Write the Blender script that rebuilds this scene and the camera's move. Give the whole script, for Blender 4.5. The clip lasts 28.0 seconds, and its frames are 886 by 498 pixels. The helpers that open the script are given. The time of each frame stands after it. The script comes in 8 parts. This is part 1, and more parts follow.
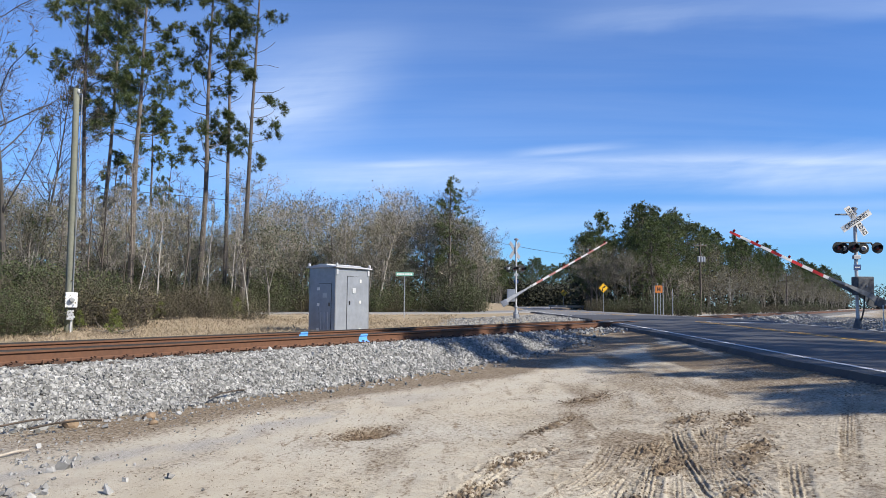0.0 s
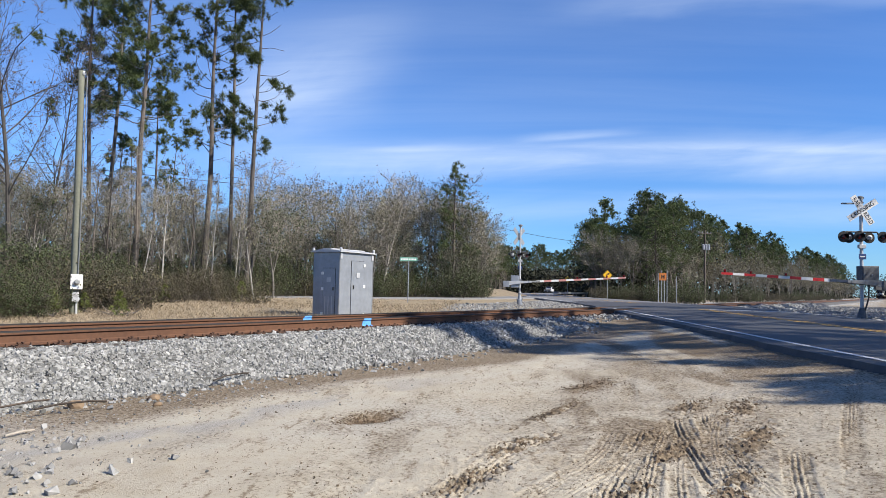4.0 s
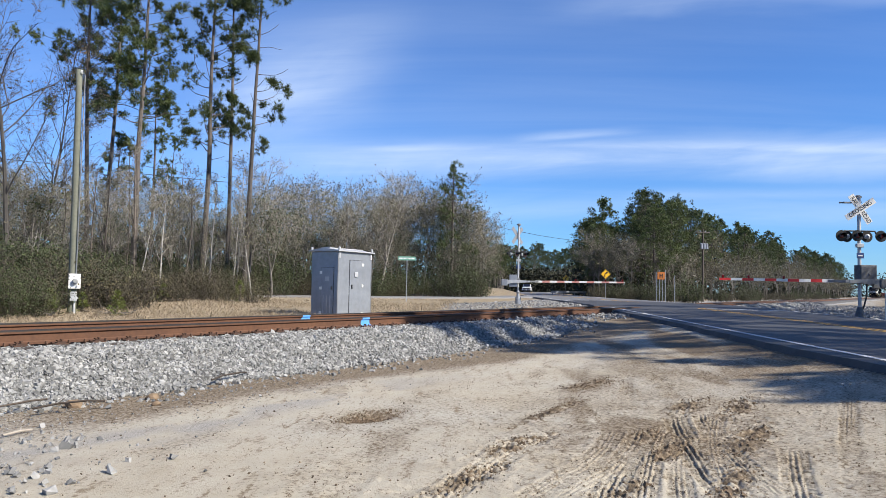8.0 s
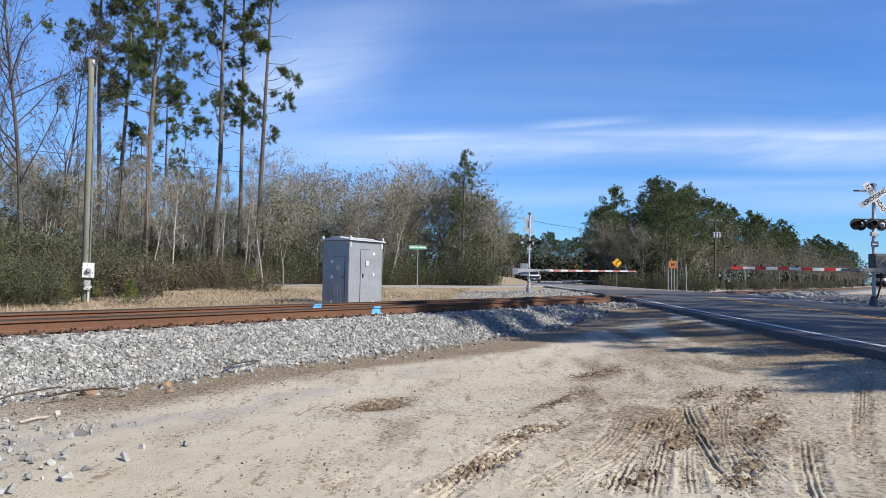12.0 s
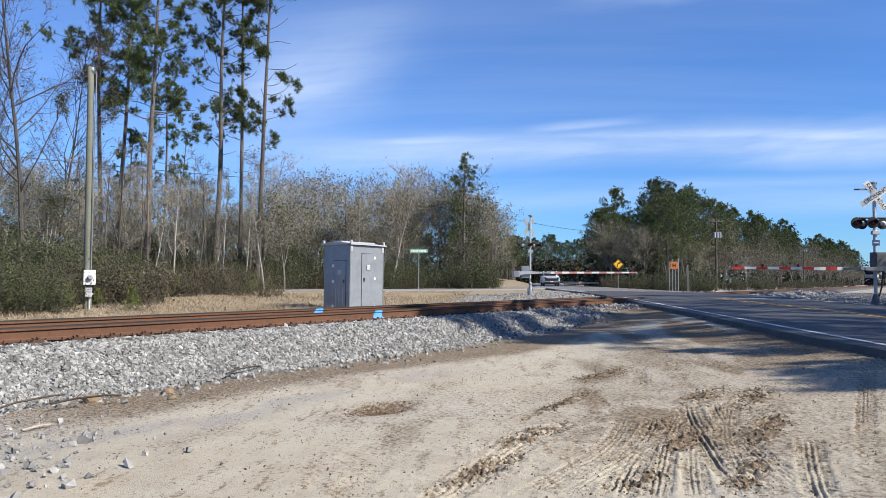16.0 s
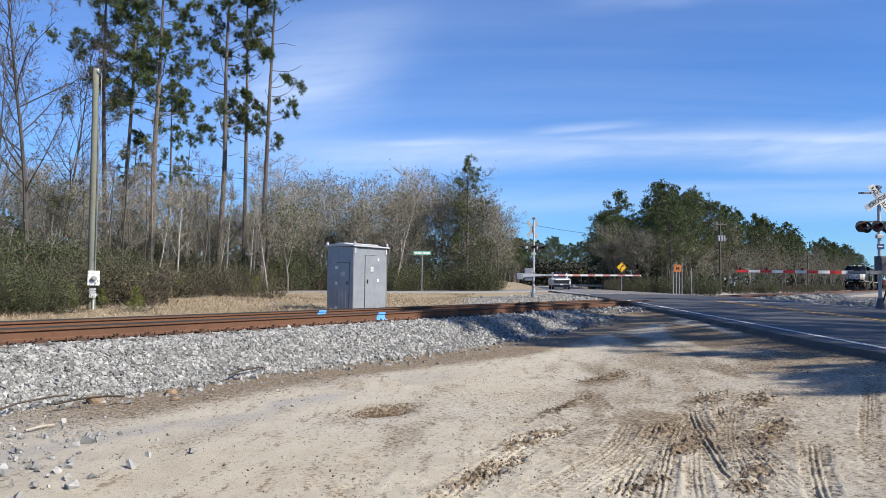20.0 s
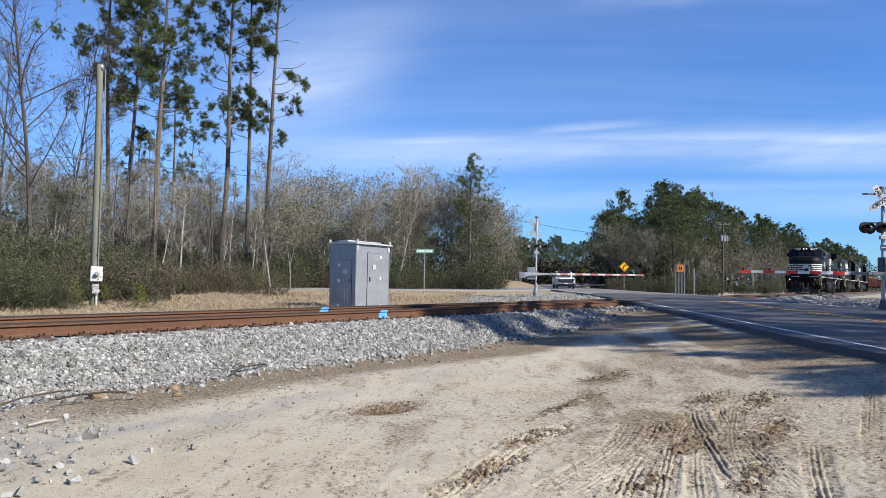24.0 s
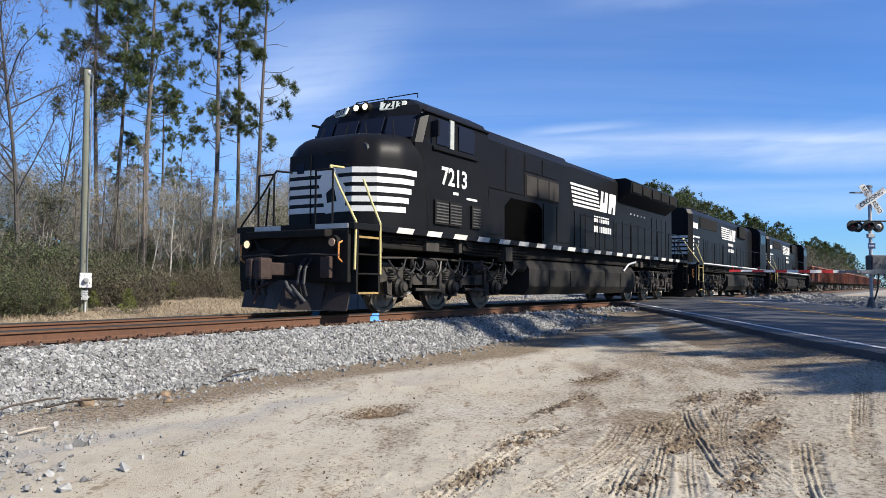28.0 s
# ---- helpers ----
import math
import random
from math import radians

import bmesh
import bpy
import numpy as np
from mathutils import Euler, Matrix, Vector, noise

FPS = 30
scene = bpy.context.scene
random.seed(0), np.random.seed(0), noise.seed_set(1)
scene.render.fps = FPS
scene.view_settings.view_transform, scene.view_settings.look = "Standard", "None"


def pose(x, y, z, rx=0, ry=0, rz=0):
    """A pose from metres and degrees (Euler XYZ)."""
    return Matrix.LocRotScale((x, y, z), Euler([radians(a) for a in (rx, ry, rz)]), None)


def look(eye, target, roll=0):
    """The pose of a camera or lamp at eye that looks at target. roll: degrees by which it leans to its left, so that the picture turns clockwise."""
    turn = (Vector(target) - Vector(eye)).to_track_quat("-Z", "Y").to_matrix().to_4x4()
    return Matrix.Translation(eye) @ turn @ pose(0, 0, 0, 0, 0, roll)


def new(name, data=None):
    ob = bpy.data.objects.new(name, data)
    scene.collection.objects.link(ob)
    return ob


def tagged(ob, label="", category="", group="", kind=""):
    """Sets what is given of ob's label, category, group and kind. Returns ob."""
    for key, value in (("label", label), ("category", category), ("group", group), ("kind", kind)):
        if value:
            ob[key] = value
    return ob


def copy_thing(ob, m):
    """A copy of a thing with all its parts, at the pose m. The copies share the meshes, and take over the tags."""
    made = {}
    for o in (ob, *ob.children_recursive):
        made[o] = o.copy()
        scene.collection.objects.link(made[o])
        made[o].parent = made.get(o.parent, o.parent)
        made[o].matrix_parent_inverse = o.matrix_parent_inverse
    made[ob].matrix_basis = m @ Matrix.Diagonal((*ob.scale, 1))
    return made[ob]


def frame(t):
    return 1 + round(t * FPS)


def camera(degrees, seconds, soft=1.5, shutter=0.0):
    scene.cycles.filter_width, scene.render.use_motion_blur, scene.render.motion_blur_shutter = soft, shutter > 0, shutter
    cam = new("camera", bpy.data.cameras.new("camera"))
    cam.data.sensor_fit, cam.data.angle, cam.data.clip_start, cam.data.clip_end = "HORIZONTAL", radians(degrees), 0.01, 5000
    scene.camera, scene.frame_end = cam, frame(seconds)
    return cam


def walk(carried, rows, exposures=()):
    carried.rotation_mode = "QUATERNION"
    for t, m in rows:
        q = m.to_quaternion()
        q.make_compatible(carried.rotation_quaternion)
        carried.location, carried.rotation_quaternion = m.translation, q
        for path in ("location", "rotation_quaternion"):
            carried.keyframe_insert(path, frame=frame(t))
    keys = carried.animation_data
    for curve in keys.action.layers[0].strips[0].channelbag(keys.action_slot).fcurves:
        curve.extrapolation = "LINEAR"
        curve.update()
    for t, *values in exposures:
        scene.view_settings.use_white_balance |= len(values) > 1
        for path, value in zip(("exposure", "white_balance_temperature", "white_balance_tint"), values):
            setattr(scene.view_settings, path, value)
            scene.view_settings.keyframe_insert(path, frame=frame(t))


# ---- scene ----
cam = camera(62.18, 28.0, soft=0.8)
EYE = Vector((0.0, 0.0, 1.35))


def aim(yaw, pitch, roll):
    """The camera's pose on its stand: degrees from the track's line, up, and lean."""
    a, p = radians(yaw), radians(pitch)
    way = Vector((math.cos(p) * math.cos(a), math.cos(p) * math.sin(a), math.sin(p)))
    return look(EYE, EYE + way * 10, roll)


PATH = [
    (0, 31.838, 4.224, 0.613),
    (0.5, 31.285, 4.385, 0.78),
    (1, 31.523, 4.146, 0.967),
    (1.5, 31.814, 3.872, 1.088),
    (2, 31.945, 3.662, 0.935),
    (2.5, 32.007, 3.486, 1.029),
    (3, 32.076, 3.329, 1.097),
    (3.5, 32.135, 3.199, 1.058),
    (5.5, 32.124, 2.738, 1.555),
    (6, 32.058, 2.68, 1.521),
    (6.5, 32.009, 2.664, 1.327),
    (7, 31.945, 2.742, 1.254),
    (7.5, 31.941, 2.836, 1.279),
    (8, 32.018, 3.023, 1.131),
    (8.5, 32.166, 3.227, 1.164),
    (9, 32.287, 3.284, 1.154),
    (9.5, 32.373, 3.193, 1.083),
    (10, 32.512, 2.959, 1.153),
    (10.5, 32.766, 2.607, 1.206),
    (11, 32.915, 2.403, 1.227),
    (11.5, 32.902, 2.2, 1.126),
    (12, 32.843, 2.142, 1.12),
    (12.5, 32.771, 2.155, 0.79),
    (14.5, 32.856, 2.542, 0.292),
    (15, 32.924, 2.478, 0.393),
    (15.5, 32.932, 2.453, 0.454),
    (16, 32.921, 2.4, 0.496),
    (16.5, 32.888, 2.421, 0.538),
    (17, 32.908, 2.462, 0.494),
    (17.5, 32.96, 2.507, 0.537),
    (18, 33.045, 2.553, 0.541),
    (18.5, 33.068, 2.585, 0.455),
    (19, 33.124, 2.58, 0.583),
    (19.5, 33.146, 2.56, 0.64),
    (20, 33.187, 2.562, 0.725),
    (20.5, 33.196, 2.534, 0.637),
    (21, 33.237, 2.501, 0.713),
    (21.5, 33.264, 2.461, 0.746),
    (23.5, 33.34, 2.434, 0.85),
    (24, 33.383, 2.419, 1.123),
    (24.5, 33.424, 2.267, 1.262),
    (25, 33.312, 2.245, 1.038),
    (25.5, 33.195, 2.252, 0.943),
    (26, 33.044, 2.349, 0.927),
    (26.5, 32.896, 2.394, 0.829),
    (27, 32.775, 2.463, 0.611),
    (27.5, 32.712, 2.553, 0.518),
    (28, 32.672, 2.63, 0.5),
]
walk(cam, [(t, aim(yaw, pitch, roll)) for t, yaw, pitch, roll in PATH], [(0.0, 0.86), (28.0, 0.86)])

# ---- light ----
SUN_TURN, SUN_HEIGHT = radians(-86), radians(38)   # the sun's way from the track's line, and its height
sun = new("sun", bpy.data.lights.new("sun", "SUN"))
sun.data.energy, sun.data.angle, sun.data.color = 5.0, radians(0.55), (1.0, 0.93, 0.82)
sun_way = Vector((math.cos(SUN_TURN) * math.cos(SUN_HEIGHT), math.sin(SUN_TURN) * math.cos(SUN_HEIGHT), math.sin(SUN_HEIGHT)))
sun.matrix_world = look(sun_way * 50, (0, 0, 0))

world = bpy.data.worlds.new("world")
scene.world = world
world.use_nodes = True


def build_sky():
    tree = world.node_tree
    n, link = tree.nodes, tree.links
    bg = n["Background"]
    sky = n.new("ShaderNodeTexSky")
    sky.sky_type, sky.sun_disc = "NISHITA", False
    sky.sun_elevation, sky.sun_rotation = SUN_HEIGHT, radians(90) - SUN_TURN
    sky.altitude, sky.air_density, sky.dust_density, sky.ozone_density = 0, 1.0, 0.12, 4.0
    tc = n.new("ShaderNodeTexCoord")
    sep = n.new("ShaderNodeSeparateXYZ")
    link.new(tc.outputs["Generated"], sep.inputs[0])

    def maths(op, a, b=None, clamp=False):
        m = n.new("ShaderNodeMath")
        m.operation, m.use_clamp = op, clamp
        for i, v in enumerate((a, b)):
            if v is None:
                continue
            if isinstance(v, (int, float)):
                m.inputs[i].default_value = v
            else:
                link.new(v, m.inputs[i])
        return m.outputs[0]

    # high cirrus, laid out on a flat sheet above the place
    up = maths("ADD", maths("MAXIMUM", sep.outputs[2], 0.0), 0.12)
    flat = n.new("ShaderNodeCombineXYZ")
    link.new(maths("DIVIDE", sep.outputs[0], up), flat.inputs[0])
    link.new(maths("DIVIDE", sep.outputs[1], up), flat.inputs[1])
    def lie(turn, stretch):
        """Distance across the sheet towards a bearing, drawn out by a factor."""
        d = n.new("ShaderNodeVectorMath")
        d.operation = "DOT_PRODUCT"
        link.new(flat.outputs[0], d.inputs[0])
        d.inputs[1].default_value = (math.cos(radians(turn)) * stretch, math.sin(radians(turn)) * stretch, 0)
        return d.outputs["Value"]

    def wisps(turn, along_, across, scale, detail, roughness, warp, seed):
        v = n.new("ShaderNodeCombineXYZ")
        link.new(lie(turn, along_), v.inputs[0])
        link.new(lie(turn + 90, across), v.inputs[1])
        v.inputs[2].default_value = seed
        t = n.new("ShaderNodeTexNoise")
        t.inputs["Scale"].default_value, t.inputs["Detail"].default_value = scale, detail
        t.inputs["Roughness"].default_value, t.inputs["Distortion"].default_value = roughness, warp
        link.new(v.outputs[0], t.inputs["Vector"])
        return t.outputs["Fac"]

    # the sheet of streaks before the yard: u to the right, v upward, on a plane at arm's length towards VIEW
    def towards(v):
        d = n.new("ShaderNodeVectorMath")
        d.operation = "DOT_PRODUCT"
        link.new(tc.outputs["Generated"], d.inputs[0])
        d.inputs[1].default_value = v
        return d.outputs["Value"]

    view = radians(32.9)
    ahead = maths("MAXIMUM", towards((math.cos(view), math.sin(view), 0)), 0.15)
    u = maths("DIVIDE", towards((math.sin(view), -math.cos(view), 0)), ahead)
    v = maths("DIVIDE", sep.outputs[2], ahead)

    def smooth(x, lo, hi):
        r = n.new("ShaderNodeMapRange")
        r.interpolation_type = "SMOOTHSTEP"
        r.inputs["From Min"].default_value, r.inputs["From Max"].default_value = lo, hi
        link.new(x, r.inputs["Value"])
        return r.outputs[0]

    def grain(scale, stretch, tilt, detail, roughness, seed):
        c = n.new("ShaderNodeCombineXYZ")
        link.new(maths("MULTIPLY", u, stretch), c.inputs[0])
        link.new(maths("SUBTRACT", v, maths("MULTIPLY", u, tilt)), c.inputs[1])
        c.inputs[2].default_value = seed
        t = n.new("ShaderNodeTexNoise")
        t.inputs["Scale"].default_value, t.inputs["Detail"].default_value = scale, detail
        t.inputs["Roughness"].default_value, t.inputs["Distortion"].default_value = roughness, 0.6
        link.new(c.outputs[0], t.inputs["Vector"])
        return t.outputs["Fac"]

    fibre, puff = grain(26, 0.09, 0.10, 7, 0.62, 2.0), grain(7, 0.30, 0.22, 5, 0.55, 5.0)
    wave = maths("MULTIPLY", maths("SUBTRACT", puff, 0.5), 0.05)
    cover = None
    # height at the middle, slope, half-thickness below and above, ends, weight
    for v0, slope, below, above, u0, u1, weight in (
            (0.170, 0.045, 0.026, 0.030, -0.34, 0.10, 0.50), (0.197, 0.010, 0.004, 0.008, 0.12, 0.42, 0.20), (0.196, 0.085, 0.004, 0.008, 0.09, 0.26, 0.40),
            (0.190, 0.050, 0.003, 0.006, -0.14, 0.06, 0.25), (0.104, 0.02, 0.020, 0.022, -0.30, 0.2, 0.22), (0.385, 0.06, 0.02, 0.05, 0.10, 0.5, 0.18),
            (0.345, 0.27, 0.05, 0.06, -0.36, -0.05, 0.34), (0.265, 0.16, 0.05, 0.05, -0.34, -0.10, 0.26), (0.125, 0.03, 0.006, 0.010, 0.25, 0.45, 0.15)):
        off = maths("SUBTRACT", maths("ADD", v, wave if below > 0.01 else maths("MULTIPLY", wave, 0.3)), maths("ADD", maths("MULTIPLY", u, slope), v0))
        lo = maths("SUBTRACT", 1.0, smooth(maths("MULTIPLY", off, -1.0), 0.0, below * 1.6))
        hi = maths("SUBTRACT", 1.0, smooth(off, 0.0, above * 1.6))
        long = smooth(u, u0, u0 + (u1 - u0) * 0.5)
        if u1 < 0.3 and v0 > 0.18:
            long = maths("MULTIPLY", long, maths("SUBTRACT", 1.0, smooth(u, u1 - (u1 - u0) * 0.4, u1 + 0.06)))
        band_ = maths("MULTIPLY", maths("MULTIPLY", lo, hi), maths("MULTIPLY", long, weight))
        cover = band_ if cover is None else maths("ADD", cover, band_)
    thin_out = maths("ADD", 0.35, maths("MULTIPLY", maths("ADD", smooth(fibre, 0.30, 0.68), smooth(puff, 0.35, 0.65)), 0.42))
    cover = maths("MULTIPLY", cover, thin_out)
    broad = wisps(-74, 0.15, 0.40, 1.0, 5, 0.5, 0.3, 3.3)
    thin = wisps(-60, 0.16, 1.5, 1.6, 8, 0.6, 0.5, 8.1)
    mixed = maths("ADD", maths("MULTIPLY", broad, 0.66), maths("MULTIPLY", thin, 0.34))
    veil = maths("MULTIPLY", smooth(mixed, 0.44, 0.70), 0.13)
    cover = maths("MINIMUM", maths("ADD", maths("ADD", cover, veil), 0.03), 0.85)
    tint = n.new("ShaderNodeMix")
    tint.data_type, tint.blend_type = "RGBA", "MULTIPLY"
    tint.inputs["Factor"].default_value = 1.0
    link.new(sky.outputs[0], tint.inputs["A"])
    tint.inputs["B"].default_value = (0.435, 0.765, 1.22, 1)
    cloud = n.new("ShaderNodeMix")
    cloud.data_type = "RGBA"
    link.new(cover, cloud.inputs["Factor"])
    link.new(tint.outputs["Result"], cloud.inputs["A"])
    cloud.inputs["B"].default_value = (6.0, 7.0, 8.6, 1)
    link.new(cloud.outputs["Result"], bg.inputs[0])
    bg.inputs[1].default_value = 0.0745


build_sky()

# ---- materials ----
def surface(name, colour, second=None, rough=0.7, metal=0.0, grain=6.0, coarse=0.6, bump=0.15, spread=0.5, per_piece=0.0, per_island=0.0, stain=None, coat=0.0, spec=0.4):
    """A surface with variation at two scales: colour to second colour by coarse stains and fine grain, bump by the grain."""
    m = bpy.data.materials.new(name)
    m.use_nodes = True
    n, link = m.node_tree.nodes, m.node_tree.links
    b = n["Principled BSDF"]
    b.inputs["Roughness"].default_value, b.inputs["Metallic"].default_value = rough, metal
    b.inputs["Coat Weight"].default_value = coat
    b.inputs["Specular IOR Level"].default_value = spec
    tc = n.new("ShaderNodeTexCoord")
    second = second or tuple(c * 0.7 for c in colour)
    fac = None
    tex = []
    for scale, detail in ((coarse, 4), (grain, 6)):
        t = n.new("ShaderNodeTexNoise")
        t.inputs["Scale"].default_value, t.inputs["Detail"].default_value, t.inputs["Roughness"].default_value = scale, detail, 0.6
        link.new(tc.outputs["Object"], t.inputs["Vector"])
        tex.append(t)
    add = n.new("ShaderNodeMath")
    add.operation = "ADD"
    link.new(tex[0].outputs["Fac"], add.inputs[0])
    link.new(tex[1].outputs["Fac"], add.inputs[1])
    ramp = n.new("ShaderNodeMapRange")
    ramp.inputs["From Min"].default_value, ramp.inputs["From Max"].default_value = 1.0 - spread * 0.6, 1.0 + spread * 0.6
    link.new(add.outputs[0], ramp.inputs["Value"])
    mix = n.new("ShaderNodeMix")
    mix.data_type = "RGBA"
    link.new(ramp.outputs[0], mix.inputs["Factor"])
    mix.inputs["A"].default_value, mix.inputs["B"].default_value = (*colour, 1), (*second, 1)
    out = mix.outputs["Result"]
    if stain:
        t = n.new("ShaderNodeTexNoise")
        t.inputs["Scale"].default_value, t.inputs["Detail"].default_value = stain[1], 5
        link.new(tc.outputs["Object"], t.inputs["Vector"])
        r = n.new("ShaderNodeMapRange")
        r.inputs["From Min"].default_value, r.inputs["From Max"].default_value = stain[2], stain[2] + 0.12
        link.new(t.outputs["Fac"], r.inputs["Value"])
        mx = n.new("ShaderNodeMix")
        mx.data_type = "RGBA"
        link.new(r.outputs[0], mx.inputs["Factor"])
        link.new(out, mx.inputs["A"])
        mx.inputs["B"].default_value = (*stain[0], 1)
        out = mx.outputs["Result"]
    for amount, kind in ((per_piece, "ShaderNodeObjectInfo"), (per_island, "ShaderNodeNewGeometry")):
        if amount:
            info = n.new(kind)
            r = n.new("ShaderNodeMapRange")
            r.inputs["To Min"].default_value, r.inputs["To Max"].default_value = 1 - amount, 1 + amount
            link.new(info.outputs["Random" if kind.endswith("Info") else "Random Per Island"], r.inputs["Value"])
            mul = n.new("ShaderNodeMix")
            mul.data_type, mul.blend_type = "RGBA", "MULTIPLY"
            mul.inputs["Factor"].default_value = 1
            link.new(out, mul.inputs["A"])
            link.new(r.outputs[0], mul.inputs["B"])
            out = mul.outputs["Result"]
    link.new(out, b.inputs["Base Color"])
    if bump:
        bp = n.new("ShaderNodeBump")
        bp.inputs["Strength"].default_value, bp.inputs["Distance"].default_value = bump, 0.02
        link.new(tex[1].outputs["Fac"], bp.inputs["Height"])
        link.new(bp.outputs[0], b.inputs["Normal"])
    return m


def glow(name, colour, strength):
    m = bpy.data.materials.new(name)
    m.use_nodes = True
    b = m.node_tree.nodes["Principled BSDF"]
    b.inputs["Base Color"].default_value = (*colour, 1)
    b.inputs["Emission Color"].default_value = (*colour, 1)
    b.inputs["Emission Strength"].default_value = strength
    return m


def dark_glass(name, colour=(0.02, 0.025, 0.03)):
    m = bpy.data.materials.new(name)
    m.use_nodes = True
    b = m.node_tree.nodes["Principled BSDF"]
    b.inputs["Base Color"].default_value = (*colour, 1)
    b.inputs["Roughness"].default_value, b.inputs["Specular IOR Level"].default_value = 0.08, 0.06
    return m


STONE = surface("ballast_stone", (0.285, 0.284, 0.272), (0.125, 0.125, 0.12), 0.85, grain=12, coarse=4, per_island=0.5, bump=0.2)
# bed coloured darker than the stones, as the shade in the gaps between them
BED = surface("ballast_bed", (0.1105, 0.1062, 0.102), (0.051, 0.0476, 0.0425), 0.9, grain=22, coarse=2, bump=0.8)
RUST = surface("rail_rust", (0.1221, 0.0555, 0.02812), (0.0666, 0.03108, 0.01776), 0.8, grain=14, coarse=0.8, bump=0.12)
RAIL_TOP = surface("rail_head", (0.024, 0.020, 0.018), (0.014, 0.012, 0.011), 0.6, 0.2, grain=10, coarse=1, bump=0.02)
PLATE_RUST = surface("plate_rust", (0.096, 0.048, 0.028), (0.048, 0.028, 0.02), 0.85, grain=20, coarse=3, bump=0.2)
TIE = surface("tie_wood", (0.07225, 0.05525, 0.0425), (0.034, 0.0272, 0.0221), 0.9, grain=18, coarse=1.5, per_piece=0.3, bump=0.4)
BLUE_PAINT = surface("blue_paint", (0.063, 0.234, 0.594), (0.117, 0.324, 0.648), 0.6, grain=30, coarse=8, bump=0.03)
ASPHALT = surface("asphalt", (0.06068, 0.06142, 0.06512), (0.03848, 0.03922, 0.04218), 0.72, grain=60, coarse=0.35, bump=0.25, spread=0.7)
OLD_ASPHALT = surface("old_asphalt", (0.187, 0.187, 0.187), (0.1403, 0.1403, 0.1403), 0.85, grain=30, coarse=0.2, bump=0.2)
# paler copy of the asphalt; the sunlight on the far stretch is in its colour
SUNLIT_ASPHALT = surface("sunlit_asphalt", (0.1487, 0.1487, 0.153), (0.1062, 0.1062, 0.1105), 0.8, grain=40, coarse=0.25, bump=0.2, spread=0.7)
LINE_WHITE = surface("line_white", (0.602, 0.602, 0.5848), (0.387, 0.387, 0.3784), 0.7, grain=18, coarse=2.5, bump=0.05, spread=0.8)
LINE_YELLOW = surface("line_yellow", (0.5332, 0.3096, 0.0516), (0.344, 0.215, 0.0602), 0.7, grain=18, coarse=2.5, bump=0.05, spread=0.8)
GALV = surface("galvanised_steel", (0.3096, 0.3311, 0.3655), (0.215, 0.2322, 0.258), 0.45, 0.45, grain=5, coarse=1.6, bump=0.03, spread=0.6)
GALV_DARK = surface("steel_seam", (0.1892, 0.1978, 0.215), (0.1376, 0.1462, 0.1548), 0.6, 0.3, grain=8, coarse=2, bump=0.02)
SILVER = surface("silver_paint", (0.484, 0.4928, 0.5104), (0.352, 0.3608, 0.3784), 0.5, 0.3, grain=7, coarse=2, bump=0.03)
WHITE = surface("white_paint", (0.702, 0.702, 0.693), (0.594, 0.594, 0.576), 0.55, grain=9, coarse=1.5, bump=0.02, spread=0.7)
REFLECT_RED = surface("red_sheeting", (0.55, 0.03, 0.03), (0.40, 0.03, 0.03), 0.4, grain=12, coarse=3, bump=0.01)
BLACK = surface("black_steel", (0.014, 0.014, 0.015), (0.022, 0.022, 0.022), 0.5, grain=9, coarse=1.5, bump=0.03)
YELLOW_SIGN = surface("yellow_sheeting", (0.765, 0.45, 0.018), (0.72, 0.405, 0.018), 0.45, grain=6, coarse=2, bump=0.0)
ORANGE_SIGN = surface("orange_back", (0.50, 0.16, 0.03), (0.38, 0.13, 0.03), 0.6, grain=6, coarse=2, bump=0.02)
GREEN_SIGN = surface("green_sheeting", (0.10, 0.27, 0.21), (0.16, 0.32, 0.27), 0.45, grain=6, coarse=2, bump=0.0)
POLE_WOOD = surface("treated_pole", (0.1656, 0.1728, 0.1368), (0.108, 0.1116, 0.0864), 0.85, grain=14, coarse=0.9, bump=0.3)
BARK = surface("pine_bark", (0.132, 0.1136, 0.1), (0.048, 0.0416, 0.0376), 0.95, grain=5, coarse=1.0, bump=0.6, per_piece=0.2)
GREY_BARK = surface("grey_bark", (0.207, 0.1917, 0.171), (0.09, 0.0828, 0.0747), 0.95, grain=4, coarse=0.7, bump=0.4, per_piece=0.5)
TWIG = surface("twig_bark", (0.301, 0.276, 0.236), (0.15, 0.136, 0.11), 0.95, grain=3, coarse=0.5, bump=0.0, per_piece=0.45)
NEEDLE = surface("pine_needles", (0.036, 0.062, 0.018), (0.080, 0.098, 0.026), 0.6, grain=1.2, coarse=0.35, bump=0.0, per_piece=0.25, per_island=0.35)
LEAF_DRY = surface("sparse_leaves", (0.09, 0.0945, 0.045), (0.18, 0.1575, 0.09), 0.8, grain=1.2, coarse=0.4, bump=0.0, per_piece=0.25, per_island=0.4)
LEAF_GREEN = surface("evergreen_leaves", (0.0238, 0.04216, 0.01088), (0.051, 0.0612, 0.01632), 0.7, grain=1.2, coarse=0.4, bump=0.0, per_piece=0.3, per_island=0.4)
SHRUB_DRY = surface("dry_scrub", (0.04896, 0.05032, 0.02312), (0.0782, 0.0612, 0.034), 0.9, grain=1.5, coarse=0.4, bump=0.0, per_piece=0.3, per_island=0.4)
# leaf colour darkened so the gaps between nearer trees read as shaded depth
SHADE_LEAF = surface("deep_wood_shade", (0.033, 0.0318, 0.0204), (0.0192, 0.024, 0.012), 0.9, grain=0.6, coarse=0.12, bump=0.0, per_island=0.45)
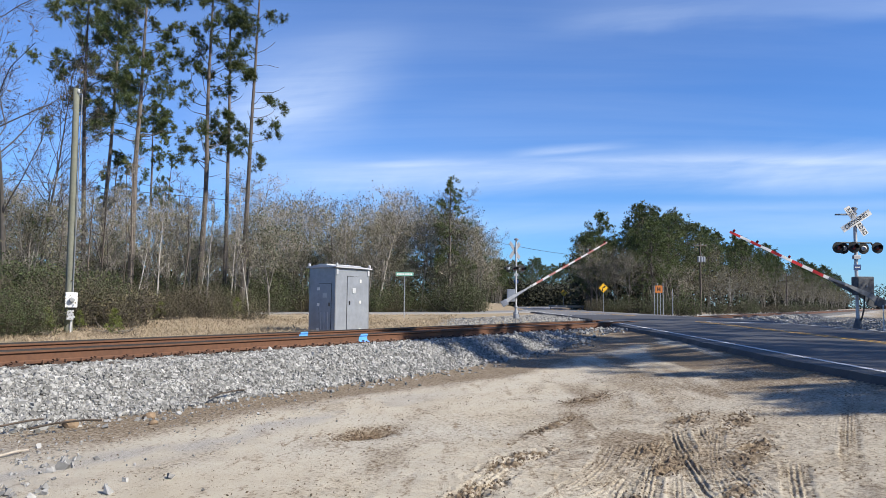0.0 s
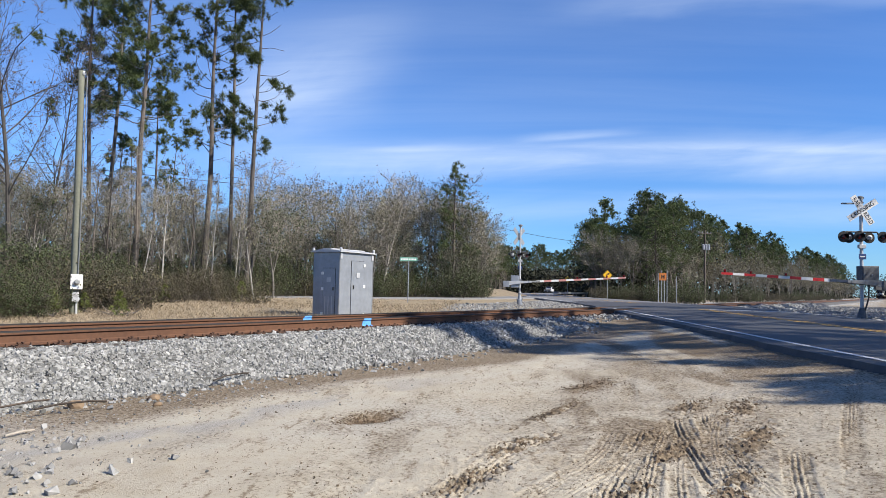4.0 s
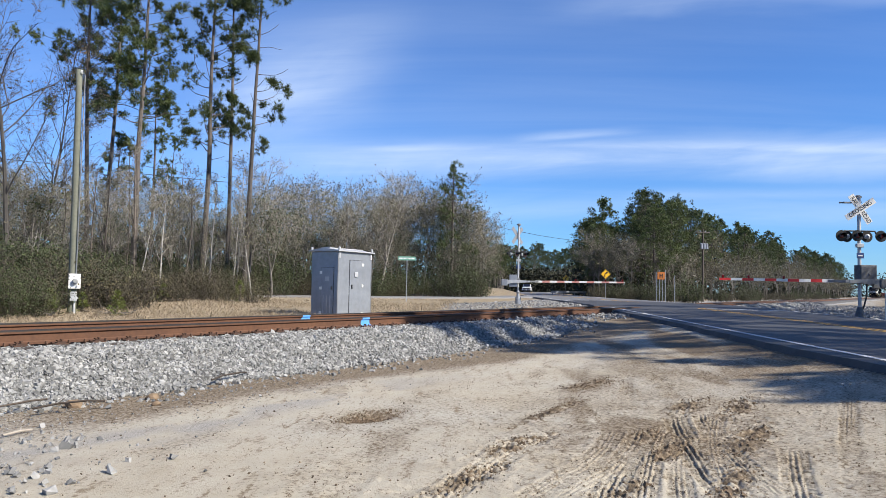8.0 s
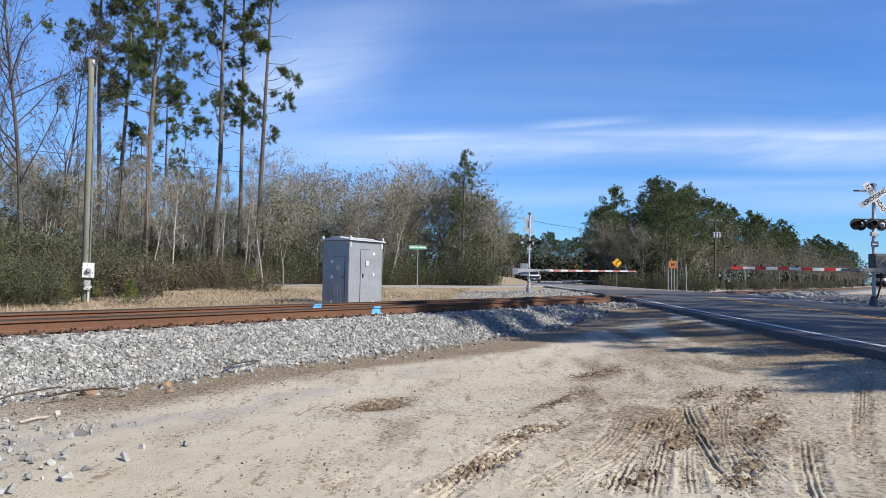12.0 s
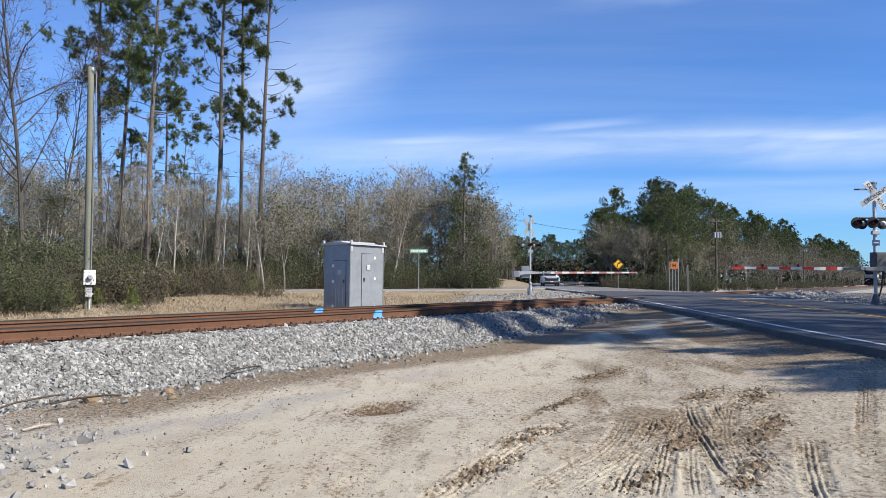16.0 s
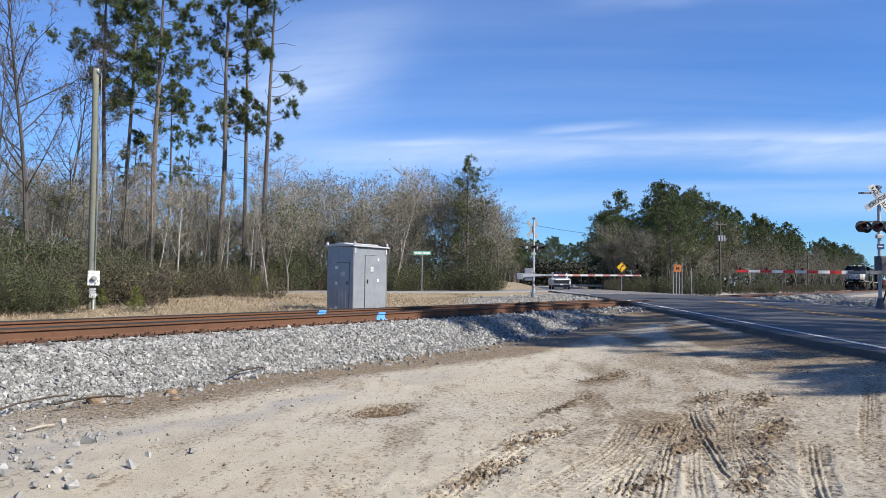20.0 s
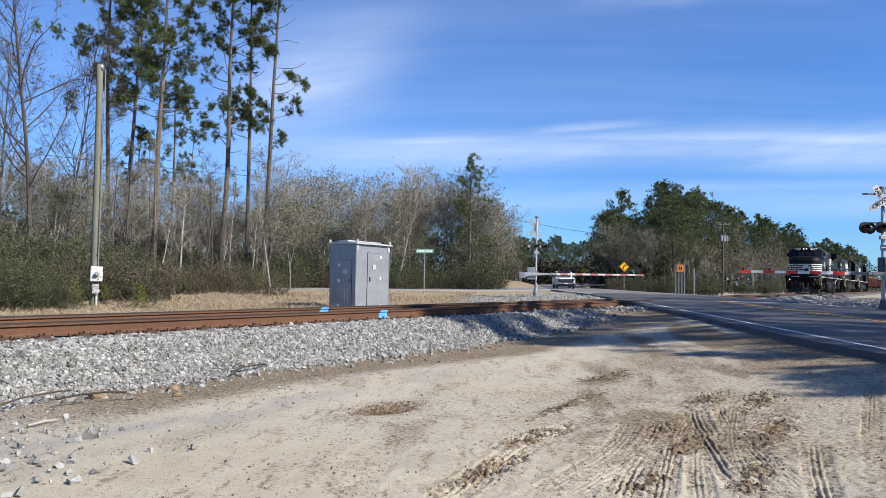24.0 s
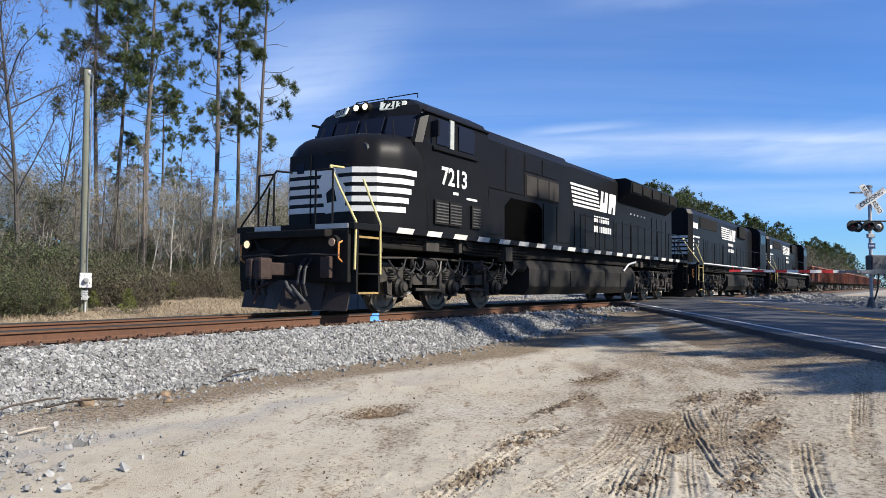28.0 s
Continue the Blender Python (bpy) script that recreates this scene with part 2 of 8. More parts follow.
STRAW = surface("dry_grass", (0.34, 0.275, 0.19), (0.18, 0.14, 0.092), 0.9, grain=0.9, coarse=0.22, bump=0.0, per_island=0.35, spread=0.6)

# ---- building helpers ----
def part(name, bm, material, parent, label="", smooth=False):
    """Links a bmesh as one mesh object under a thing or a part."""
    me = bpy.data.meshes.new(name)
    bmesh.ops.recalc_face_normals(bm, faces=bm.faces)
    bm.to_mesh(me)
    bm.free()
    return part_of(name, me, material, parent, label, smooth)


def part_of(name, me, material, parent, label="", smooth=False):
    if material and not me.materials:
        me.materials.append(material)
    if smooth:
        me.shade_smooth()
    ob = new(name, me)
    ob.parent = parent
    if label:
        tagged(ob, label)
    return ob


def thing(name, at, label, category, group="", kind=""):
    ob = new(name)
    ob.matrix_basis = at
    ob.empty_display_size = 0.2
    return tagged(ob, label, category, group, kind)


def solid(name, me, material, label, category="", group="", kind="", smooth=False):
    """A thing or piece of the setting that is one mesh."""
    ob = part_of(name, me, material, None, "", smooth)
    return tagged(ob, label, category, group, kind)


def raw(name, verts, faces):
    me = bpy.data.meshes.new(name)
    me.from_pydata([tuple(v) for v in verts], [], [tuple(f) for f in faces])
    me.update()
    return me


def box(bm, x0, x1, y0, y1, z0, z1, soft=0.0):
    b = bmesh.new() if soft else bm
    v = [b.verts.new((x, y, z)) for z in (z0, z1) for x, y in ((x0, y0), (x1, y0), (x1, y1), (x0, y1))]
    for f in ((3, 2, 1, 0), (4, 5, 6, 7), (0, 1, 5, 4), (1, 2, 6, 5), (2, 3, 7, 6), (3, 0, 4, 7)):
        b.faces.new([v[i] for i in f])
    if soft:
        bmesh.ops.bevel(b, geom=list(b.edges), offset=soft, segments=2, affect="EDGES", profile=0.6)
        merge(bm, b)
    return bm


def merge(bm, other):
    me = bpy.data.meshes.new("piece")
    other.to_mesh(me)
    other.free()
    bm.from_mesh(me)
    bpy.data.meshes.remove(me)


def frame_of(d):
    d = d.normalized()
    a = Vector((0, 0, 1)) if abs(d.z) < 0.9 else Vector((1, 0, 0))
    u = d.cross(a).normalized()
    return u, d.cross(u)


def rod(bm, p0, p1, r0, r1=None, n=8, cap=True):
    p0, p1 = Vector(p0), Vector(p1)
    r1 = r0 if r1 is None else r1
    u, w = frame_of(p1 - p0)
    rings = []
    for p, r in ((p0, r0), (p1, r1)):
        rings.append([bm.verts.new(p + (u * math.cos(a) + w * math.sin(a)) * r) for a in (2 * math.pi * i / n for i in range(n))])
    for i in range(n):
        j = (i + 1) % n
        bm.faces.new((rings[0][i], rings[0][j], rings[1][j], rings[1][i]))
    if cap:
        bm.faces.new(rings[0][::-1])
        bm.faces.new(rings[1])
    return bm


def pipe(bm, points, r, n=6):
    for a, b in zip(points[:-1], points[1:]):
        rod(bm, a, b, r, n=n)
    return bm


def prism(bm, outline, axis, a, b):
    """Extrudes a flat outline along an axis from a to b; the outline is given in the other two axes, in order."""
    def at(p, d):
        q = list(p)
        q.insert("xyz".index(axis), d)
        return q
    lo = [bm.verts.new(at(p, a)) for p in outline]
    hi = [bm.verts.new(at(p, b)) for p in outline]
    n = len(outline)
    for i in range(n):
        j = (i + 1) % n
        bm.faces.new((lo[i], lo[j], hi[j], hi[i]))
    bm.faces.new(lo[::-1])
    bm.faces.new(hi)
    return bm


def lathe(bm, profile, centre, axis="z", n=16):
    """Turns a profile of (radius, height) about an axis through the centre."""
    rings = []
    c = Vector(centre)
    for r, h in profile:
        ring = []
        for i in range(n):
            a = 2 * math.pi * i / n
            p = {"z": (r * math.cos(a), r * math.sin(a), h), "y": (r * math.cos(a), h, r * math.sin(a)), "x": (h, r * math.cos(a), r * math.sin(a))}[axis]
            ring.append(bm.verts.new(c + Vector(p)))
        rings.append(ring)
    for lo, hi in zip(rings[:-1], rings[1:]):
        for i in range(n):
            j = (i + 1) % n
            bm.faces.new((lo[i], lo[j], hi[j], hi[i]))
    bm.faces.new(rings[0][::-1])
    bm.faces.new(rings[-1])
    return bm


def writing(text, size, material, parent, m, name="lettering", thick=0.003, font_width=1.0, label="", bold=0.0):
    cu = bpy.data.curves.new(name, "FONT")
    cu.body, cu.size, cu.extrude, cu.align_x, cu.align_y = text, size, thick, "CENTER", "CENTER"
    cu.offset = bold
    cu.resolution_u = 3
    tmp = bpy.data.objects.new("tmp", cu)
    me = bpy.data.meshes.new_from_object(tmp)
    bpy.data.objects.remove(tmp)
    bpy.data.curves.remove(cu)
    me.name = name
    me.transform(m @ Matrix.Diagonal((font_width, 1, 1, 1)))
    me.materials.clear()
    return part_of(name, me, material, parent, label)


def lattice(ix, iy, seed):
    h = (ix.astype(np.int64) * 374761393 + iy.astype(np.int64) * 668265263 + seed * 974711) & 0x7FFFFFFF
    h = ((h ^ (h >> 13)) * 1274126177) & 0x7FFFFFFF
    return ((h ^ (h >> 16)) & 0xFFFF) / 65535.0


def rough(x, y, scale, octaves=4, seed=1):
    """Smooth random height, 0 to 1, over the plan."""
    total, amp, norm = 0.0, 1.0, 0.0
    x, y = np.asarray(x, float) / scale, np.asarray(y, float) / scale
    for k in range(octaves):
        fx, fy = np.floor(x), np.floor(y)
        u, v = x - fx, y - fy
        u, v = u * u * (3 - 2 * u), v * v * (3 - 2 * v)
        a, b = lattice(fx, fy, seed + k), lattice(fx + 1, fy, seed + k)
        c, d = lattice(fx, fy + 1, seed + k), lattice(fx + 1, fy + 1, seed + k)
        total = total + amp * ((a * (1 - u) + b * u) * (1 - v) + (c * (1 - u) + d * u) * v)
        norm += amp
        amp, x, y = amp * 0.5, x * 2.03 + 7.1, y * 2.03 + 3.7
    return total / norm


def step(a, b, x):
    t = np.clip((np.asarray(x, float) - a) / (b - a), 0, 1)
    return t * t * (3 - 2 * t)

# ---- the lie of the land ----
TRACK_Y, RAIL_Z, GAUGE = 10.12, 0.72, 1.435
ROAD_TURN = radians(29.3)
ROAD_WAY, ROAD_SIDE = Vector((math.cos(ROAD_TURN), math.sin(ROAD_TURN), 0)), Vector((-math.sin(ROAD_TURN), math.cos(ROAD_TURN), 0))
ROAD_OFF, ROAD_HALF = -9.25, 4.05


def along(x, y):
    return x * ROAD_WAY.x + y * ROAD_WAY.y, x * ROAD_SIDE.x + y * ROAD_SIDE.y


def road_z(s):
    return np.interp(s, (-60, 8, 14, 30, 35, 40, 50, 75, 400), (0.40, 0.45, 0.50, 0.66, 0.715, 0.715, 0.69, 0.66, 0.70))


def road_xy(s, o):
    """A point of the road, s metres along it and o metres to the left of its middle; it bends right far off."""
    s0, radius = 113.0, 440.0
    if s <= s0:
        p = ROAD_WAY * s + ROAD_SIDE * (ROAD_OFF + o)
        return p.x, p.y
    turn = min((s - s0) / radius, 0.5)
    rest = s - s0 - turn * radius
    centre = ROAD_WAY * s0 + ROAD_SIDE * (ROAD_OFF - radius)
    a = ROAD_TURN - turn
    side, way = Vector((-math.sin(a), math.cos(a), 0)), Vector((math.cos(a), math.sin(a), 0))
    p = centre + side * (radius + o) + way * rest
    return p.x, p.y


def tyre(x, y, p, q, width, depth, bend=0.0):
    """A tyre's print from p to q: ribs along it, lugs at its shoulders, a low rim beside it."""
    px, py = p
    dx, dy = q[0] - px, q[1] - py
    n = math.hypot(dx, dy)
    dx, dy = dx / n, dy / n
    s, o = (x - px) * dx + (y - py) * dy, -(x - px) * dy + (y - py) * dx
    o = o - bend * (s / n) * (1 - s / n) * 4
    ends = step(0, 0.3, s) * step(0, 0.35, n - s)
    inside = ends * step(0, 0.014, width / 2 - np.abs(o))
    shoulder = step(width * 0.2, width * 0.3, np.abs(o))
    ribs = step(0.25, 0.75, 0.5 + 0.5 * np.cos(2 * math.pi * (o + 0.012 * rough(x, y, 0.2, 2, 36)) / (width / 5.5)))
    lugs = step(0.40, 0.60, 0.5 + 0.5 * np.sin(2 * math.pi * (s / 0.07 + np.abs(o) / width * 0.8 + (o > 0) * 0.5)))
    wear = (0.45 + 0.55 * step(0.3, 0.6, rough(x, y, 0.5, 3, 31 + int(px * 10)))) * (0.25 + 1.5 * rough(x, y, 0.07, 3, 33))
    rim = np.exp(-((np.abs(o) - width / 2 - 0.02) / 0.018) ** 2) * ends
    return (-1.15 * depth * inside * (0.12 + 0.62 * (lugs * shoulder + ribs * (1 - shoulder))) + rim * depth * 0.35 * rough(x, y, 0.1, 3, 77)) * wear, inside * wear


DEEP_PRINTS = [
    ((4.35, 1.32), (7.3, 1.95), 0.20, 0.017, 0.04), ((4.5, 1.10), (7.2, 1.74), 0.19, 0.014, 0.05), ((4.75, 0.84), (7.75, 2.0), 0.24, 0.027, 0.06), ((5.1, 0.62), (8.0, 1.78), 0.22, 0.020, 0.10),
    ((4.3, 1.54), (6.6, 1.95), 0.25, 0.030, 0.05), ((4.75, 0.46), (6.6, 0.76), 0.22, 0.017, 0.02), ((3.55, 2.42), (6.4, 2.76), 0.27, 0.026, 0.04), ((3.3, 2.84), (5.0, 3.56), 0.25, 0.016, 0.05),
]
FAINT_PRINTS = [
    ((4.2, 1.84), (7.0, 2.10), 0.24, 0.012, -0.12), ((4.0, 2.05), (6.8, 2.32), 0.22, 0.010, -0.14), ((8.4, 2.72), (17.0, 5.0), 0.20, 0.016, 0.12), ((5.4, 0.25), (10.6, 0.52), 0.18, 0.014, 0.05),
    ((5.2, 0.98), (7.9, 1.60), 0.20, 0.012, 0.08), ((8.6, 2.2), (15.0, 4.3), 0.22, 0.010, 0.15), ((5.6, 4.3), (9.5, 5.2), 0.22, 0.008, 0.15), ((3.4, 3.2), (6.4, 4.0), 0.22, 0.010, 0.1),
    ((9.0, 4.4), (18.5, 7.6), 0.24, 0.016, -0.2), ((10.0, 4.0), (19.0, 6.9), 0.24, 0.014, -0.2), ((11.0, 5.6), (19.5, 8.0), 0.22, 0.012, 0.2),
]
CHURNED = ((4.8, 1.56, 0.35, 0.13), (8.3, 1.98, 0.55, 0.16), (6.9, 1.12, 0.7, 0.15), (5.7, 2.76, 0.6, 0.15), (8.4, 1.5, 0.7, 0.16), (4.5, 2.56, 0.5, 0.14), (6.6, 1.95, 0.35, 0.12), (9.6, 3.6, 0.8, 0.25), (5.3, 0.98, 0.5, 0.12), (7.4, 3.2, 0.8, 0.10), (6.1, 1.62, 0.5, 0.12))


def churn(x, y):
    """Where wheels have torn the crust and turned up brown crumbs."""
    c = 0.0
    for cx, cy, w, h in CHURNED:
        c = np.maximum(c, np.exp(-(((x - cx) / w) ** 2 + ((y - cy) / h) ** 2)))
    return c


def prints(x, y):
    dz, mark = 0.0, 0.0
    for p, q, w, depth, bend in DEEP_PRINTS + FAINT_PRINTS:
        d, k = tyre(x, y, p, q, w, depth, bend)
        dz = np.where(k > 0.15, np.where(mark > 0.15, 0.3 * dz + d, d), dz + d * (mark < 0.15))
        mark = np.maximum(mark, k)
    return dz, mark


def land(x, y):
    """The height of the ground."""
    x, y = np.asarray(x, float), np.asarray(y, float)
    s, o = along(x, y)
    rz = road_z(s)
    left, right = o - (ROAD_OFF + ROAD_HALF), (ROAD_OFF - ROAD_HALF) - o
    near = y < TRACK_Y
    # the yard on the near side climbs to the road's edge and to the crossing
    reach = np.where(near, 2.6, 7.0)
    lift = np.exp(-np.clip(left, 0, None) / reach) * step(-40, 5, s)
    z = np.where(near, 0.0, 0.22 + 0.25 * step(14, 34, y))
    z = z + lift * (rz - np.where(near, 0.09, 0.06) - z)
    zr = 0.22 + np.exp(-np.clip(right, 0, None) / 3.0) * (rz - 0.30)
    under = rz - 0.22
    z = np.where(left < 0, np.where(right > 0, zr, under), z)
    z = z * step(0, 0.01, 1.0) + (rough(x, y, 6.0, 3, 3) - 0.5) * 0.10 * np.where((left > 0.3) | (right > 0.3), 1, 0)
    close = np.exp(-((x - 7) ** 2 + (y - 2) ** 2) / 300) * (left > 0)
    z = z + close * ((rough(x, y, 0.9, 4, 11) - 0.5) * 0.05 + (rough(x, y, 0.13, 3, 17) - 0.5) * 0.020 + (rough(x, y, 0.055, 2, 19) - 0.5) * (0.008 + 0.075 * churn(x, y)))
    z = z + prints(x, y)[0] * (left > 0.2)
    z = z - 0.10 * np.exp(-(((x - 6.05) / 0.32) ** 2 + ((y - 4.62) / 0.15) ** 2)) * (0.2 + 1.3 * rough(x, y, 0.09, 2, 5))
    # soil banked over the ballast's shoulder by the crossing
    fill = step(17.0, 22.0, x + (rough(x, y, 1.5, 3, 23) - 0.5) * 3) * step(5.2, 8.5, y) * (y < TRACK_Y - 0.8) * (left > 0)
    z = z + fill * np.clip(0.505 - z, 0, None)
    # a low sandy bank by the far road, and open fields
    z = z + 1.1 * np.exp(-(((x - 77) / 9) ** 2 + ((y - 42.5) / 2.6) ** 2))
    return z


def spaced(lo, hi, fine_lo, fine_hi, fine, hold_to, hold=0.13, grow=1.085):
    """Grid lines: fine in the middle, even up to hold_to, then ever wider outward."""
    mid = list(np.arange(fine_lo, fine_hi, fine))
    out, d = [], fine
    v = fine_hi
    while v < hi:
        out.append(v)
        d = min(d * grow, hold) if v < hold_to else d * grow * 1.04
        v += d
    out.append(hi)
    back, d, v = [], fine, fine_lo
    while v > lo:
        d *= grow
        v -= d
        back.append(max(v, lo))
    return np.array(back[::-1] + mid + out)


def build_ground():
    xs = spaced(-2600, 2600, 4.0, 7.8, 0.0095, 29.0)
    ys = spaced(-2600, 2600, 0.45, 2.9, 0.0095, 10.0)
    gx, gy = np.meshgrid(xs, ys, indexing="ij")
    gz = land(gx, gy)
    nx, ny = gx.shape
    co = np.stack([gx, gy, gz], -1).reshape(-1, 3)
    idx = np.arange(nx * ny).reshape(nx, ny)
    quads = np.stack([idx[:-1, :-1], idx[1:, :-1], idx[1:, 1:], idx[:-1, 1:]], -1).reshape(-1, 4)
    me = bpy.data.meshes.new("ground")
    me.vertices.add(len(co))
    me.vertices.foreach_set("co", co.ravel())
    me.loops.add(quads.size)
    me.loops.foreach_set("vertex_index", quads.ravel())
    me.polygons.add(len(quads))
    me.polygons.foreach_set("loop_start", np.arange(0, quads.size, 4))
    me.update(calc_edges=True)
    me.shade_smooth()
    # soils: brown loam, straw turf, grey gravel
    x, y = gx.ravel(), gy.ravel()
    s, o = along(x, y)
    left = o - (ROAD_OFF + ROAD_HALF)
    wob = rough(x, y, 2.2, 4, 41) - 0.5
    toe = y + wob * 1.2 + (x - 6) * 0.03
    brown = step(5.9, 6.6, toe) * step(1.0, 5.0, x) * 0.8
    brown = np.maximum(brown, step(5.5, 1.5, left + wob * 3) * step(8, 16, x) * (y < 9.5) * step(0.30, 0.58, rough(s * 0.25, o * 1.6, 0.8, 4, 52)) * 0.95)
    brown = np.maximum(brown, step(0.56, 0.72, rough(x * 0.62 + y * 0.36, (y * 0.86 - x * 0.5) * 2.6, 1.5, 5, 51)) * 0.45)
    brown = np.maximum(brown, np.where((o < ROAD_OFF - ROAD_HALF) & (y < TRACK_Y - 2.5), 1.0, 0.0))
    brown = np.maximum(brown, np.exp(-(((x - 6.05) / 0.45) ** 2 + ((y - 4.65) / 0.22) ** 2)) * 1.1)
    brown = np.maximum(brown, prints(x, y)[1] * 0.30 * (y < 8))
    brown = np.maximum(brown, churn(x, y) * step(0.30, 0.55, rough(x, y, 0.16, 3, 56)))
    brown = np.maximum(brown, np.exp(-(((x - 6.6) / 2.2) ** 2 + ((y - 1.8) / 1.1) ** 2)) * step(0.42, 0.62, rough(x, y, 0.4, 4, 55)) * 0.45)
    brown = np.clip(brown, 0, 1) + 0.34 * step(4.0, 6.5, x + wob * 3) * step(5.5, 3.5, y + wob * 2) * (0.4 + rough(x, y, 1.1, 4, 59))
    turf = np.where(y > TRACK_Y + 2.8, step(0.5, 2.5, left + wob * 2.5), 0.0)
    turf = np.maximum(turf, np.where((o < ROAD_OFF - ROAD_HALF) & (y < TRACK_Y - 3), step(0.5, 2.0, ROAD_OFF - ROAD_HALF - o) * step(0.4, 0.6, rough(x, y, 5, 3, 66)) * 0.7, 0.0))
    gravel = np.where(y < 9, step(4.6, 1.4, x + wob * 1.5) * step(4.0, 6.0, y + wob) * 0.8, 0.0)
    gravel = np.maximum(gravel, np.where(y < 9, np.exp(-((toe - 5.7) / 0.5) ** 2) * step(0.45, 0.62, rough(x * 0.5, y * 2.0, 0.6, 4, 57)) * step(11, 6, x) * 0.8, 0.0))
    gravel = np.maximum(gravel, np.where((y > TRACK_Y + 2.2) & (y < TRACK_Y + 14), step(9.0, 5.5, left + wob * 3) * step(-4, 10, x - 25), 0.0))
    gravel = np.maximum(gravel, np.where((o < ROAD_OFF - ROAD_HALF) & (y < TRACK_Y) & (x > 24), step(0.2, 1.0, ROAD_OFF - ROAD_HALF - o) * step(-1.5, 2.0, y - 0.02 * x + wob * 2), 0.0))
    attr = me.color_attributes.new("soil", "FLOAT_COLOR", "POINT")
    attr.data.foreach_set("color", np.stack([np.clip(brown, 0, 1), turf, gravel, np.ones_like(x)], -1).astype(np.float32).ravel())
    m = bpy.data.materials.new("yard_soil")
    m.use_nodes = True
    n, link = m.node_tree.nodes, m.node_tree.links
    b = n["Principled BSDF"]
    b.inputs["Roughness"].default_value, b.inputs["Specular IOR Level"].default_value = 0.95, 0.2
    tc, at = n.new("ShaderNodeTexCoord"), n.new("ShaderNodeAttribute")
    at.attribute_name = "soil"
    sep = n.new("ShaderNodeSeparateColor")
    link.new(at.outputs["Color"], sep.inputs[0])

    def tex(scale, detail=6, rough_=0.62):
        t = n.new("ShaderNodeTexNoise")
        t.inputs["Scale"].default_value, t.inputs["Detail"].default_value, t.inputs["Roughness"].default_value = scale, detail, rough_
        link.new(tc.outputs["Object"], t.inputs["Vector"])
        return t.outputs["Fac"]

    def blend(fac, a, c):
        mx = n.new("ShaderNodeMix")
        mx.data_type = "RGBA"
        for v, k in ((fac, "Factor"), (a, "A"), (c, "B")):
            if isinstance(v, tuple):
                mx.inputs[k].default_value = (*v, 1)
            else:
                link.new(v, mx.inputs[k])
        return mx.outputs["Result"]

    def band(v, lo, hi):
        r = n.new("ShaderNodeMapRange")
        r.inputs["From Min"].default_value, r.inputs["From Max"].default_value = lo, hi
        link.new(v, r.inputs["Value"])
        return r.outputs[0]

    def plus(a, b, k):
        m1 = n.new("ShaderNodeMath")
        m1.operation = "MULTIPLY_ADD"
        link.new(b, m1.inputs[0])
        m1.inputs[1].default_value = k
        link.new(a, m1.inputs[2])
        return m1.outputs[0]

    coarse, mid, fine, speck, crumb = tex(0.35), tex(2.2), tex(26, 8, 0.7), tex(90, 4), tex(42, 5, 0.75)
    streak = n.new("ShaderNodeTexNoise")
    streak.inputs["Scale"].default_value, streak.inputs["Detail"].default_value, streak.inputs["Roughness"].default_value = 5.0, 8, 0.68
    mp = n.new("ShaderNodeMapping")
    mp.vector_type = "TEXTURE"
    mp.inputs["Rotation"].default_value, mp.inputs["Scale"].default_value = (0, 0, ROAD_TURN), (3.2, 0.75, 1)
    link.new(tc.outputs["Object"], mp.inputs[0])
    link.new(mp.outputs[0], streak.inputs["Vector"])
    sand = blend(band(mid, 0.35, 0.68), (0.4193, 0.3784, 0.3011), (0.3522, 0.3096, 0.2354))
    sand = blend(band(coarse, 0.42, 0.66), sand, (0.3983, 0.3698, 0.3101))
    sand = blend(band(fine, 0.58, 0.70), sand, (0.2515, 0.2064, 0.1483))
    sand = blend(band(plus(streak.outputs["Fac"], fine, 0.7), 0.92, 1.02), sand, (0.2096, 0.1677, 0.1168))
    sand = blend(band(crumb, 0.60, 0.66), sand, (0.1929, 0.1548, 0.1078))
    loam = blend(band(fine, 0.38, 0.66), (0.218, 0.1677, 0.1123), (0.07966, 0.05848, 0.03775))
    straw = blend(band(mid, 0.35, 0.65), (0.31, 0.252, 0.172), (0.19, 0.155, 0.10))
    grit = blend(band(speck, 0.40, 0.62), (0.1845, 0.172, 0.1528), (0.3857, 0.3784, 0.3595))
    out = blend(band(plus(sep.outputs[0], fine, 2.2), 1.28, 1.95), sand, loam)
    out = blend(sep.outputs[2], out, grit)
    out = blend(sep.outputs[1], out, straw)
    link.new(out, b.inputs["Base Color"])
    add = n.new("ShaderNodeMath")
    add.operation = "ADD"
    link.new(fine, add.inputs[0])
    link.new(speck, add.inputs[1])
    bp = n.new("ShaderNodeBump")
    bp.inputs["Strength"].default_value, bp.inputs["Distance"].default_value = 1.0, 0.012
    link.new(add.outputs[0], bp.inputs["Height"])
    link.new(bp.outputs[0], b.inputs["Normal"])
    solid("ground", me, m, "pale sandy yard with tyre prints, dry turf beyond the track", kind="structure")


build_ground()


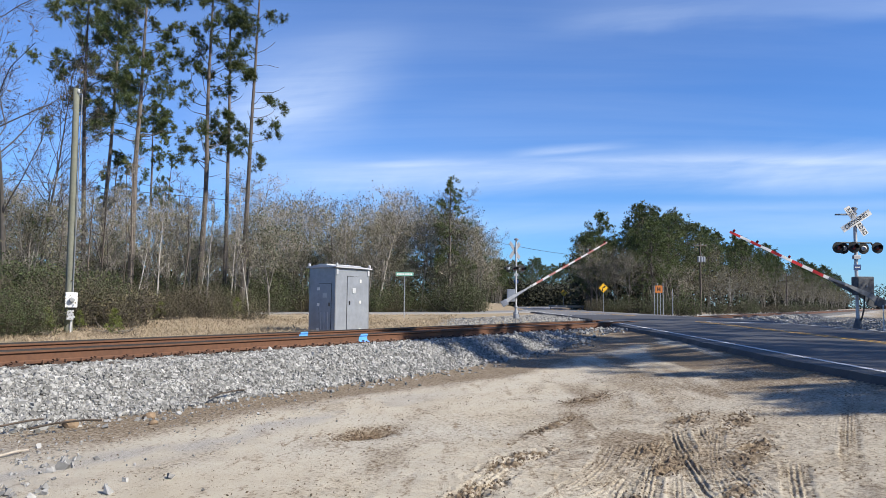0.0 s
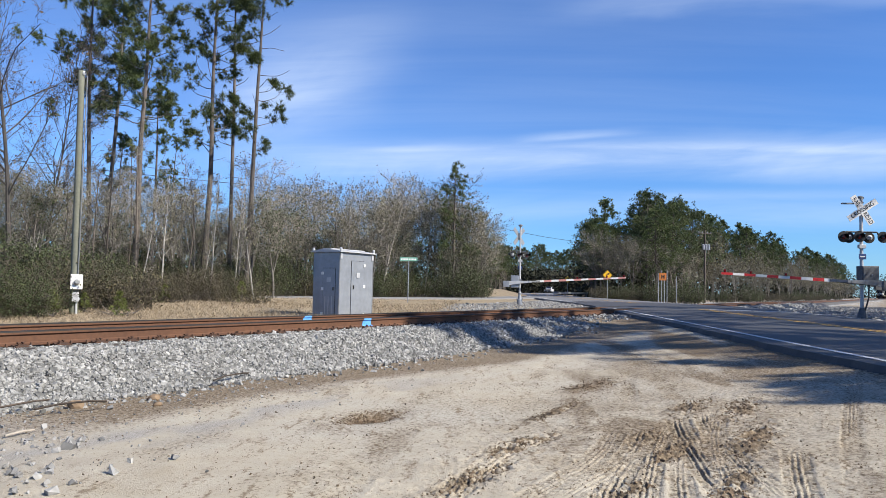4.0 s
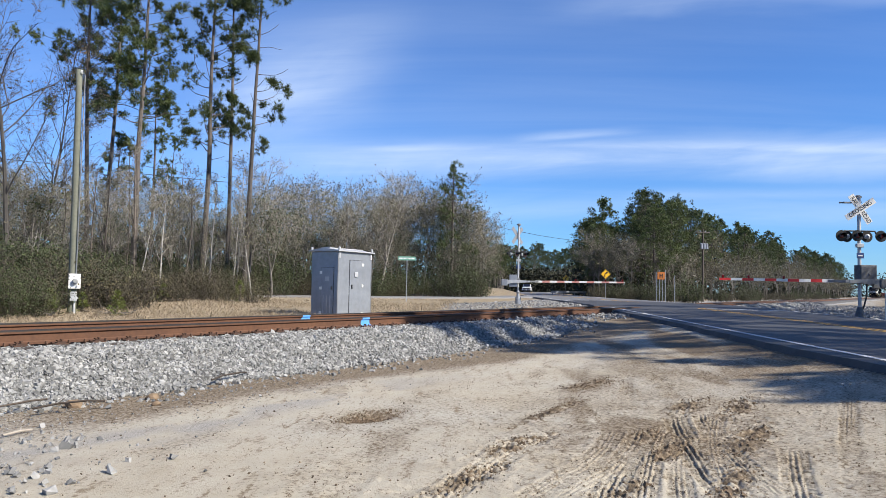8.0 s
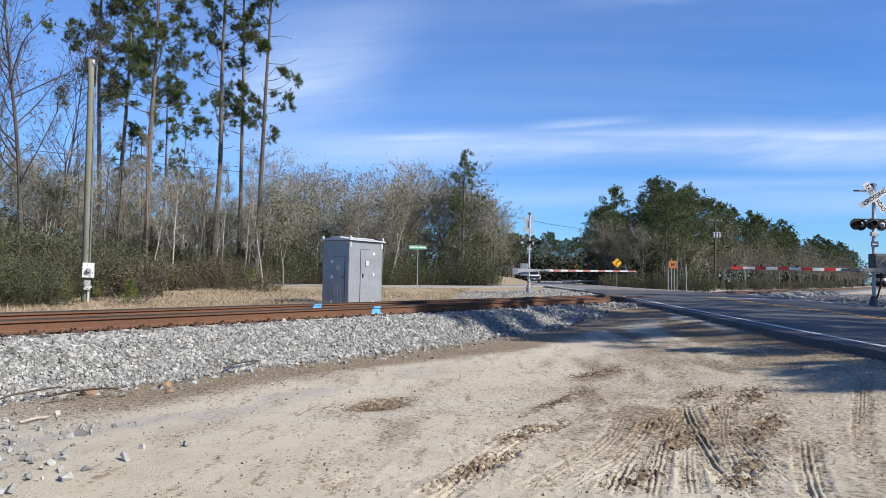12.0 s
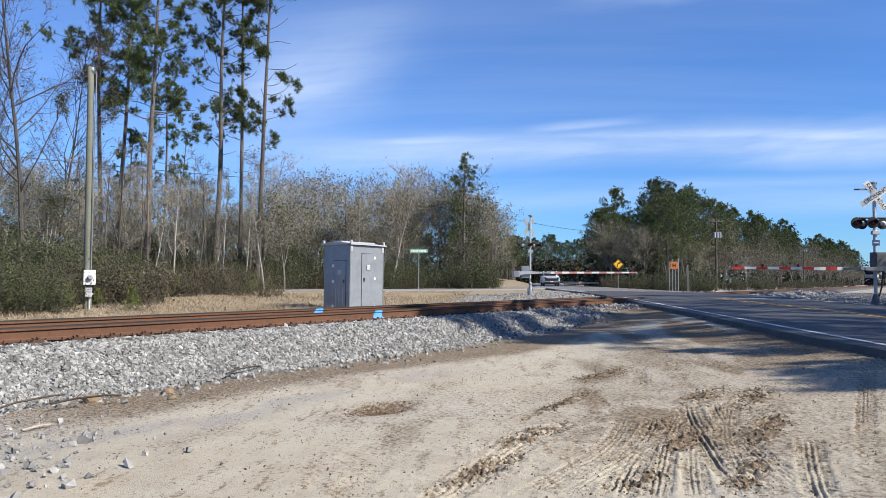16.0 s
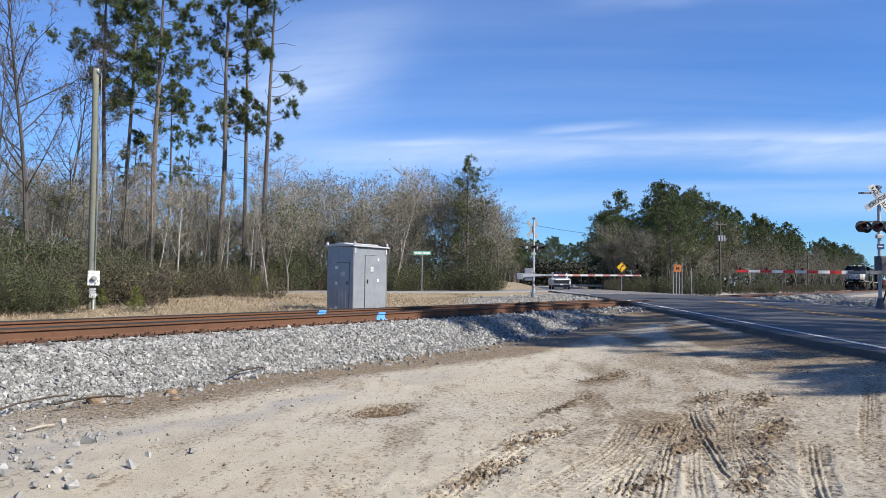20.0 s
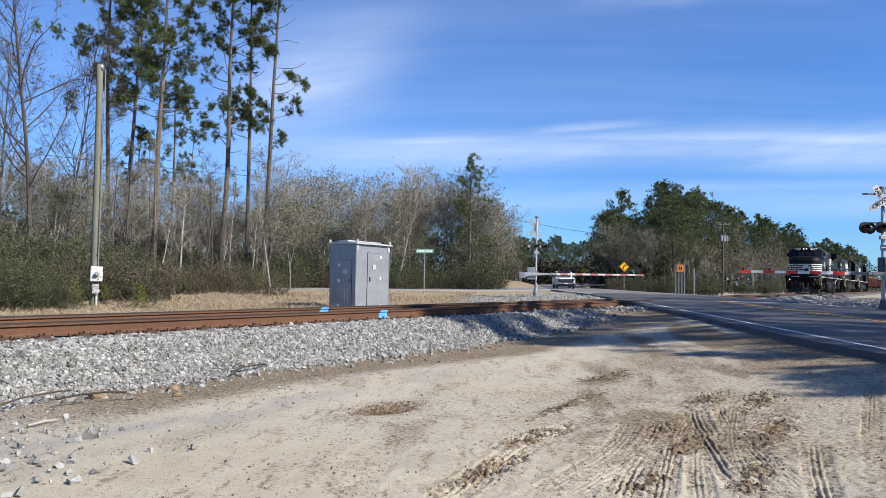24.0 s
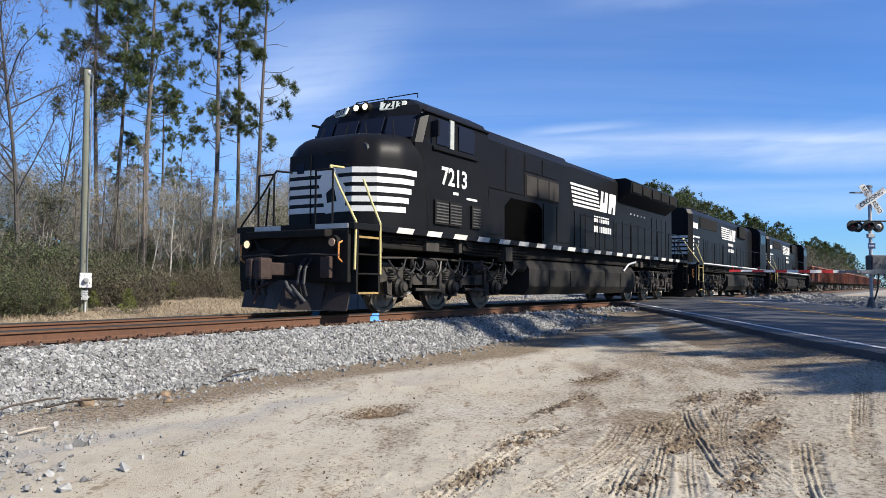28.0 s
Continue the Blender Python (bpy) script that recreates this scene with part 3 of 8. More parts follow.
def strip(name, material, rows, label, skirt=0.0, cross=(0.0,)):
    """A strip of road: rows of (left, right) edge points, with a sloped skirt down its sides."""
    verts, faces = [], []
    for (lx, ly, lz), (rx, ry, rz) in rows:
        d = Vector((lx - rx, ly - ry, 0)).normalized()
        if skirt:
            verts += [(lx + d.x * skirt * 0.4, ly + d.y * skirt * 0.4, lz - skirt), (lx, ly, lz), ((lx + rx) / 2, (ly + ry) / 2, (lz + rz) / 2 + 0.035),
                      (rx, ry, rz), (rx - d.x * skirt * 0.4, ry - d.y * skirt * 0.4, rz - skirt)]
        else:
            verts += [(lx, ly, lz), (rx, ry, rz)]
    k = 5 if skirt else 2
    for i in range(len(rows) - 1):
        for j in range(k - 1):
            a = i * k + j
            faces.append((a, a + 1, a + k + 1, a + k))
    return solid(name, raw(name, verts, faces), material, label, kind="structure")


def road_rows(stations, o_left, o_right, lift=0.0):
    def crown(o):
        return 0.035 * (1 - abs(o) / ROAD_HALF)
    return [tuple((*road_xy(s, o), float(road_z(s)) + (crown(o) + lift if lift else 0.0)) for o in (o_left, o_right)) for s in stations]


STATIONS = [-60, -30, -10, 0] + [4 + 2 * i for i in range(34)] + [76, 84, 92, 100, 108, 116, 124, 132, 140, 150, 160, 170, 180, 192, 205, 230, 260, 300]


def wavy(s):
    return 0.34 * (float(rough(s, 3.0, 1.3, 4, 9)) - 0.5)


def build_road():
    rows = []
    for s in [-60 + i * 0.7 for i in range(96)] + [7 + i * 0.3 for i in range(110)] + [40 + i * 0.7 for i in range(99)] + [110 + 6 * i for i in range(32)]:
        z = float(road_z(s))
        rows.append(((*road_xy(s, ROAD_HALF + wavy(s)), z), (*road_xy(s, -ROAD_HALF - wavy(s + 50)), z)))
    cut = next(i for i, r in enumerate(rows) if r[0][1] > TRACK_Y + 9.0)
    strip("road", ASPHALT, rows[:cut + 1], "dark two-lane asphalt road with a broken edge", skirt=0.20)
    # far stretch takes the paler, sunlit asphalt colour
    strip("road", SUNLIT_ASPHALT, rows[cut:], "asphalt road beyond the crossing, coloured paler grey for the sun on it", skirt=0.20)
    before, beyond = [s for s in STATIONS if s < 31], [s for s in STATIONS if s > 43]
    for name, material, o, w in (("edge_line", LINE_WHITE, 3.62, 0.12), ("edge_line", LINE_WHITE, -3.62, 0.12), ("centre_line", LINE_YELLOW, 0.12, 0.11), ("centre_line", LINE_YELLOW, -0.12, 0.11)):
        for part_stations in (before + [31], [43] + beyond):
            strip(name, material, road_rows(part_stations, o + w / 2, o - w / 2, 0.006), "worn painted line on the asphalt")
    for s, a, b in ((30.5, -3.5, -0.3), (49, 0.3, 3.5)):
        strip("stop_line", LINE_WHITE, road_rows([s, s + 0.6], b, a, 0.006), "worn white stop line across one lane")
    side = [(66, 31.5), (56, 31.0), (47, 33.0), (35, 38.0), (16, 46.5), (-12, 60), (-60, 84)]
    rows = []
    for i, (x, y) in enumerate(side):
        x2, y2 = side[min(i + 1, len(side) - 1)]
        x1, y1 = side[max(i - 1, 0)]
        d = Vector((x2 - x1, y2 - y1, 0)).normalized()
        z = float(land(x, y)) + 0.10
        rows.append(((x - d.y * 2.4, y + d.x * 2.4, z), (x + d.y * 2.4, y - d.x * 2.4, z)))
    strip("side_road", OLD_ASPHALT, rows[::-1], "pale worn side road behind the signal cabinet", skirt=0.12)


build_road()

# ---- the track ----
CROSS_A, CROSS_B = ((TRACK_Y * math.cos(ROAD_TURN) - o) / math.sin(ROAD_TURN) for o in (ROAD_OFF + ROAD_HALF, ROAD_OFF - ROAD_HALF))


def bed_profile():
    top = RAIL_Z - 0.235
    return [(TRACK_Y - 2.95, -0.1), (TRACK_Y - 2.4, 0.06), (TRACK_Y - 1.70, top - 0.06), (TRACK_Y - 1.45, top), (TRACK_Y + 1.45, top), (TRACK_Y + 1.75, top - 0.06), (TRACK_Y + 2.9, 0.15), (TRACK_Y + 3.2, 0.0)]


def build_track():
    for name, x0, x1 in (("ballast_bed", -90, CROSS_A + 1), ("ballast_bed", CROSS_B - 1, 900)):
        xs = list(np.arange(x0, min(x1, 60), 0.5)) + ([60, 100, 200, 400, 900] if x1 > 60 else [x1])
        verts, faces, prof = [], [], bed_profile()
        for x in xs:
            for j, (y, z) in enumerate(prof):
                wob = 0.16 * (float(rough(x, j * 3.0, 1.1, 2, 71)) - 0.5) if j in (0, 1, 2) else 0.0
                verts.append((x, y + wob, z))
        k = len(prof)
        for i in range(len(xs) - 1):
            for j in range(k - 1):
                a = i * k + j
                faces.append((a, a + k, a + k + 1, a + 1))
        solid(name, raw(name, verts, faces), BED, "bank of crushed grey stone under the track", kind="structure")
    h = 0.182
    prof = [(-0.076, 0), (0.076, 0), (0.076, 0.012), (0.02, 0.026), (0.0095, 0.04), (0.0095, 0.118), (0.016, 0.128), (0.037, 0.136), (0.037, 0.160), (0.035, 0.176), (0.029, h - 0.001)]
    prof = prof + [(-y, z) for y, z in prof[::-1] if (y, z) not in ((-0.076, 0), (0.076, 0))]
    track = thing("railway_track", pose(0, 0, 0), "single line of rusty steel rails on wooden ties", "railway track", kind="structure")
    for side in (-1, 1):
        xs = [-90, -40] + list(np.arange(-10, 60, 5)) + [60, 120, 300, 900]
        verts, faces = [], []
        for x in xs:
            verts += [(x, TRACK_Y + side * (GAUGE / 2 + 0.037) + y, RAIL_Z - h + z) for y, z in prof]
        k = len(prof)
        for i in range(len(xs) - 1):
            for j in range(k):
                a, b = i * k + j, i * k + (j + 1) % k
                faces.append((a, b, b + k, a + k))
        me = raw("rail", verts, faces)
        me.materials.append(RUST)
        me.materials.append(RAIL_TOP)
        top_z = RAIL_Z - 0.018
        for p in me.polygons:
            if p.center.z > top_z:
                p.material_index = 1
        part_of("rail", me, None, track, "rust-brown steel rail with a worn dark head")
    # ties with plates, spikes and anchors
    bm = box(bmesh.new(), -0.115, 0.115, -1.3, 1.3, -0.18, 0, 0.008)
    tie_me = bpy.data.meshes.new("tie")
    bm.to_mesh(tie_me), bm.free()
    tie_me.materials.append(TIE)
    bm = bmesh.new()
    box(bm, -0.09, 0.09, -0.19, 0.19, 0, 0.016)
    box(bm, -0.09, 0.09, 0.076, 0.115, 0.016, 0.03)
    box(bm, -0.09, 0.09, -0.115, -0.076, 0.016, 0.03)
    for sx, sy in ((-0.05, 0.085), (0.05, -0.085), (0.045, 0.15), (-0.04, -0.15)):
        rod(bm, (sx, sy, 0), (sx, sy, 0.052), 0.009, n=5)
        box(bm, sx - 0.014, sx + 0.014, sy - 0.02, sy + 0.02, 0.045, 0.06)
    for sx in (-0.15, 0.15):
        box(bm, sx - 0.012, sx + 0.012, -0.1, 0.1, -0.02, 0.012)
        rod(bm, (sx, -0.1, 0.0), (sx, -0.085, 0.045), 0.014, n=5)
    plate_me = bpy.data.meshes.new("tie_plate")
    bm.to_mesh(plate_me), bm.free()
    plate_me.materials.append(PLATE_RUST)
    x = -4.0
    rnd = random.Random(5)
    while x < 70:
        if not CROSS_A - 1.2 < x < CROSS_B + 1.2:
            ob = part_of("tie", tie_me, None, track)
            ob.matrix_basis = pose(x, TRACK_Y, RAIL_Z - h - 0.014, 0, 0, rnd.uniform(-1.2, 1.2))
            for side in (-1, 1):
                if side > 0 and x > 30:
                    continue
                pl = part_of("tie_plate", plate_me, None, track)
                pl.matrix_basis = pose(x, TRACK_Y + side * (GAUGE / 2 + 0.037), RAIL_Z - h - 0.013, 0, 0, 0 if side < 0 else 180)
        x += 0.495 + rnd.uniform(-0.03, 0.03)
    # splashes of marking paint on both rails
    for px, side, w in ((12.0, -1, 0.16), (11.87, 1, 0.16)):
        bm = bmesh.new()
        y = TRACK_Y + side * (GAUGE / 2 + 0.037)
        outline = [(px - w, RAIL_Z - 0.075), (px + w, RAIL_Z - 0.075), (px + w * 0.8, RAIL_Z - 0.02), (px + w * 0.1, RAIL_Z - 0.012), (px - w * 0.6, RAIL_Z - 0.018)]
        lo = RAIL_Z - h
        pts = [(y - 0.08, lo + 0.013), (y - 0.024, lo + 0.029), (y - 0.013, lo + 0.045), (y - 0.013, lo + 0.118), (y - 0.04, lo + 0.137), (y - 0.0405, lo + 0.172)]
        for (ya, za), (yb, zb) in zip(pts[:-1], pts[1:]):
            k = (za - lo) / 0.172
            k2 = (zb - lo) / 0.172
            bm.faces.new([bm.verts.new(v) for v in ((px - w * (1 - 0.3 * k), ya, za), (px + w * (1 - 0.3 * k), ya, za), (px + w * (1 - 0.3 * k2), yb, zb), (px - w * (1 - 0.3 * k2), yb, zb))])
        part("paint_mark", bm, BLUE_PAINT, track, "bright blue marking paint sprayed on the rail")


build_track()


def stones(name, places, sizes, material, label, seed):
    """Crushed angular stones, each with its own shape, in one mesh."""
    rs = np.random.RandomState(seed)
    n = len(places)
    cube = np.array([[x, y, z] for x in (-1, 1) for y in (-1, 1) for z in (-1, 1)], float) * 0.5
    quad = np.array([[0, 1, 3, 2], [4, 6, 7, 5], [0, 4, 5, 1], [2, 3, 7, 6], [0, 2, 6, 4], [1, 5, 7, 3]])
    v = cube[None] * rs.uniform(0.65, 1.3, (n, 1, 3)) + rs.uniform(-0.26, 0.26, (n, 8, 3))
    q = rs.normal(size=(n, 4))
    q /= np.linalg.norm(q, axis=1, keepdims=True)
    w, x, y, z = q.T
    m = np.stack([1 - 2 * (y * y + z * z), 2 * (x * y - z * w), 2 * (x * z + y * w), 2 * (x * y + z * w), 1 - 2 * (x * x + z * z), 2 * (y * z - x * w),
                  2 * (x * z - y * w), 2 * (y * z + x * w), 1 - 2 * (x * x + y * y)], -1).reshape(n, 3, 3)
    v = np.einsum("nij,nkj->nki", m, v) * np.asarray(sizes)[:, None, None] + np.asarray(places)[:, None, :]
    f = (quad[None] + 8 * np.arange(n)[:, None, None]).reshape(-1, 4)
    me = bpy.data.meshes.new(name)
    me.vertices.add(n * 8)
    me.vertices.foreach_set("co", v.ravel())
    me.loops.add(f.size)
    me.loops.foreach_set("vertex_index", f.ravel())
    me.polygons.add(len(f))
    me.polygons.foreach_set("loop_start", np.arange(0, f.size, 4))
    me.update(calc_edges=True)
    me.shade_flat()
    return solid(name, me, material, label, "gravel", kind="stuff")


def build_ballast():
    rs = np.random.RandomState(3)
    prof = bed_profile()
    py, pz = [p[0] for p in prof], [p[1] for p in prof]
    places, sizes = [], []
    for x0, x1, count, big in ((2.6, 9.0, 30000, 0.0265), (9.0, 18.0, 22000, 0.033), (18.0, 20.6, 2600, 0.05), (20.6, CROSS_A - 0.6, 500, 0.05), (CROSS_B + 0.8, 90.0, 5000, 0.11)):
        x = rs.uniform(x0, x1, count)
        y = TRACK_Y - rs.uniform(0.82, 2.5, count)
        spill = rs.uniform(0, 1, count) < 0.02
        y = np.where(spill, TRACK_Y - 2.4 - rs.exponential(0.22, count), y)
        z = np.maximum(np.interp(y, py, pz), land(x, y)) + rs.uniform(-0.012, 0.022, count)
        keep = (z < RAIL_Z - 0.17)
        places.append(np.stack([x, y, z], -1)[keep])
        sizes.append((big * rs.lognormal(0, 0.28, count))[keep])
    stones("ballast", np.concatenate(places), np.concatenate(sizes), STONE, "angular crushed grey and white granite ballast on the bank", 4)
    n = 1500
    x = rs.uniform(1.5, 9, n)
    y = 7.6 - np.abs(rs.normal(0, 1.0, n)) - np.clip(4 - x, 0, 4) * rs.uniform(0, 1.0, n)
    keep = rs.uniform(0, 1, n) < np.clip(1.15 - (x - 2.0) * 0.17, 0.06, 1)
    x, y = x[keep], y[keep]
    stones("loose_stones", np.stack([x, y, land(x, y) + 0.006], -1), 0.008 * rs.lognormal(0, 0.45, len(x)), PALE_STONE, "loose grey stones strewn over the sand", 6)
    n = 60000
    x, y = rs.uniform(2.5, 13, n), rs.uniform(-0.3, 7.3, n)
    hole = np.exp(-(((x - 6.0) / 0.42) ** 2 + ((y - 4.66) / 0.2) ** 2))
    patch = step(0.48, 0.66, rough(x, y, 0.45, 4, 58))
    keep = rs.uniform(0, 1, n) < 0.03 + 0.16 * patch + 1.0 * churn(x, y) + 0.25 * prints(x, y)[1] + 0.22 * step(5.6, 6.6, y)
    x, y = x[keep], y[keep]
    extra = rs.normal(size=(700, 2)) * (0.26, 0.12) + (6.0, 4.64)
    x, y = np.concatenate([x, extra[:, 0]]), np.concatenate([y, extra[:, 1]])
    n = len(x)
    stones("dirt_crumbs", np.stack([x, y, land(x, y) + 0.004], -1), 0.0040 * rs.lognormal(0, 0.42, n) * (1 + 1.6 * np.exp(-(((x - 6.0) / 0.42) ** 2 + ((y - 4.66) / 0.2) ** 2)) + 1.3 * churn(x, y)), CLOD, "small brown clods and chips on the sand", 7)
    n = 130
    x, y = rs.normal(2.9, 0.55, n), rs.normal(5.9, 0.5, n)
    stones("scattered_stones", np.stack([x, y, land(x, y) + 0.008], -1), 0.019 * rs.lognormal(0, 0.4, n), PALE_STONE, "small clusters of pale stones strewn on the sand", 10)
    x = np.concatenate([rs.normal(2.45, 0.22, 46), rs.normal(3.5, 0.10, 9), rs.normal(3.0, 0.3, 6)])
    y = np.concatenate([rs.normal(5.1, 0.34, 46), rs.normal(5.72, 0.09, 9), rs.normal(4.75, 0.2, 6)])
    stones("cobbles", np.stack([x, y, land(x, y) + 0.014], -1), 0.038 * rs.lognormal(0, 0.35, len(x)), PALE_STONE, "fist-sized pale stones lying loose on the sand", 14)
    # gravel apron round the far signal
    n = 11000
    x = rs.uniform(24, 50, n)
    y = rs.uniform(TRACK_Y + 1.2, TRACK_Y + 12, n)
    s, o = along(x, y)
    keep = (o > ROAD_OFF + ROAD_HALF + 0.2) & (o < ROAD_OFF + ROAD_HALF + 7)
    x, y = x[keep], y[keep]
    z = np.maximum(np.interp(y, py, pz), land(x, y))
    stones("apron_gravel", np.stack([x, y, z], -1), 0.042 * rs.lognormal(0, 0.3, len(x)), PALE_STONE, "pale grey gravel spread round the signal mast", 8)


def build_verge_gravel():
    rs = np.random.RandomState(33)
    n = 16000
    x = 30 + 60 * rs.uniform(0, 1, n) ** 1.3
    y = rs.uniform(-0.5, TRACK_Y - 2.2, n)
    s, o = along(x, y)
    keep = (o < ROAD_OFF - ROAD_HALF - 0.5) & (rough(x, y, 1.6, 3, 95) > 0.40)
    x, y = x[keep], y[keep]
    stones("verge_gravel", np.stack([x, y, land(x, y) + 0.01], -1), 0.05 * rs.lognormal(0, 0.4, len(x)), PALE_STONE, "pale gravel spread beside the track and road", 12)


PALE_STONE = surface("pale_stone", (0.272, 0.2677, 0.255), (0.1445, 0.1445, 0.1403), 0.85, grain=14, coarse=4, per_island=0.4, bump=0.2)
CLOD = surface("clods", (0.168, 0.12, 0.076), (0.08, 0.056, 0.036), 0.95, grain=12, coarse=3, per_island=0.4)
build_ballast()
build_verge_gravel()

# ---- things beside the line ----
def signal_cabinet():
    cab = thing("signal_cabinet", pose(19.32, 16.28, 0.16), "grey galvanised steel signal cabinet with low gabled roof", "equipment cabinet")
    w, d, h = 1.85, 1.18, 2.36
    body = part("body", box(bmesh.new(), 0, w, 0, d, 0.0, h, 0.012), GALV, cab)
    bm = bmesh.new()
    prism(bm, [(-0.09, h + 0.01), (d + 0.09, h + 0.01), (d + 0.09, h + 0.045), (d / 2, h + 0.13), (-0.09, h + 0.045)], "x", -0.08, w + 0.08)
    part("roof", bm, SILVER, cab, "pale metal roof with raised ridge")
    box_cap = box(bmesh.new(), 0.0, w, d / 2 - 0.2, d / 2 + 0.2, h + 0.11, h + 0.145, 0.006)
    part("ridge_cap", box_cap, SILVER, cab)
    for x, y in ((0.02, -0.03), (w - 0.02, -0.03), (0.02, d + 0.03), (w - 0.02, d + 0.03)):
        bm = lathe(bmesh.new(), [(0.028, -0.07), (0.045, -0.04), (0.045, 0.05), (0.02, 0.07)], (x, y, h + 0.10), "z", 10)
        part("lifting_eye", bm, SILVER, cab)
    for x in (0.06, w - 0.06):
        part("lifting_bracket", box(bmesh.new(), x - 0.045, x + 0.045, -0.035, 0.0, h - 0.22, h - 0.04, 0.01), SILVER, cab)
    # wide door towards the track, narrow one at the end
    bm = box(bmesh.new(), 0.62, 1.30, -0.022, -0.001, 0.12, h - 0.28, 0.006)
    part("door_gap", box(bmesh.new(), 0.605, 1.315, -0.006, -0.001, 0.105, h - 0.265), BLACK, cab)
    door = part("door", bm, GALV, cab, "riveted steel door")
    part("vent_hood", box(bmesh.new(), 0.86, 1.04, -0.055, -0.022, h - 0.86, h - 0.68, 0.02), SILVER, door, "round-cornered pale vent cover")
    part("door_handle", box(bmesh.new(), 0.70, 0.74, -0.06, -0.022, 1.10, 1.24, 0.008), BLACK, door)
    for z in (0.22, 1.20, h - 0.42):
        part("hinge", box(bmesh.new(), 1.27, 1.36, -0.045, -0.022, z - 0.05, z + 0.05, 0.01), WHITE, door, "pale hinge block")
    bm = box(bmesh.new(), -0.022, -0.001, 0.18, 0.72, 0.12, h - 0.55, 0.006)
    part("door_gap", box(bmesh.new(), -0.006, -0.001, 0.165, 0.735, 0.105, h - 0.535), BLACK, cab)
    side = part("door", bm, GALV, cab)
    for z in (0.25, 1.10, h - 0.72):
        part("hinge", box(bmesh.new(), -0.045, -0.022, 0.68, 0.78, z - 0.05, z + 0.05, 0.01), WHITE, side, "pale hinge block")
    part("notice", box(bmesh.new(), -0.028, -0.022, 0.36, 0.54, h - 1.02, h - 0.86), SILVER, side, "small pale notice plate")
    for y in (0.30, 0.45, 0.60):
        part("vent_rib", box(bmesh.new(), -0.034, -0.022, y - 0.015, y + 0.015, 0.25, 0.85), SILVER, side)
    part("door_handle", box(bmesh.new(), -0.06, -0.022, 0.22, 0.25, 1.05, 1.17, 0.006), BLACK, side)
    for x in (0.006, w - 0.006):
        part("corner_trim", box(bmesh.new(), x - 0.02, x + 0.02, -0.006, -0.001, 0.0, h), GALV_DARK, body)
    part("plinth", box(bmesh.new(), -0.05, w + 0.05, -0.05, d + 0.05, -0.22, 0.0, 0.02), GALV_DARK, cab)
    return cab


signal_cabinet()


def meter_pole():
    pole = thing("meter_pole", pose(13.32, 21.88, -0.02), "weathered greenish wooden pole with an electric meter box", "utility pole")
    bm = lathe(bmesh.new(), [(0.13 - 0.004 * i + 0.002 * math.sin(i * 2.1), -0.3 + i * 0.83) for i in range(11)], (0, 0, 0), "z", 14)
    bm.transform(Matrix.Shear("XY", 4, (-0.012, 0.002)))
    part("pole_shaft", bm, POLE_WOOD, pole, smooth=True)
    front = Vector((-0.55, -0.83, 0))
    turn = Matrix.Rotation(math.atan2(front.y, front.x) + math.pi / 2, 4, "Z")

    def at(bm):
        bm.transform(turn)
        return bm
    part("conduit", at(pipe(bmesh.new(), [(0.06, -0.15, -0.1), (0.06, -0.15, 0.95)], 0.03, 8)), SILVER, pole)
    part("conduit", at(pipe(bmesh.new(), [(0.08, -0.14, 1.5), (0.08, -0.13, 7.8), (0.02, -0.2, 7.95)], 0.017, 8)), GALV_DARK, pole)
    mb = part("meter_box", at(box(bmesh.new(), -0.12, 0.22, -0.30, -0.13, 1.12, 1.58, 0.015)), WHITE, pole, "pale grey steel meter box")
    bm = lathe(bmesh.new(), [(0.085, 0.0), (0.085, -0.05), (0.075, -0.10), (0.05, -0.12)], (0.07, -0.30, 1.35), "y", 16)
    part("meter_glass", at(bm), dark_glass("meter_glass", (0.25, 0.26, 0.26)), mb, "round glass meter dome")
    part("breaker_box", at(box(bmesh.new(), -0.06, 0.13, -0.26, -0.13, 0.74, 1.03, 0.012)), SILVER, pole)
    part("breaker_latch", at(box(bmesh.new(), 0.13, 0.17, -0.22, -0.18, 0.80, 0.86, 0.004)), SILVER, pole)
    part("insulator", lathe(bmesh.new(), [(0.03, 0), (0.05, 0.04), (0.04, 0.09), (0.02, 0.12)], (-0.08, -0.1, 7.85), "z", 10), WHITE, pole)
    return pole


meter_pole()

LAMP_RED = surface("red_lens", (0.16, 0.012, 0.012), (0.12, 0.01, 0.01), 0.15, grain=20, coarse=5, bump=0.1)
LAMP_BLUE = surface("blue_plate", (0.03, 0.06, 0.16), (0.04, 0.07, 0.18), 0.5, grain=6, coarse=2, bump=0)


# near signal's machine grey, darkened for the tree shade it stands in
SHADED_MACHINE = surface("machine_shaded_grey", (0.115, 0.12, 0.13), (0.06, 0.063, 0.07), 0.6, 0.2, grain=8, coarse=2, bump=0.05)
FADED_RED = surface("faded_red_sheeting", (0.50, 0.20, 0.17), (0.42, 0.22, 0.19), 0.5, grain=12, coarse=3, bump=0.01)


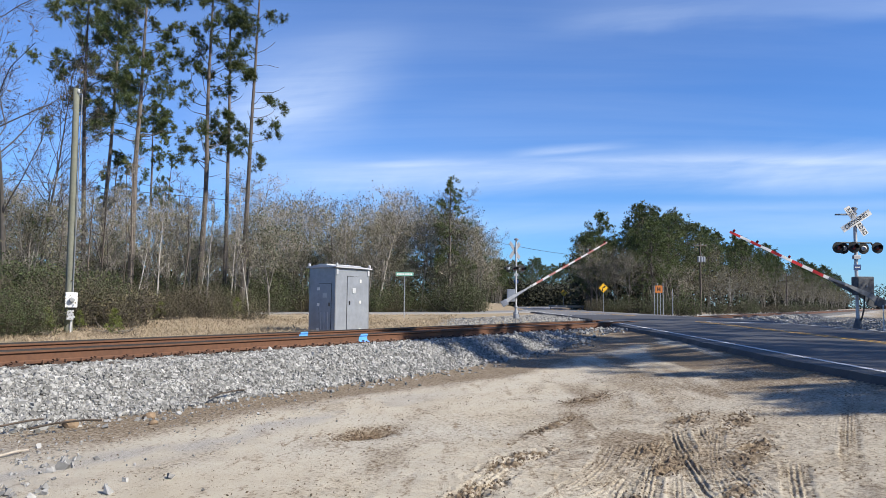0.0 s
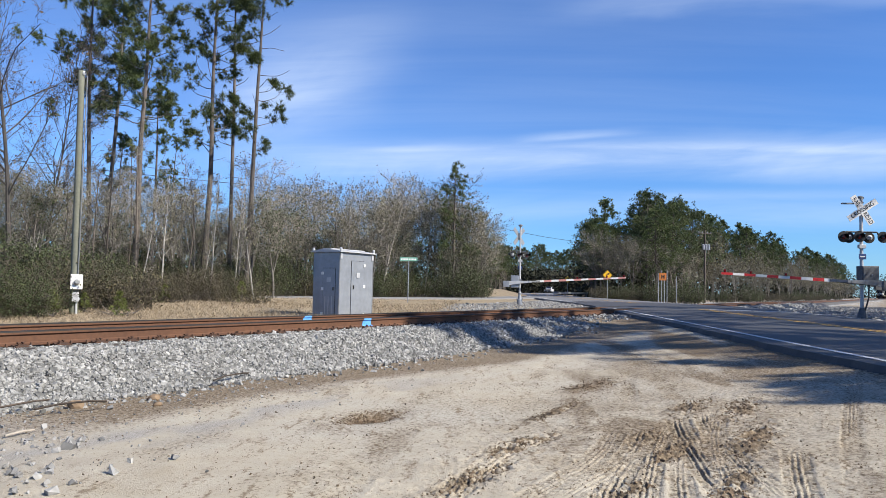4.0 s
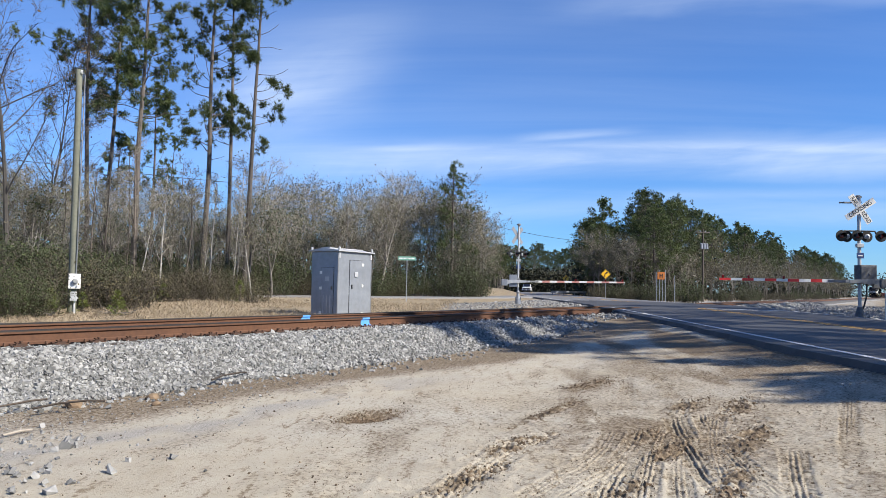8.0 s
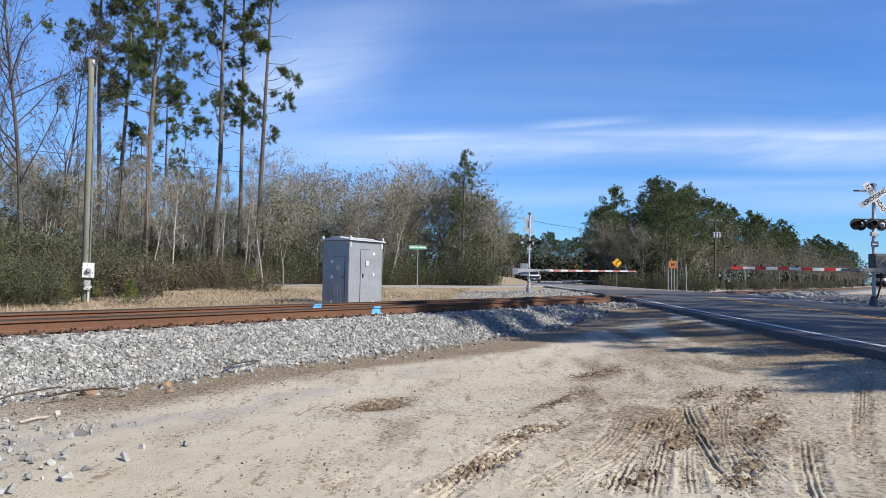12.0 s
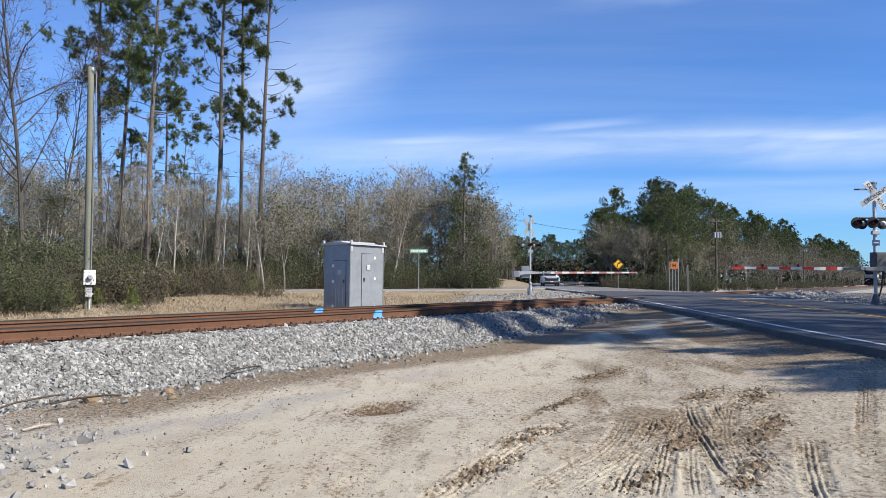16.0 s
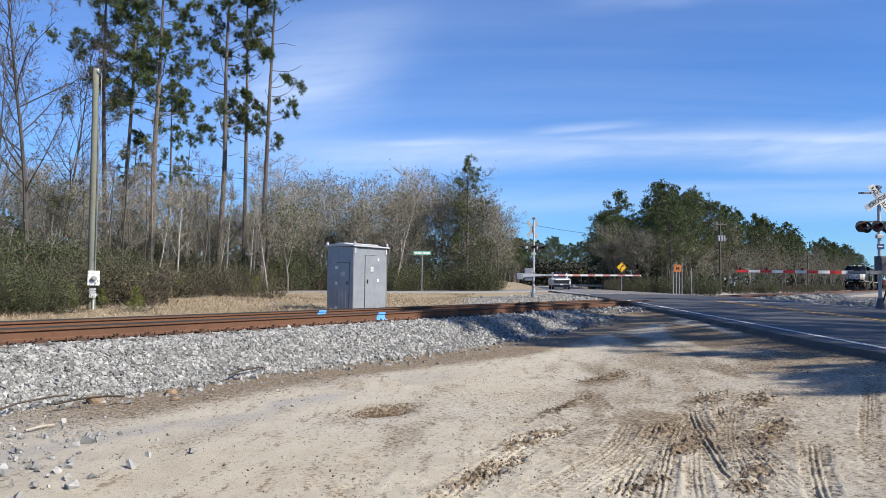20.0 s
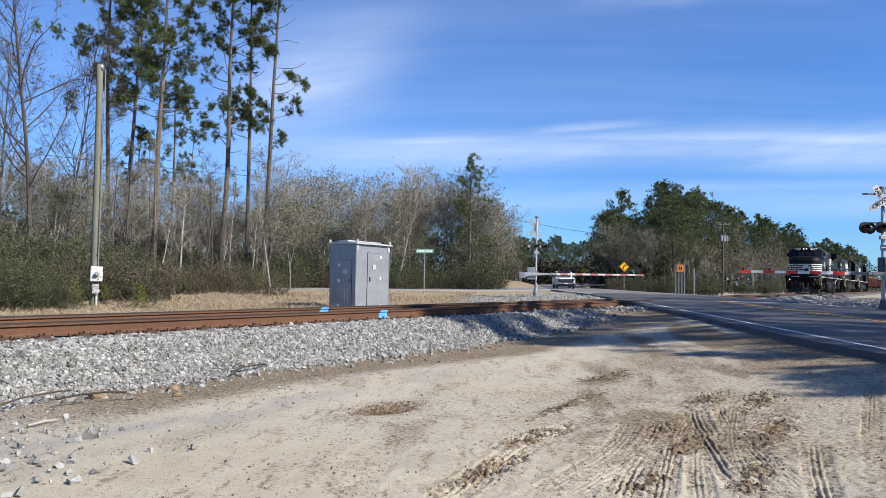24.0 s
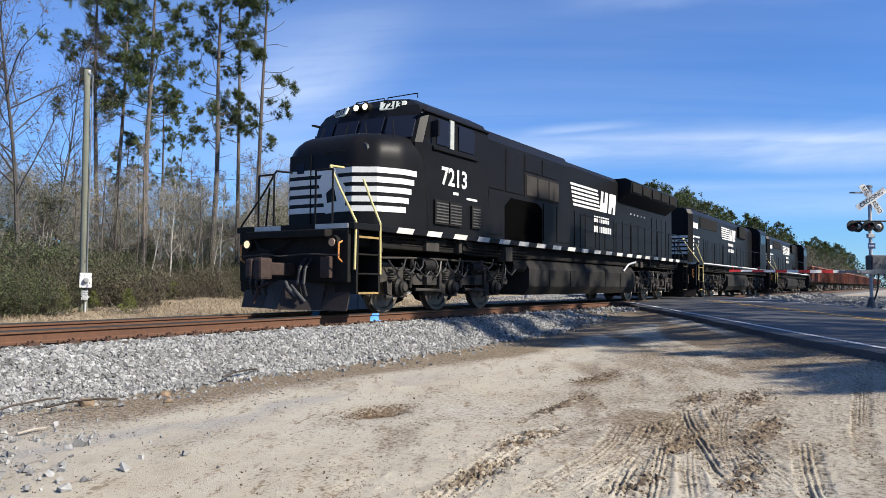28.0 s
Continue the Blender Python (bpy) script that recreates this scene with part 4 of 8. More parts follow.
def flasher(parent, x, y, z, facing, label="round black flashing lamp with hood"):
    """One round lamp: dark disc, lens, hood and housing, facing -1 or +1 along y."""
    f = facing
    bm = lathe(bmesh.new(), [(0.245, 0.0), (0.26, 0.012 * f), (0.25, 0.03 * f)], (x, y, z), "y", 24)
    disc = part("lamp_disc", bm, BLACK, parent, label)
    part("lens", lathe(bmesh.new(), [(0.11, 0.0), (0.10, 0.02 * f), (0.05, 0.035 * f)], (x, y + 0.03 * f, z), "y", 20), LAMP_RED, disc, "deep red lens")
    bm = bmesh.new()
    n = 14
    for i in range(n):
        a0, a1 = radians(-20 + 220 * i / n), radians(-20 + 220 * (i + 1) / n)
        lo = [(x + 0.13 * math.cos(a), y + 0.03 * f, z + 0.13 * math.sin(a)) for a in (a0, a1)]
        hi = [(x + 0.14 * math.cos(a), y + (0.03 + 0.20 + 0.08 * math.sin(max(0, a))) * f, z + 0.14 * math.sin(a) - 0.01) for a in (a0, a1)]
        bm.faces.new([bm.verts.new(p) for p in (*lo, *hi[::-1])])
    part("hood", bm, BLACK, disc)
    part("lamp_housing", lathe(bmesh.new(), [(0.12, 0.0), (0.115, -0.07 * f), (0.05, -0.10 * f)], (x, y, z), "y", 16), SILVER, disc)
    return disc


def crossbuck(parent, z, y, material, tilt=0.0):
    for k, word in ((1, "CROSSING"), (-1, "RAIL ROAD")):
        m = pose(0, y - 0.012 * (1 if k > 0 else 0.2), z, 0, (-45 if k > 0 else 45) + tilt, 0)
        bm = box(bmesh.new(), -0.61, 0.61, -0.006, 0.006, -0.115, 0.115)
        bm.transform(m)
        blade = part("sign_blade", bm, material, parent, "sign blade lettered in black")
        if word == "CROSSING":
            writing(word, 0.215, BLACK, blade, m @ pose(0, -0.009, 0, 90, 0, 0), font_width=0.92)
        else:
            for w, dx in (("RAIL", -0.36), ("ROAD", 0.36)):
                writing(w, 0.2, BLACK, blade, m @ pose(dx, -0.009, 0, 90, 0, 0), font_width=0.85)


def crossing_signal(at, label, arm_length, near):
    """A railway crossing signal: mast, crossed sign blades, lamps and gate. It faces -y; its arm reaches to -x."""
    sig = thing("crossing_signal", at, label, "crossing signal", "signals at the crossing")
    metal = SILVER
    top, lamp_z, cross_z = (4.42, 3.03, 4.02) if near else (4.12, 2.54, 3.58)
    bm = bmesh.new()
    rod(bm, (0, 0, 0.3), (0, 0, top), 0.062 if near else 0.05, n=14)
    part("mast", bm, metal, sig, smooth=False)
    w = 1.0 if near else 0.6
    bm = lathe(bmesh.new(), [(0.26 * w, -0.3), (0.26 * w, 0.02), (0.19 * w, 0.05), (0.12 * w, 0.30), (0.10, 0.42), (0.075, 0.46)], (0, 0, 0), "z", 16)
    part("base_casting", bm, SHADED_MACHINE if near else GALV, sig)
    for a in range(4):
        part("anchor_bolt", rod(bmesh.new(), (0.2 * math.cos(a * 1.57 + 0.78), 0.2 * math.sin(a * 1.57 + 0.78), 0.0), (0.2 * math.cos(a * 1.57 + 0.78), 0.2 * math.sin(a * 1.57 + 0.78), 0.12), 0.018, n=6), GALV_DARK, sig)
    part("mast_cap", lathe(bmesh.new(), [(0.07, 0), (0.075, 0.03), (0.03, 0.07)], (0, 0, top), "z", 12), metal, sig)
    crossbuck(sig, cross_z, -0.09, WHITE if near else GALV, 11.0 if near else 0.0)
    part("sign_bracket", box(bmesh.new(), -0.06, 0.06, -0.085, 0.0, cross_z - 0.12, cross_z + 0.12, 0.01), metal, sig)
    if near:
        bm = pipe(bmesh.new(), [(-0.62, 0.1, 4.28), (0.12, 0.05, 4.30)], 0.022, 8)
        box(bm, -0.64, -0.2, 0.05, 0.16, 4.25, 4.30)
        part("warning_bell_bracket", bm, GALV_DARK, sig)
    part("bell", lathe(bmesh.new(), [(0.13, 0), (0.12, 0.05), (0.05, 0.09)], (0.0, 0.06, top + 0.04), "z", 16), GALV_DARK, sig)
    part("lamp_crossarm", pipe(bmesh.new(), [(-0.62, -0.02, lamp_z + 0.05), (-0.55, -0.02, lamp_z + 0.19), (0.55, -0.02, lamp_z + 0.19), (0.62, -0.02, lamp_z + 0.05)], 0.028, 8), BLACK, sig)
    wide = 0.70 if near else 0.52
    for x, y, f in ((-wide, -0.14, -1), (wide, -0.14, -1), (-0.36, 0.16, 1), (0.36, 0.16, 1)) + (((-0.22, -0.30, -1),) if near else ()):
        lamp = flasher(sig, x, y, lamp_z, f)
        lamp.matrix_basis = Matrix.Translation((x, y, lamp_z)) @ Matrix.Scale(0.8, 4) @ Matrix.Translation((-x, -y, -lamp_z))
    part("junction_box", box(bmesh.new(), -0.12, 0.12, -0.10, 0.05, lamp_z - 0.41, lamp_z - 0.27, 0.01), metal, sig)
    part("number_plate", box(bmesh.new(), -0.13, 0.13, -0.075, -0.068, lamp_z - 0.81, lamp_z - 0.61), LAMP_BLUE, sig, "small blue enamel plate")
    part("plate_bar", box(bmesh.new(), -0.09, 0.09, -0.081, -0.075, lamp_z - 0.73, lamp_z - 0.69), WHITE, sig)
    low, pivot = (1.30, 1.38) if near else (0.70, 1.01)
    mech = part("gate_machine", box(bmesh.new(), -0.10 if near else 0.07, 0.50, -0.24, 0.20, low, low + 0.68, 0.03), SHADED_MACHINE if near else GALV, sig, "grey cast gate motor box")
    part("machine_lid", box(bmesh.new(), -0.07 if near else 0.10, 0.47, -0.265, -0.24, low + 0.06, low + 0.62, 0.01), SHADED_MACHINE if near else GALV, mech)
    part("lid_latch", box(bmesh.new(), 0.20, 0.25, -0.285, -0.265, low + 0.30, low + 0.38, 0.005), GALV_DARK, mech)
    part("machine_bracket", box(bmesh.new(), -0.08, 0.14, -0.1, 0.1, pivot - 0.08, pivot + 0.17, 0.02), GALV_DARK, sig)
    part("cable_hose", pipe(bmesh.new(), [(0.2, -0.12, low + 0.04), (0.16, -0.14, 0.8), (0.1, -0.1, 0.5), (0.06, -0.06, 0.35)], 0.03, 8), BLACK, sig)
    # the arm with its counterweights turns about a shaft at the machine
    arm = part("gate_arm", rod(bmesh.new(), (0, -0.28, 0), (0, 0.28, 0), 0.045, n=10), GALV_DARK, sig, "striped gate arm with red lamps")
    arm.matrix_basis = pose(0.12, 0, pivot)
    for y in (-0.27, 0.27):
        bm = bmesh.new()
        prism(bm, [(-0.75, -0.05), (0.30, -0.10), (0.62, -0.20), (0.70, -0.10), (0.62, 0.08), (0.1, 0.09), (-0.75, 0.04)], "y", y - 0.015, y + 0.015)
        part("support_arm", bm, GALV_DARK if near else SILVER, arm)
        part("counterweight", box(bmesh.new(), 0.48, 0.82, y - 0.05, y + 0.05, -0.24, 0.10, 0.02), SHADED_MACHINE if near else GALV, arm)
    bm = bmesh.new()
    prism(bm, [(-0.6, -0.3), (-0.6, 0.3), (-1.25, 0.05), (-1.25, -0.05)], "z", -0.045, 0.045)
    part("arm_clamp", bm, GALV_DARK, arm)
    x, k = -1.05, 0
    while x > -arm_length:
        w = min(0.41, arm_length + x)
        taper = 1 - 0.35 * (-x / arm_length)
        bm = box(bmesh.new(), x - w, x, -0.02, 0.02, -0.062 * taper, 0.062 * taper)
        part("arm_band", bm, (WHITE, REFLECT_RED if near else FADED_RED)[k % 2], arm)
        x -= 0.41
        k += 1
    for lx in (-arm_length + 0.12, -arm_length + 1.05, -arm_length * 0.55):
        bm = lathe(bmesh.new(), [(0.035, -0.04), (0.045, -0.025), (0.045, 0.025), (0.035, 0.04)], (lx, 0, 0.11), "y", 12)
        box(bm, lx - 0.03, lx + 0.03, -0.03, 0.03, 0.04, 0.08)
        part("arm_lamp", bm, LAMP_RED, arm, "small red lamp on the arm")
    return sig, arm


NEAR_AT = Matrix.Translation((30.78, 1.31, 0.50)) @ Matrix.Rotation(ROAD_TURN - math.pi / 2, 4, "Z")
FAR_AT = Matrix.Translation((37.1, 18.2, 0.78)) @ Matrix.Rotation(ROAD_TURN + math.pi / 2, 4, "Z")
near_signal, near_arm = crossing_signal(NEAR_AT, "silver crossing signal with crossed blades, black lamps and striped gate", 5.15, True)
far_signal, far_arm = crossing_signal(FAR_AT, "silver crossing signal seen from behind beyond the track", 6.0, False)
# its head is set askew to the road
for ob in far_signal.children:
    if ob.name.split(".")[0] in ("sign_blade", "sign_bracket", "lamp_disc", "lamp_crossarm"):
        ob.matrix_basis = Matrix.Rotation(radians(48), 4, "Z") @ ob.matrix_basis


def post(parent, height, r, material=None, name="post", x=0.0, y=0.0):
    return part(name, rod(bmesh.new(), (x, y, -0.3), (x, y, height), r, n=8), material or GALV, parent)


def curve_sign(at, height, material, label):
    sign = thing("curve_sign", at, label, "road sign", "yellow road signs")
    post(sign, height, 0.035)
    bm = box(bmesh.new(), -0.38, 0.38, -0.005, 0.005, -0.38, 0.38, 0.0)
    m = pose(0, -0.045, height - 0.1, 0, 45, 0)
    bm.transform(m)
    panel = part("sign_panel", bm, material, sign)
    border = bmesh.new()
    for a, b in ((-0.35, -0.33), (0.33, 0.35)):
        box(border, a, b, -0.009, -0.005, -0.35, 0.35)
        box(border, -0.33, 0.33, -0.009, -0.005, a, b)
    border.transform(m)
    part("sign_border", border, BLACK, panel)
    arrow = bmesh.new()
    pts = [(-0.10, -0.30), (-0.10, -0.05), (-0.05, 0.06), (0.05, 0.12)]
    for (x0, z0), (x1, z1) in zip(pts[:-1], pts[1:]):
        d = Vector((x1 - x0, z1 - z0)).normalized() * 0.05
        prism(arrow, [(x0 - d.y, z0 + d.x), (x1 - d.y, z1 + d.x), (x1 + d.y, z1 - d.x), (x0 + d.y, z0 - d.x)], "y", -0.058, -0.052)
    prism(arrow, [(0.02, 0.24), (0.26, 0.20), (0.10, 0.0)], "y", -0.058, -0.052)
    arrow.transform(Matrix.Translation((0, 0, height - 0.1)))
    part("arrow", arrow, BLACK, panel)
    return sign


FACE_US = Matrix.Rotation(ROAD_TURN - math.pi / 2, 4, "Z")
curve_sign(Matrix.Translation((78.5, 27.8, float(land(78.5, 27.8)))) @ FACE_US, 2.85, YELLOW_SIGN, "yellow diamond sign with a black curve arrow")
curve_sign(Matrix.Translation((103.4, 42.8, float(land(103.4, 42.8)))) @ FACE_US, 2.75, surface("faded_sheeting", (0.74, 0.48, 0.06), (0.66, 0.43, 0.07), 0.5, bump=0), "faded yellow diamond sign with a curve arrow, further off")


def street_sign():
    sign = thing("street_sign", Matrix.Translation((36.9, 25.65, float(land(36.9, 25.65)))) @ Matrix.Rotation(radians(-50), 4, "Z"), "green street name sign on a thin steel post", "road sign")
    h = 2.98 - float(land(36.9, 25.65))
    post(sign, h, 0.03)
    blade = part("name_blade", box(bmesh.new(), -0.54, 0.54, -0.008, 0.008, h, h + 0.24, 0.006), GREEN_SIGN, sign, "green blade with pale lettering")
    x = -0.47
    for w in (0.07, 0.07, 0.06, 0.07, 0.07, 0, 0.06, 0.07, 0.07, 0.06, 0.07):
        if w:
            part("letter_bar", box(bmesh.new(), x, x + w, -0.012, -0.008, h + 0.075, h + 0.165), WHITE, blade)
        x += w + 0.022 if w else 0.05
    part("blade_clamp", box(bmesh.new(), -0.05, 0.05, -0.02, 0.02, h - 0.06, h + 0.01, 0.004), GALV_DARK, sign)


street_sign()


def post_cluster():
    at = Matrix.Translation((60.4, 16.7, float(land(60.4, 16.7)))) @ FACE_US
    cl = thing("sign_posts", at, "cluster of bare steel sign posts with one orange panel", "road sign")
    for x, h in ((-0.36, 2.55), (-0.12, 2.75), (0.12, 2.4), (0.34, 2.75), (1.1, 2.3)):
        post(cl, h, 0.035, x=x)
    part("orange_panel", box(bmesh.new(), -0.30, 0.28, -0.06, -0.045, 1.95, 2.55, 0.01), ORANGE_SIGN, cl, "rusty orange panel")
    part("panel_mark", box(bmesh.new(), -0.14, -0.06, -0.068, -0.06, 2.1, 2.4), BLACK, cl)
    part("panel_mark", box(bmesh.new(), 0.04, 0.12, -0.068, -0.06, 2.1, 2.4), BLACK, cl)
    part("panel_mark", box(bmesh.new(), -0.06, 0.04, -0.068, -0.06, 2.21, 2.29), BLACK, cl)


post_cluster()


def marker_post():
    m = thing("marker_post", pose(29.15, 0.48, 0.50), "slim white plastic marker post in the verge", "marker post")
    part("stake", box(bmesh.new(), -0.05, 0.05, -0.015, 0.015, -0.2, 0.95, 0.006), WHITE, m)
    part("cap_band", box(bmesh.new(), -0.053, 0.053, -0.018, 0.018, 0.80, 0.93, 0.004), SILVER, m)


marker_post()


def utility_pole(x, y, h, cans, label):
    z = float(land(x, y))
    p = thing("utility_pole", pose(x, y, z, 0, 0, -35), label, "utility pole", "utility poles along the line")
    part("pole_shaft", rod(bmesh.new(), (0, 0, -0.3), (0, 0, h), 0.16, 0.10, 10), BARK, p)
    part("crossarm", box(bmesh.new(), -1.1, 1.1, -0.06, 0.06, h - 0.5, h - 0.38, 0.01), BARK, p)
    for ix in (-1.0, -0.4, 0.4, 1.0):
        part("insulator", lathe(bmesh.new(), [(0.03, 0), (0.06, 0.06), (0.05, 0.14), (0.02, 0.18)], (ix, 0, h - 0.38), "z", 8), GALV, p)
    for ix in cans:
        part("transformer", lathe(bmesh.new(), [(0.16, 0), (0.18, 0.05), (0.18, 0.65), (0.12, 0.72)], (ix, -0.2, h - 2.6), "z", 12), GALV, p, "pale grey transformer can")
    return p


utility_pole(98.3, 21.8, 9.4, (-0.45, 0.0, 0.45), "wooden utility pole carrying three pale transformer cans")
utility_pole(190, 22.5, 9.0, (), "distant wooden utility pole with a crossarm")


def wire(points, label):
    cu = bpy.data.curves.new("overhead_wire", "CURVE")
    cu.dimensions, cu.bevel_depth, cu.bevel_resolution = "3D", 0.022, 0
    sp = cu.splines.new("POLY")
    out = []
    for (a, b) in zip(points[:-1], points[1:]):
        a, b = Vector(a), Vector(b)
        for i in range(12):
            t = i / 12
            out.append(a.lerp(b, t) - Vector((0, 0, 0.035 * (b - a).length * 4 * t * (1 - t) * 0.3)))
    out.append(Vector(points[-1]))
    sp.points.add(len(out) - 1)
    for p, q in zip(sp.points, out):
        p.co = (*q, 1)
    tmp = bpy.data.objects.new("tmp", cu)
    me = bpy.data.meshes.new_from_object(tmp)
    bpy.data.objects.remove(tmp)
    bpy.data.curves.remove(cu)
    me.materials.clear()
    solid("overhead_wire", me, BLACK, label, "cable", "overhead wires")


wire([(-30, 56, 9.5), (41.7, 45.5, 9.5), (69.8, 39, 8.6), (98.3, 38, 8.3)], "thin black overhead wire sagging across the trees")


def sight(bearing, depth):
    """The plan's point at a bearing in degrees from the track's line and a distance from the yard."""
    return depth * math.cos(radians(bearing)), depth * math.sin(radians(bearing))


def clutter():
    rnd = random.Random(12)
    stick = thing("stick", pose(3.45, 6.36, float(land(3.45, 6.36)) + 0.02, 0, 0, 8), "short pale broken stick lying on the gravel", "stick")
    bm = pipe(bmesh.new(), [(-0.14, 0, 0), (0.02, 0.012, 0.008), (0.13, 0.0, 0.004)], 0.011, 7)
    rod(bm, (0.02, 0.012, 0.012), (0.06, 0.05, 0.03), 0.008, 0.004, 5)
    part("stick_wood", bm, surface("pale_wood", (0.36, 0.32, 0.27), (0.24, 0.21, 0.17), 0.9, grain=25, coarse=4), stick)
    for x, y, s in ((4.55, 7.35, 0.09), (5.35, 7.15, 0.07), (5.1, 6.75, 0.05)):
        lump = thing("dark_stone", pose(x, y, float(land(x, y)) + s * 0.3, 0, 0, rnd.uniform(0, 360)), "dark brown lump of rock at the foot of the bank", "stone", "dark lumps by the bank")
        bm = bmesh.new()
        bmesh.ops.create_icosphere(bm, subdivisions=2, radius=s)
        for v in bm.verts:
            v.co *= 1 + 0.35 * noise.noise(v.co * 14 + Vector((x, y, 0)))
            v.co.z *= 0.65
        part("rock", bm, CLOD, lump)
    for x, y, a, n in ((3.9, 7.3, 20, 0.5), (6.9, 7.6, 15, 0.45), (4.3, 7.0, -10, 0.35)):
        twig = thing("twig", pose(x, y, float(max(land(x, y), 0.06)) + 0.06, 0, 0, a), "thin dark dead branch on the stones", "stick", "dead branches")
        bm = pipe(bmesh.new(), [(-n, 0, 0), (-n * 0.3, 0.04, 0.02), (n * 0.4, -0.02, 0.03), (n, 0.05, 0.0)], 0.011, 5)
        rod(bm, (-n * 0.3, 0.04, 0.02), (n * 0.1, 0.22, 0.05), 0.007, 0.003, 5)
        part("twig_wood", bm, TIE, twig)


clutter()


def guard_rail():
    """A low steel crash barrier where the road bends."""
    p, q = Vector((*sight(23.6, 108), 0)), Vector((*sight(20.9, 112), 0))
    d = q - p
    rail = thing("guard_rail", Matrix.Translation((p.x, p.y, float(land(p.x, p.y)))) @ Matrix.Rotation(math.atan2(d.y, d.x), 4, "Z"), "pale galvanised crash barrier on short posts at the road's bend", "guard rail")
    bm = prism(bmesh.new(), [(-0.05, 0.50), (-0.02, 0.56), (-0.05, 0.64), (-0.02, 0.72), (-0.05, 0.80), (0.0, 0.80), (0.03, 0.72), (0.0, 0.64), (0.03, 0.56), (0.0, 0.50)], "x", 0.0, d.length)
    part("beam", bm, SILVER, rail)
    for i in range(4):
        x = 0.3 + i * (d.length - 0.6) / 3
        part("rail_post", box(bmesh.new(), x - 0.05, x + 0.05, 0.03, 0.13, -0.3, 0.78, 0.01), GALV_DARK, rail)


def fallen_logs():
    for x, y, a, n, r in ((19.5, 29.5, -62, 2.2, 0.10), (21.4, 30.2, -20, 1.6, 0.07), (17.6, 29.2, -75, 1.3, 0.08)):
        log = thing("fallen_log", pose(x, y, float(land(x, y)) + 0.22, 0, -6, a), "fallen reddish-brown branch lying in the dry grass", "log", "fallen branches")
        bm = bmesh.new()
        rod(bm, (-n, 0, -0.12), (0, 0.1, 0.05), r, r * 0.85, 9)
        rod(bm, (0, 0.1, 0.05), (n, 0.0, 0.2), r * 0.85, r * 0.5, 9)
        part("log_wood", bm, BARK, log)
        for k in range(3):
            bx = -n * 0.5 + k * n * 0.6
            part("broken_limb", rod(bmesh.new(), (bx, 0.05, 0.0), (bx + 0.4, 0.5 - 0.5 * k, 0.45 + 0.1 * k), r * 0.4, r * 0.15, 6), BARK, log)


fallen_logs()
guard_rail()

# ---- trees and scrub ----
def tube(soup, p0, p1, r0, r1, n):
    v, f = soup
    u, w = frame_of(p1 - p0)
    k = len(v)
    for p, r in ((p0, r0), (p1, r1)):
        for i in range(n):
            a = 2 * math.pi * i / n
            v.append(p + (u * math.cos(a) + w * math.sin(a)) * r)
    for i in range(n):
        j = (i + 1) % n
        f.append((k + i, k + j, k + n + j, k + n + i))


def sliver(soup, p0, p1, w, rnd):
    v, f = soup
    side = (p1 - p0).cross(Vector((rnd.uniform(-1, 1), rnd.uniform(-1, 1), rnd.uniform(-1, 1))))
    if side.length < 1e-6:
        return
    side = side.normalized() * w
    k = len(v)
    v += [p0 - side, p0 + side, p1]
    f.append((k, k + 1, k + 2))


def leaf(soup, p, size, rnd):
    v, f = soup
    a = Vector((rnd.gauss(0, 1), rnd.gauss(0, 1), rnd.gauss(0, 1))).normalized() * size
    b = a.cross(Vector((rnd.gauss(0, 1), rnd.gauss(0, 1), rnd.gauss(0, 1)))).normalized() * size * 0.55
    k = len(v)
    v += [p - a, p + b, p + a, p - b]
    f.append((k, k + 1, k + 2, k + 3))


def bend(d, amount, rnd, lift=0.0):
    q = d + Vector((rnd.gauss(0, amount), rnd.gauss(0, amount), rnd.gauss(0, amount) + lift))
    return q.normalized()


def stem(soup, p, d, length, r0, r1, pieces, wander, rnd, n, lift=0.0):
    """A bent tapering stem; returns its points with way and thickness."""
    out = [(p.copy(), d.copy(), r0)]
    for i in range(pieces):
        d = bend(d, wander, rnd, lift)
        q = p + d * (length / pieces)
        ra, rb = r0 + (r1 - r0) * i / pieces, r0 + (r1 - r0) * (i + 1) / pieces
        if n:
            tube(soup, p, q, ra, rb, n)
        p = q
        out.append((p.copy(), d.copy(), rb))
    return out


def pick(path, t):
    i = min(int(t * (len(path) - 1)), len(path) - 2)
    k = t * (len(path) - 1) - i
    return path[i][0].lerp(path[i + 1][0], k), path[i][1], path[i][2] + (path[i + 1][2] - path[i][2]) * k


def any_way(rnd, d, spread):
    u, w = frame_of(d)
    a = rnd.uniform(0, 2 * math.pi)
    return (d * math.cos(spread) + (u * math.cos(a) + w * math.sin(a)) * math.sin(spread)).normalized()


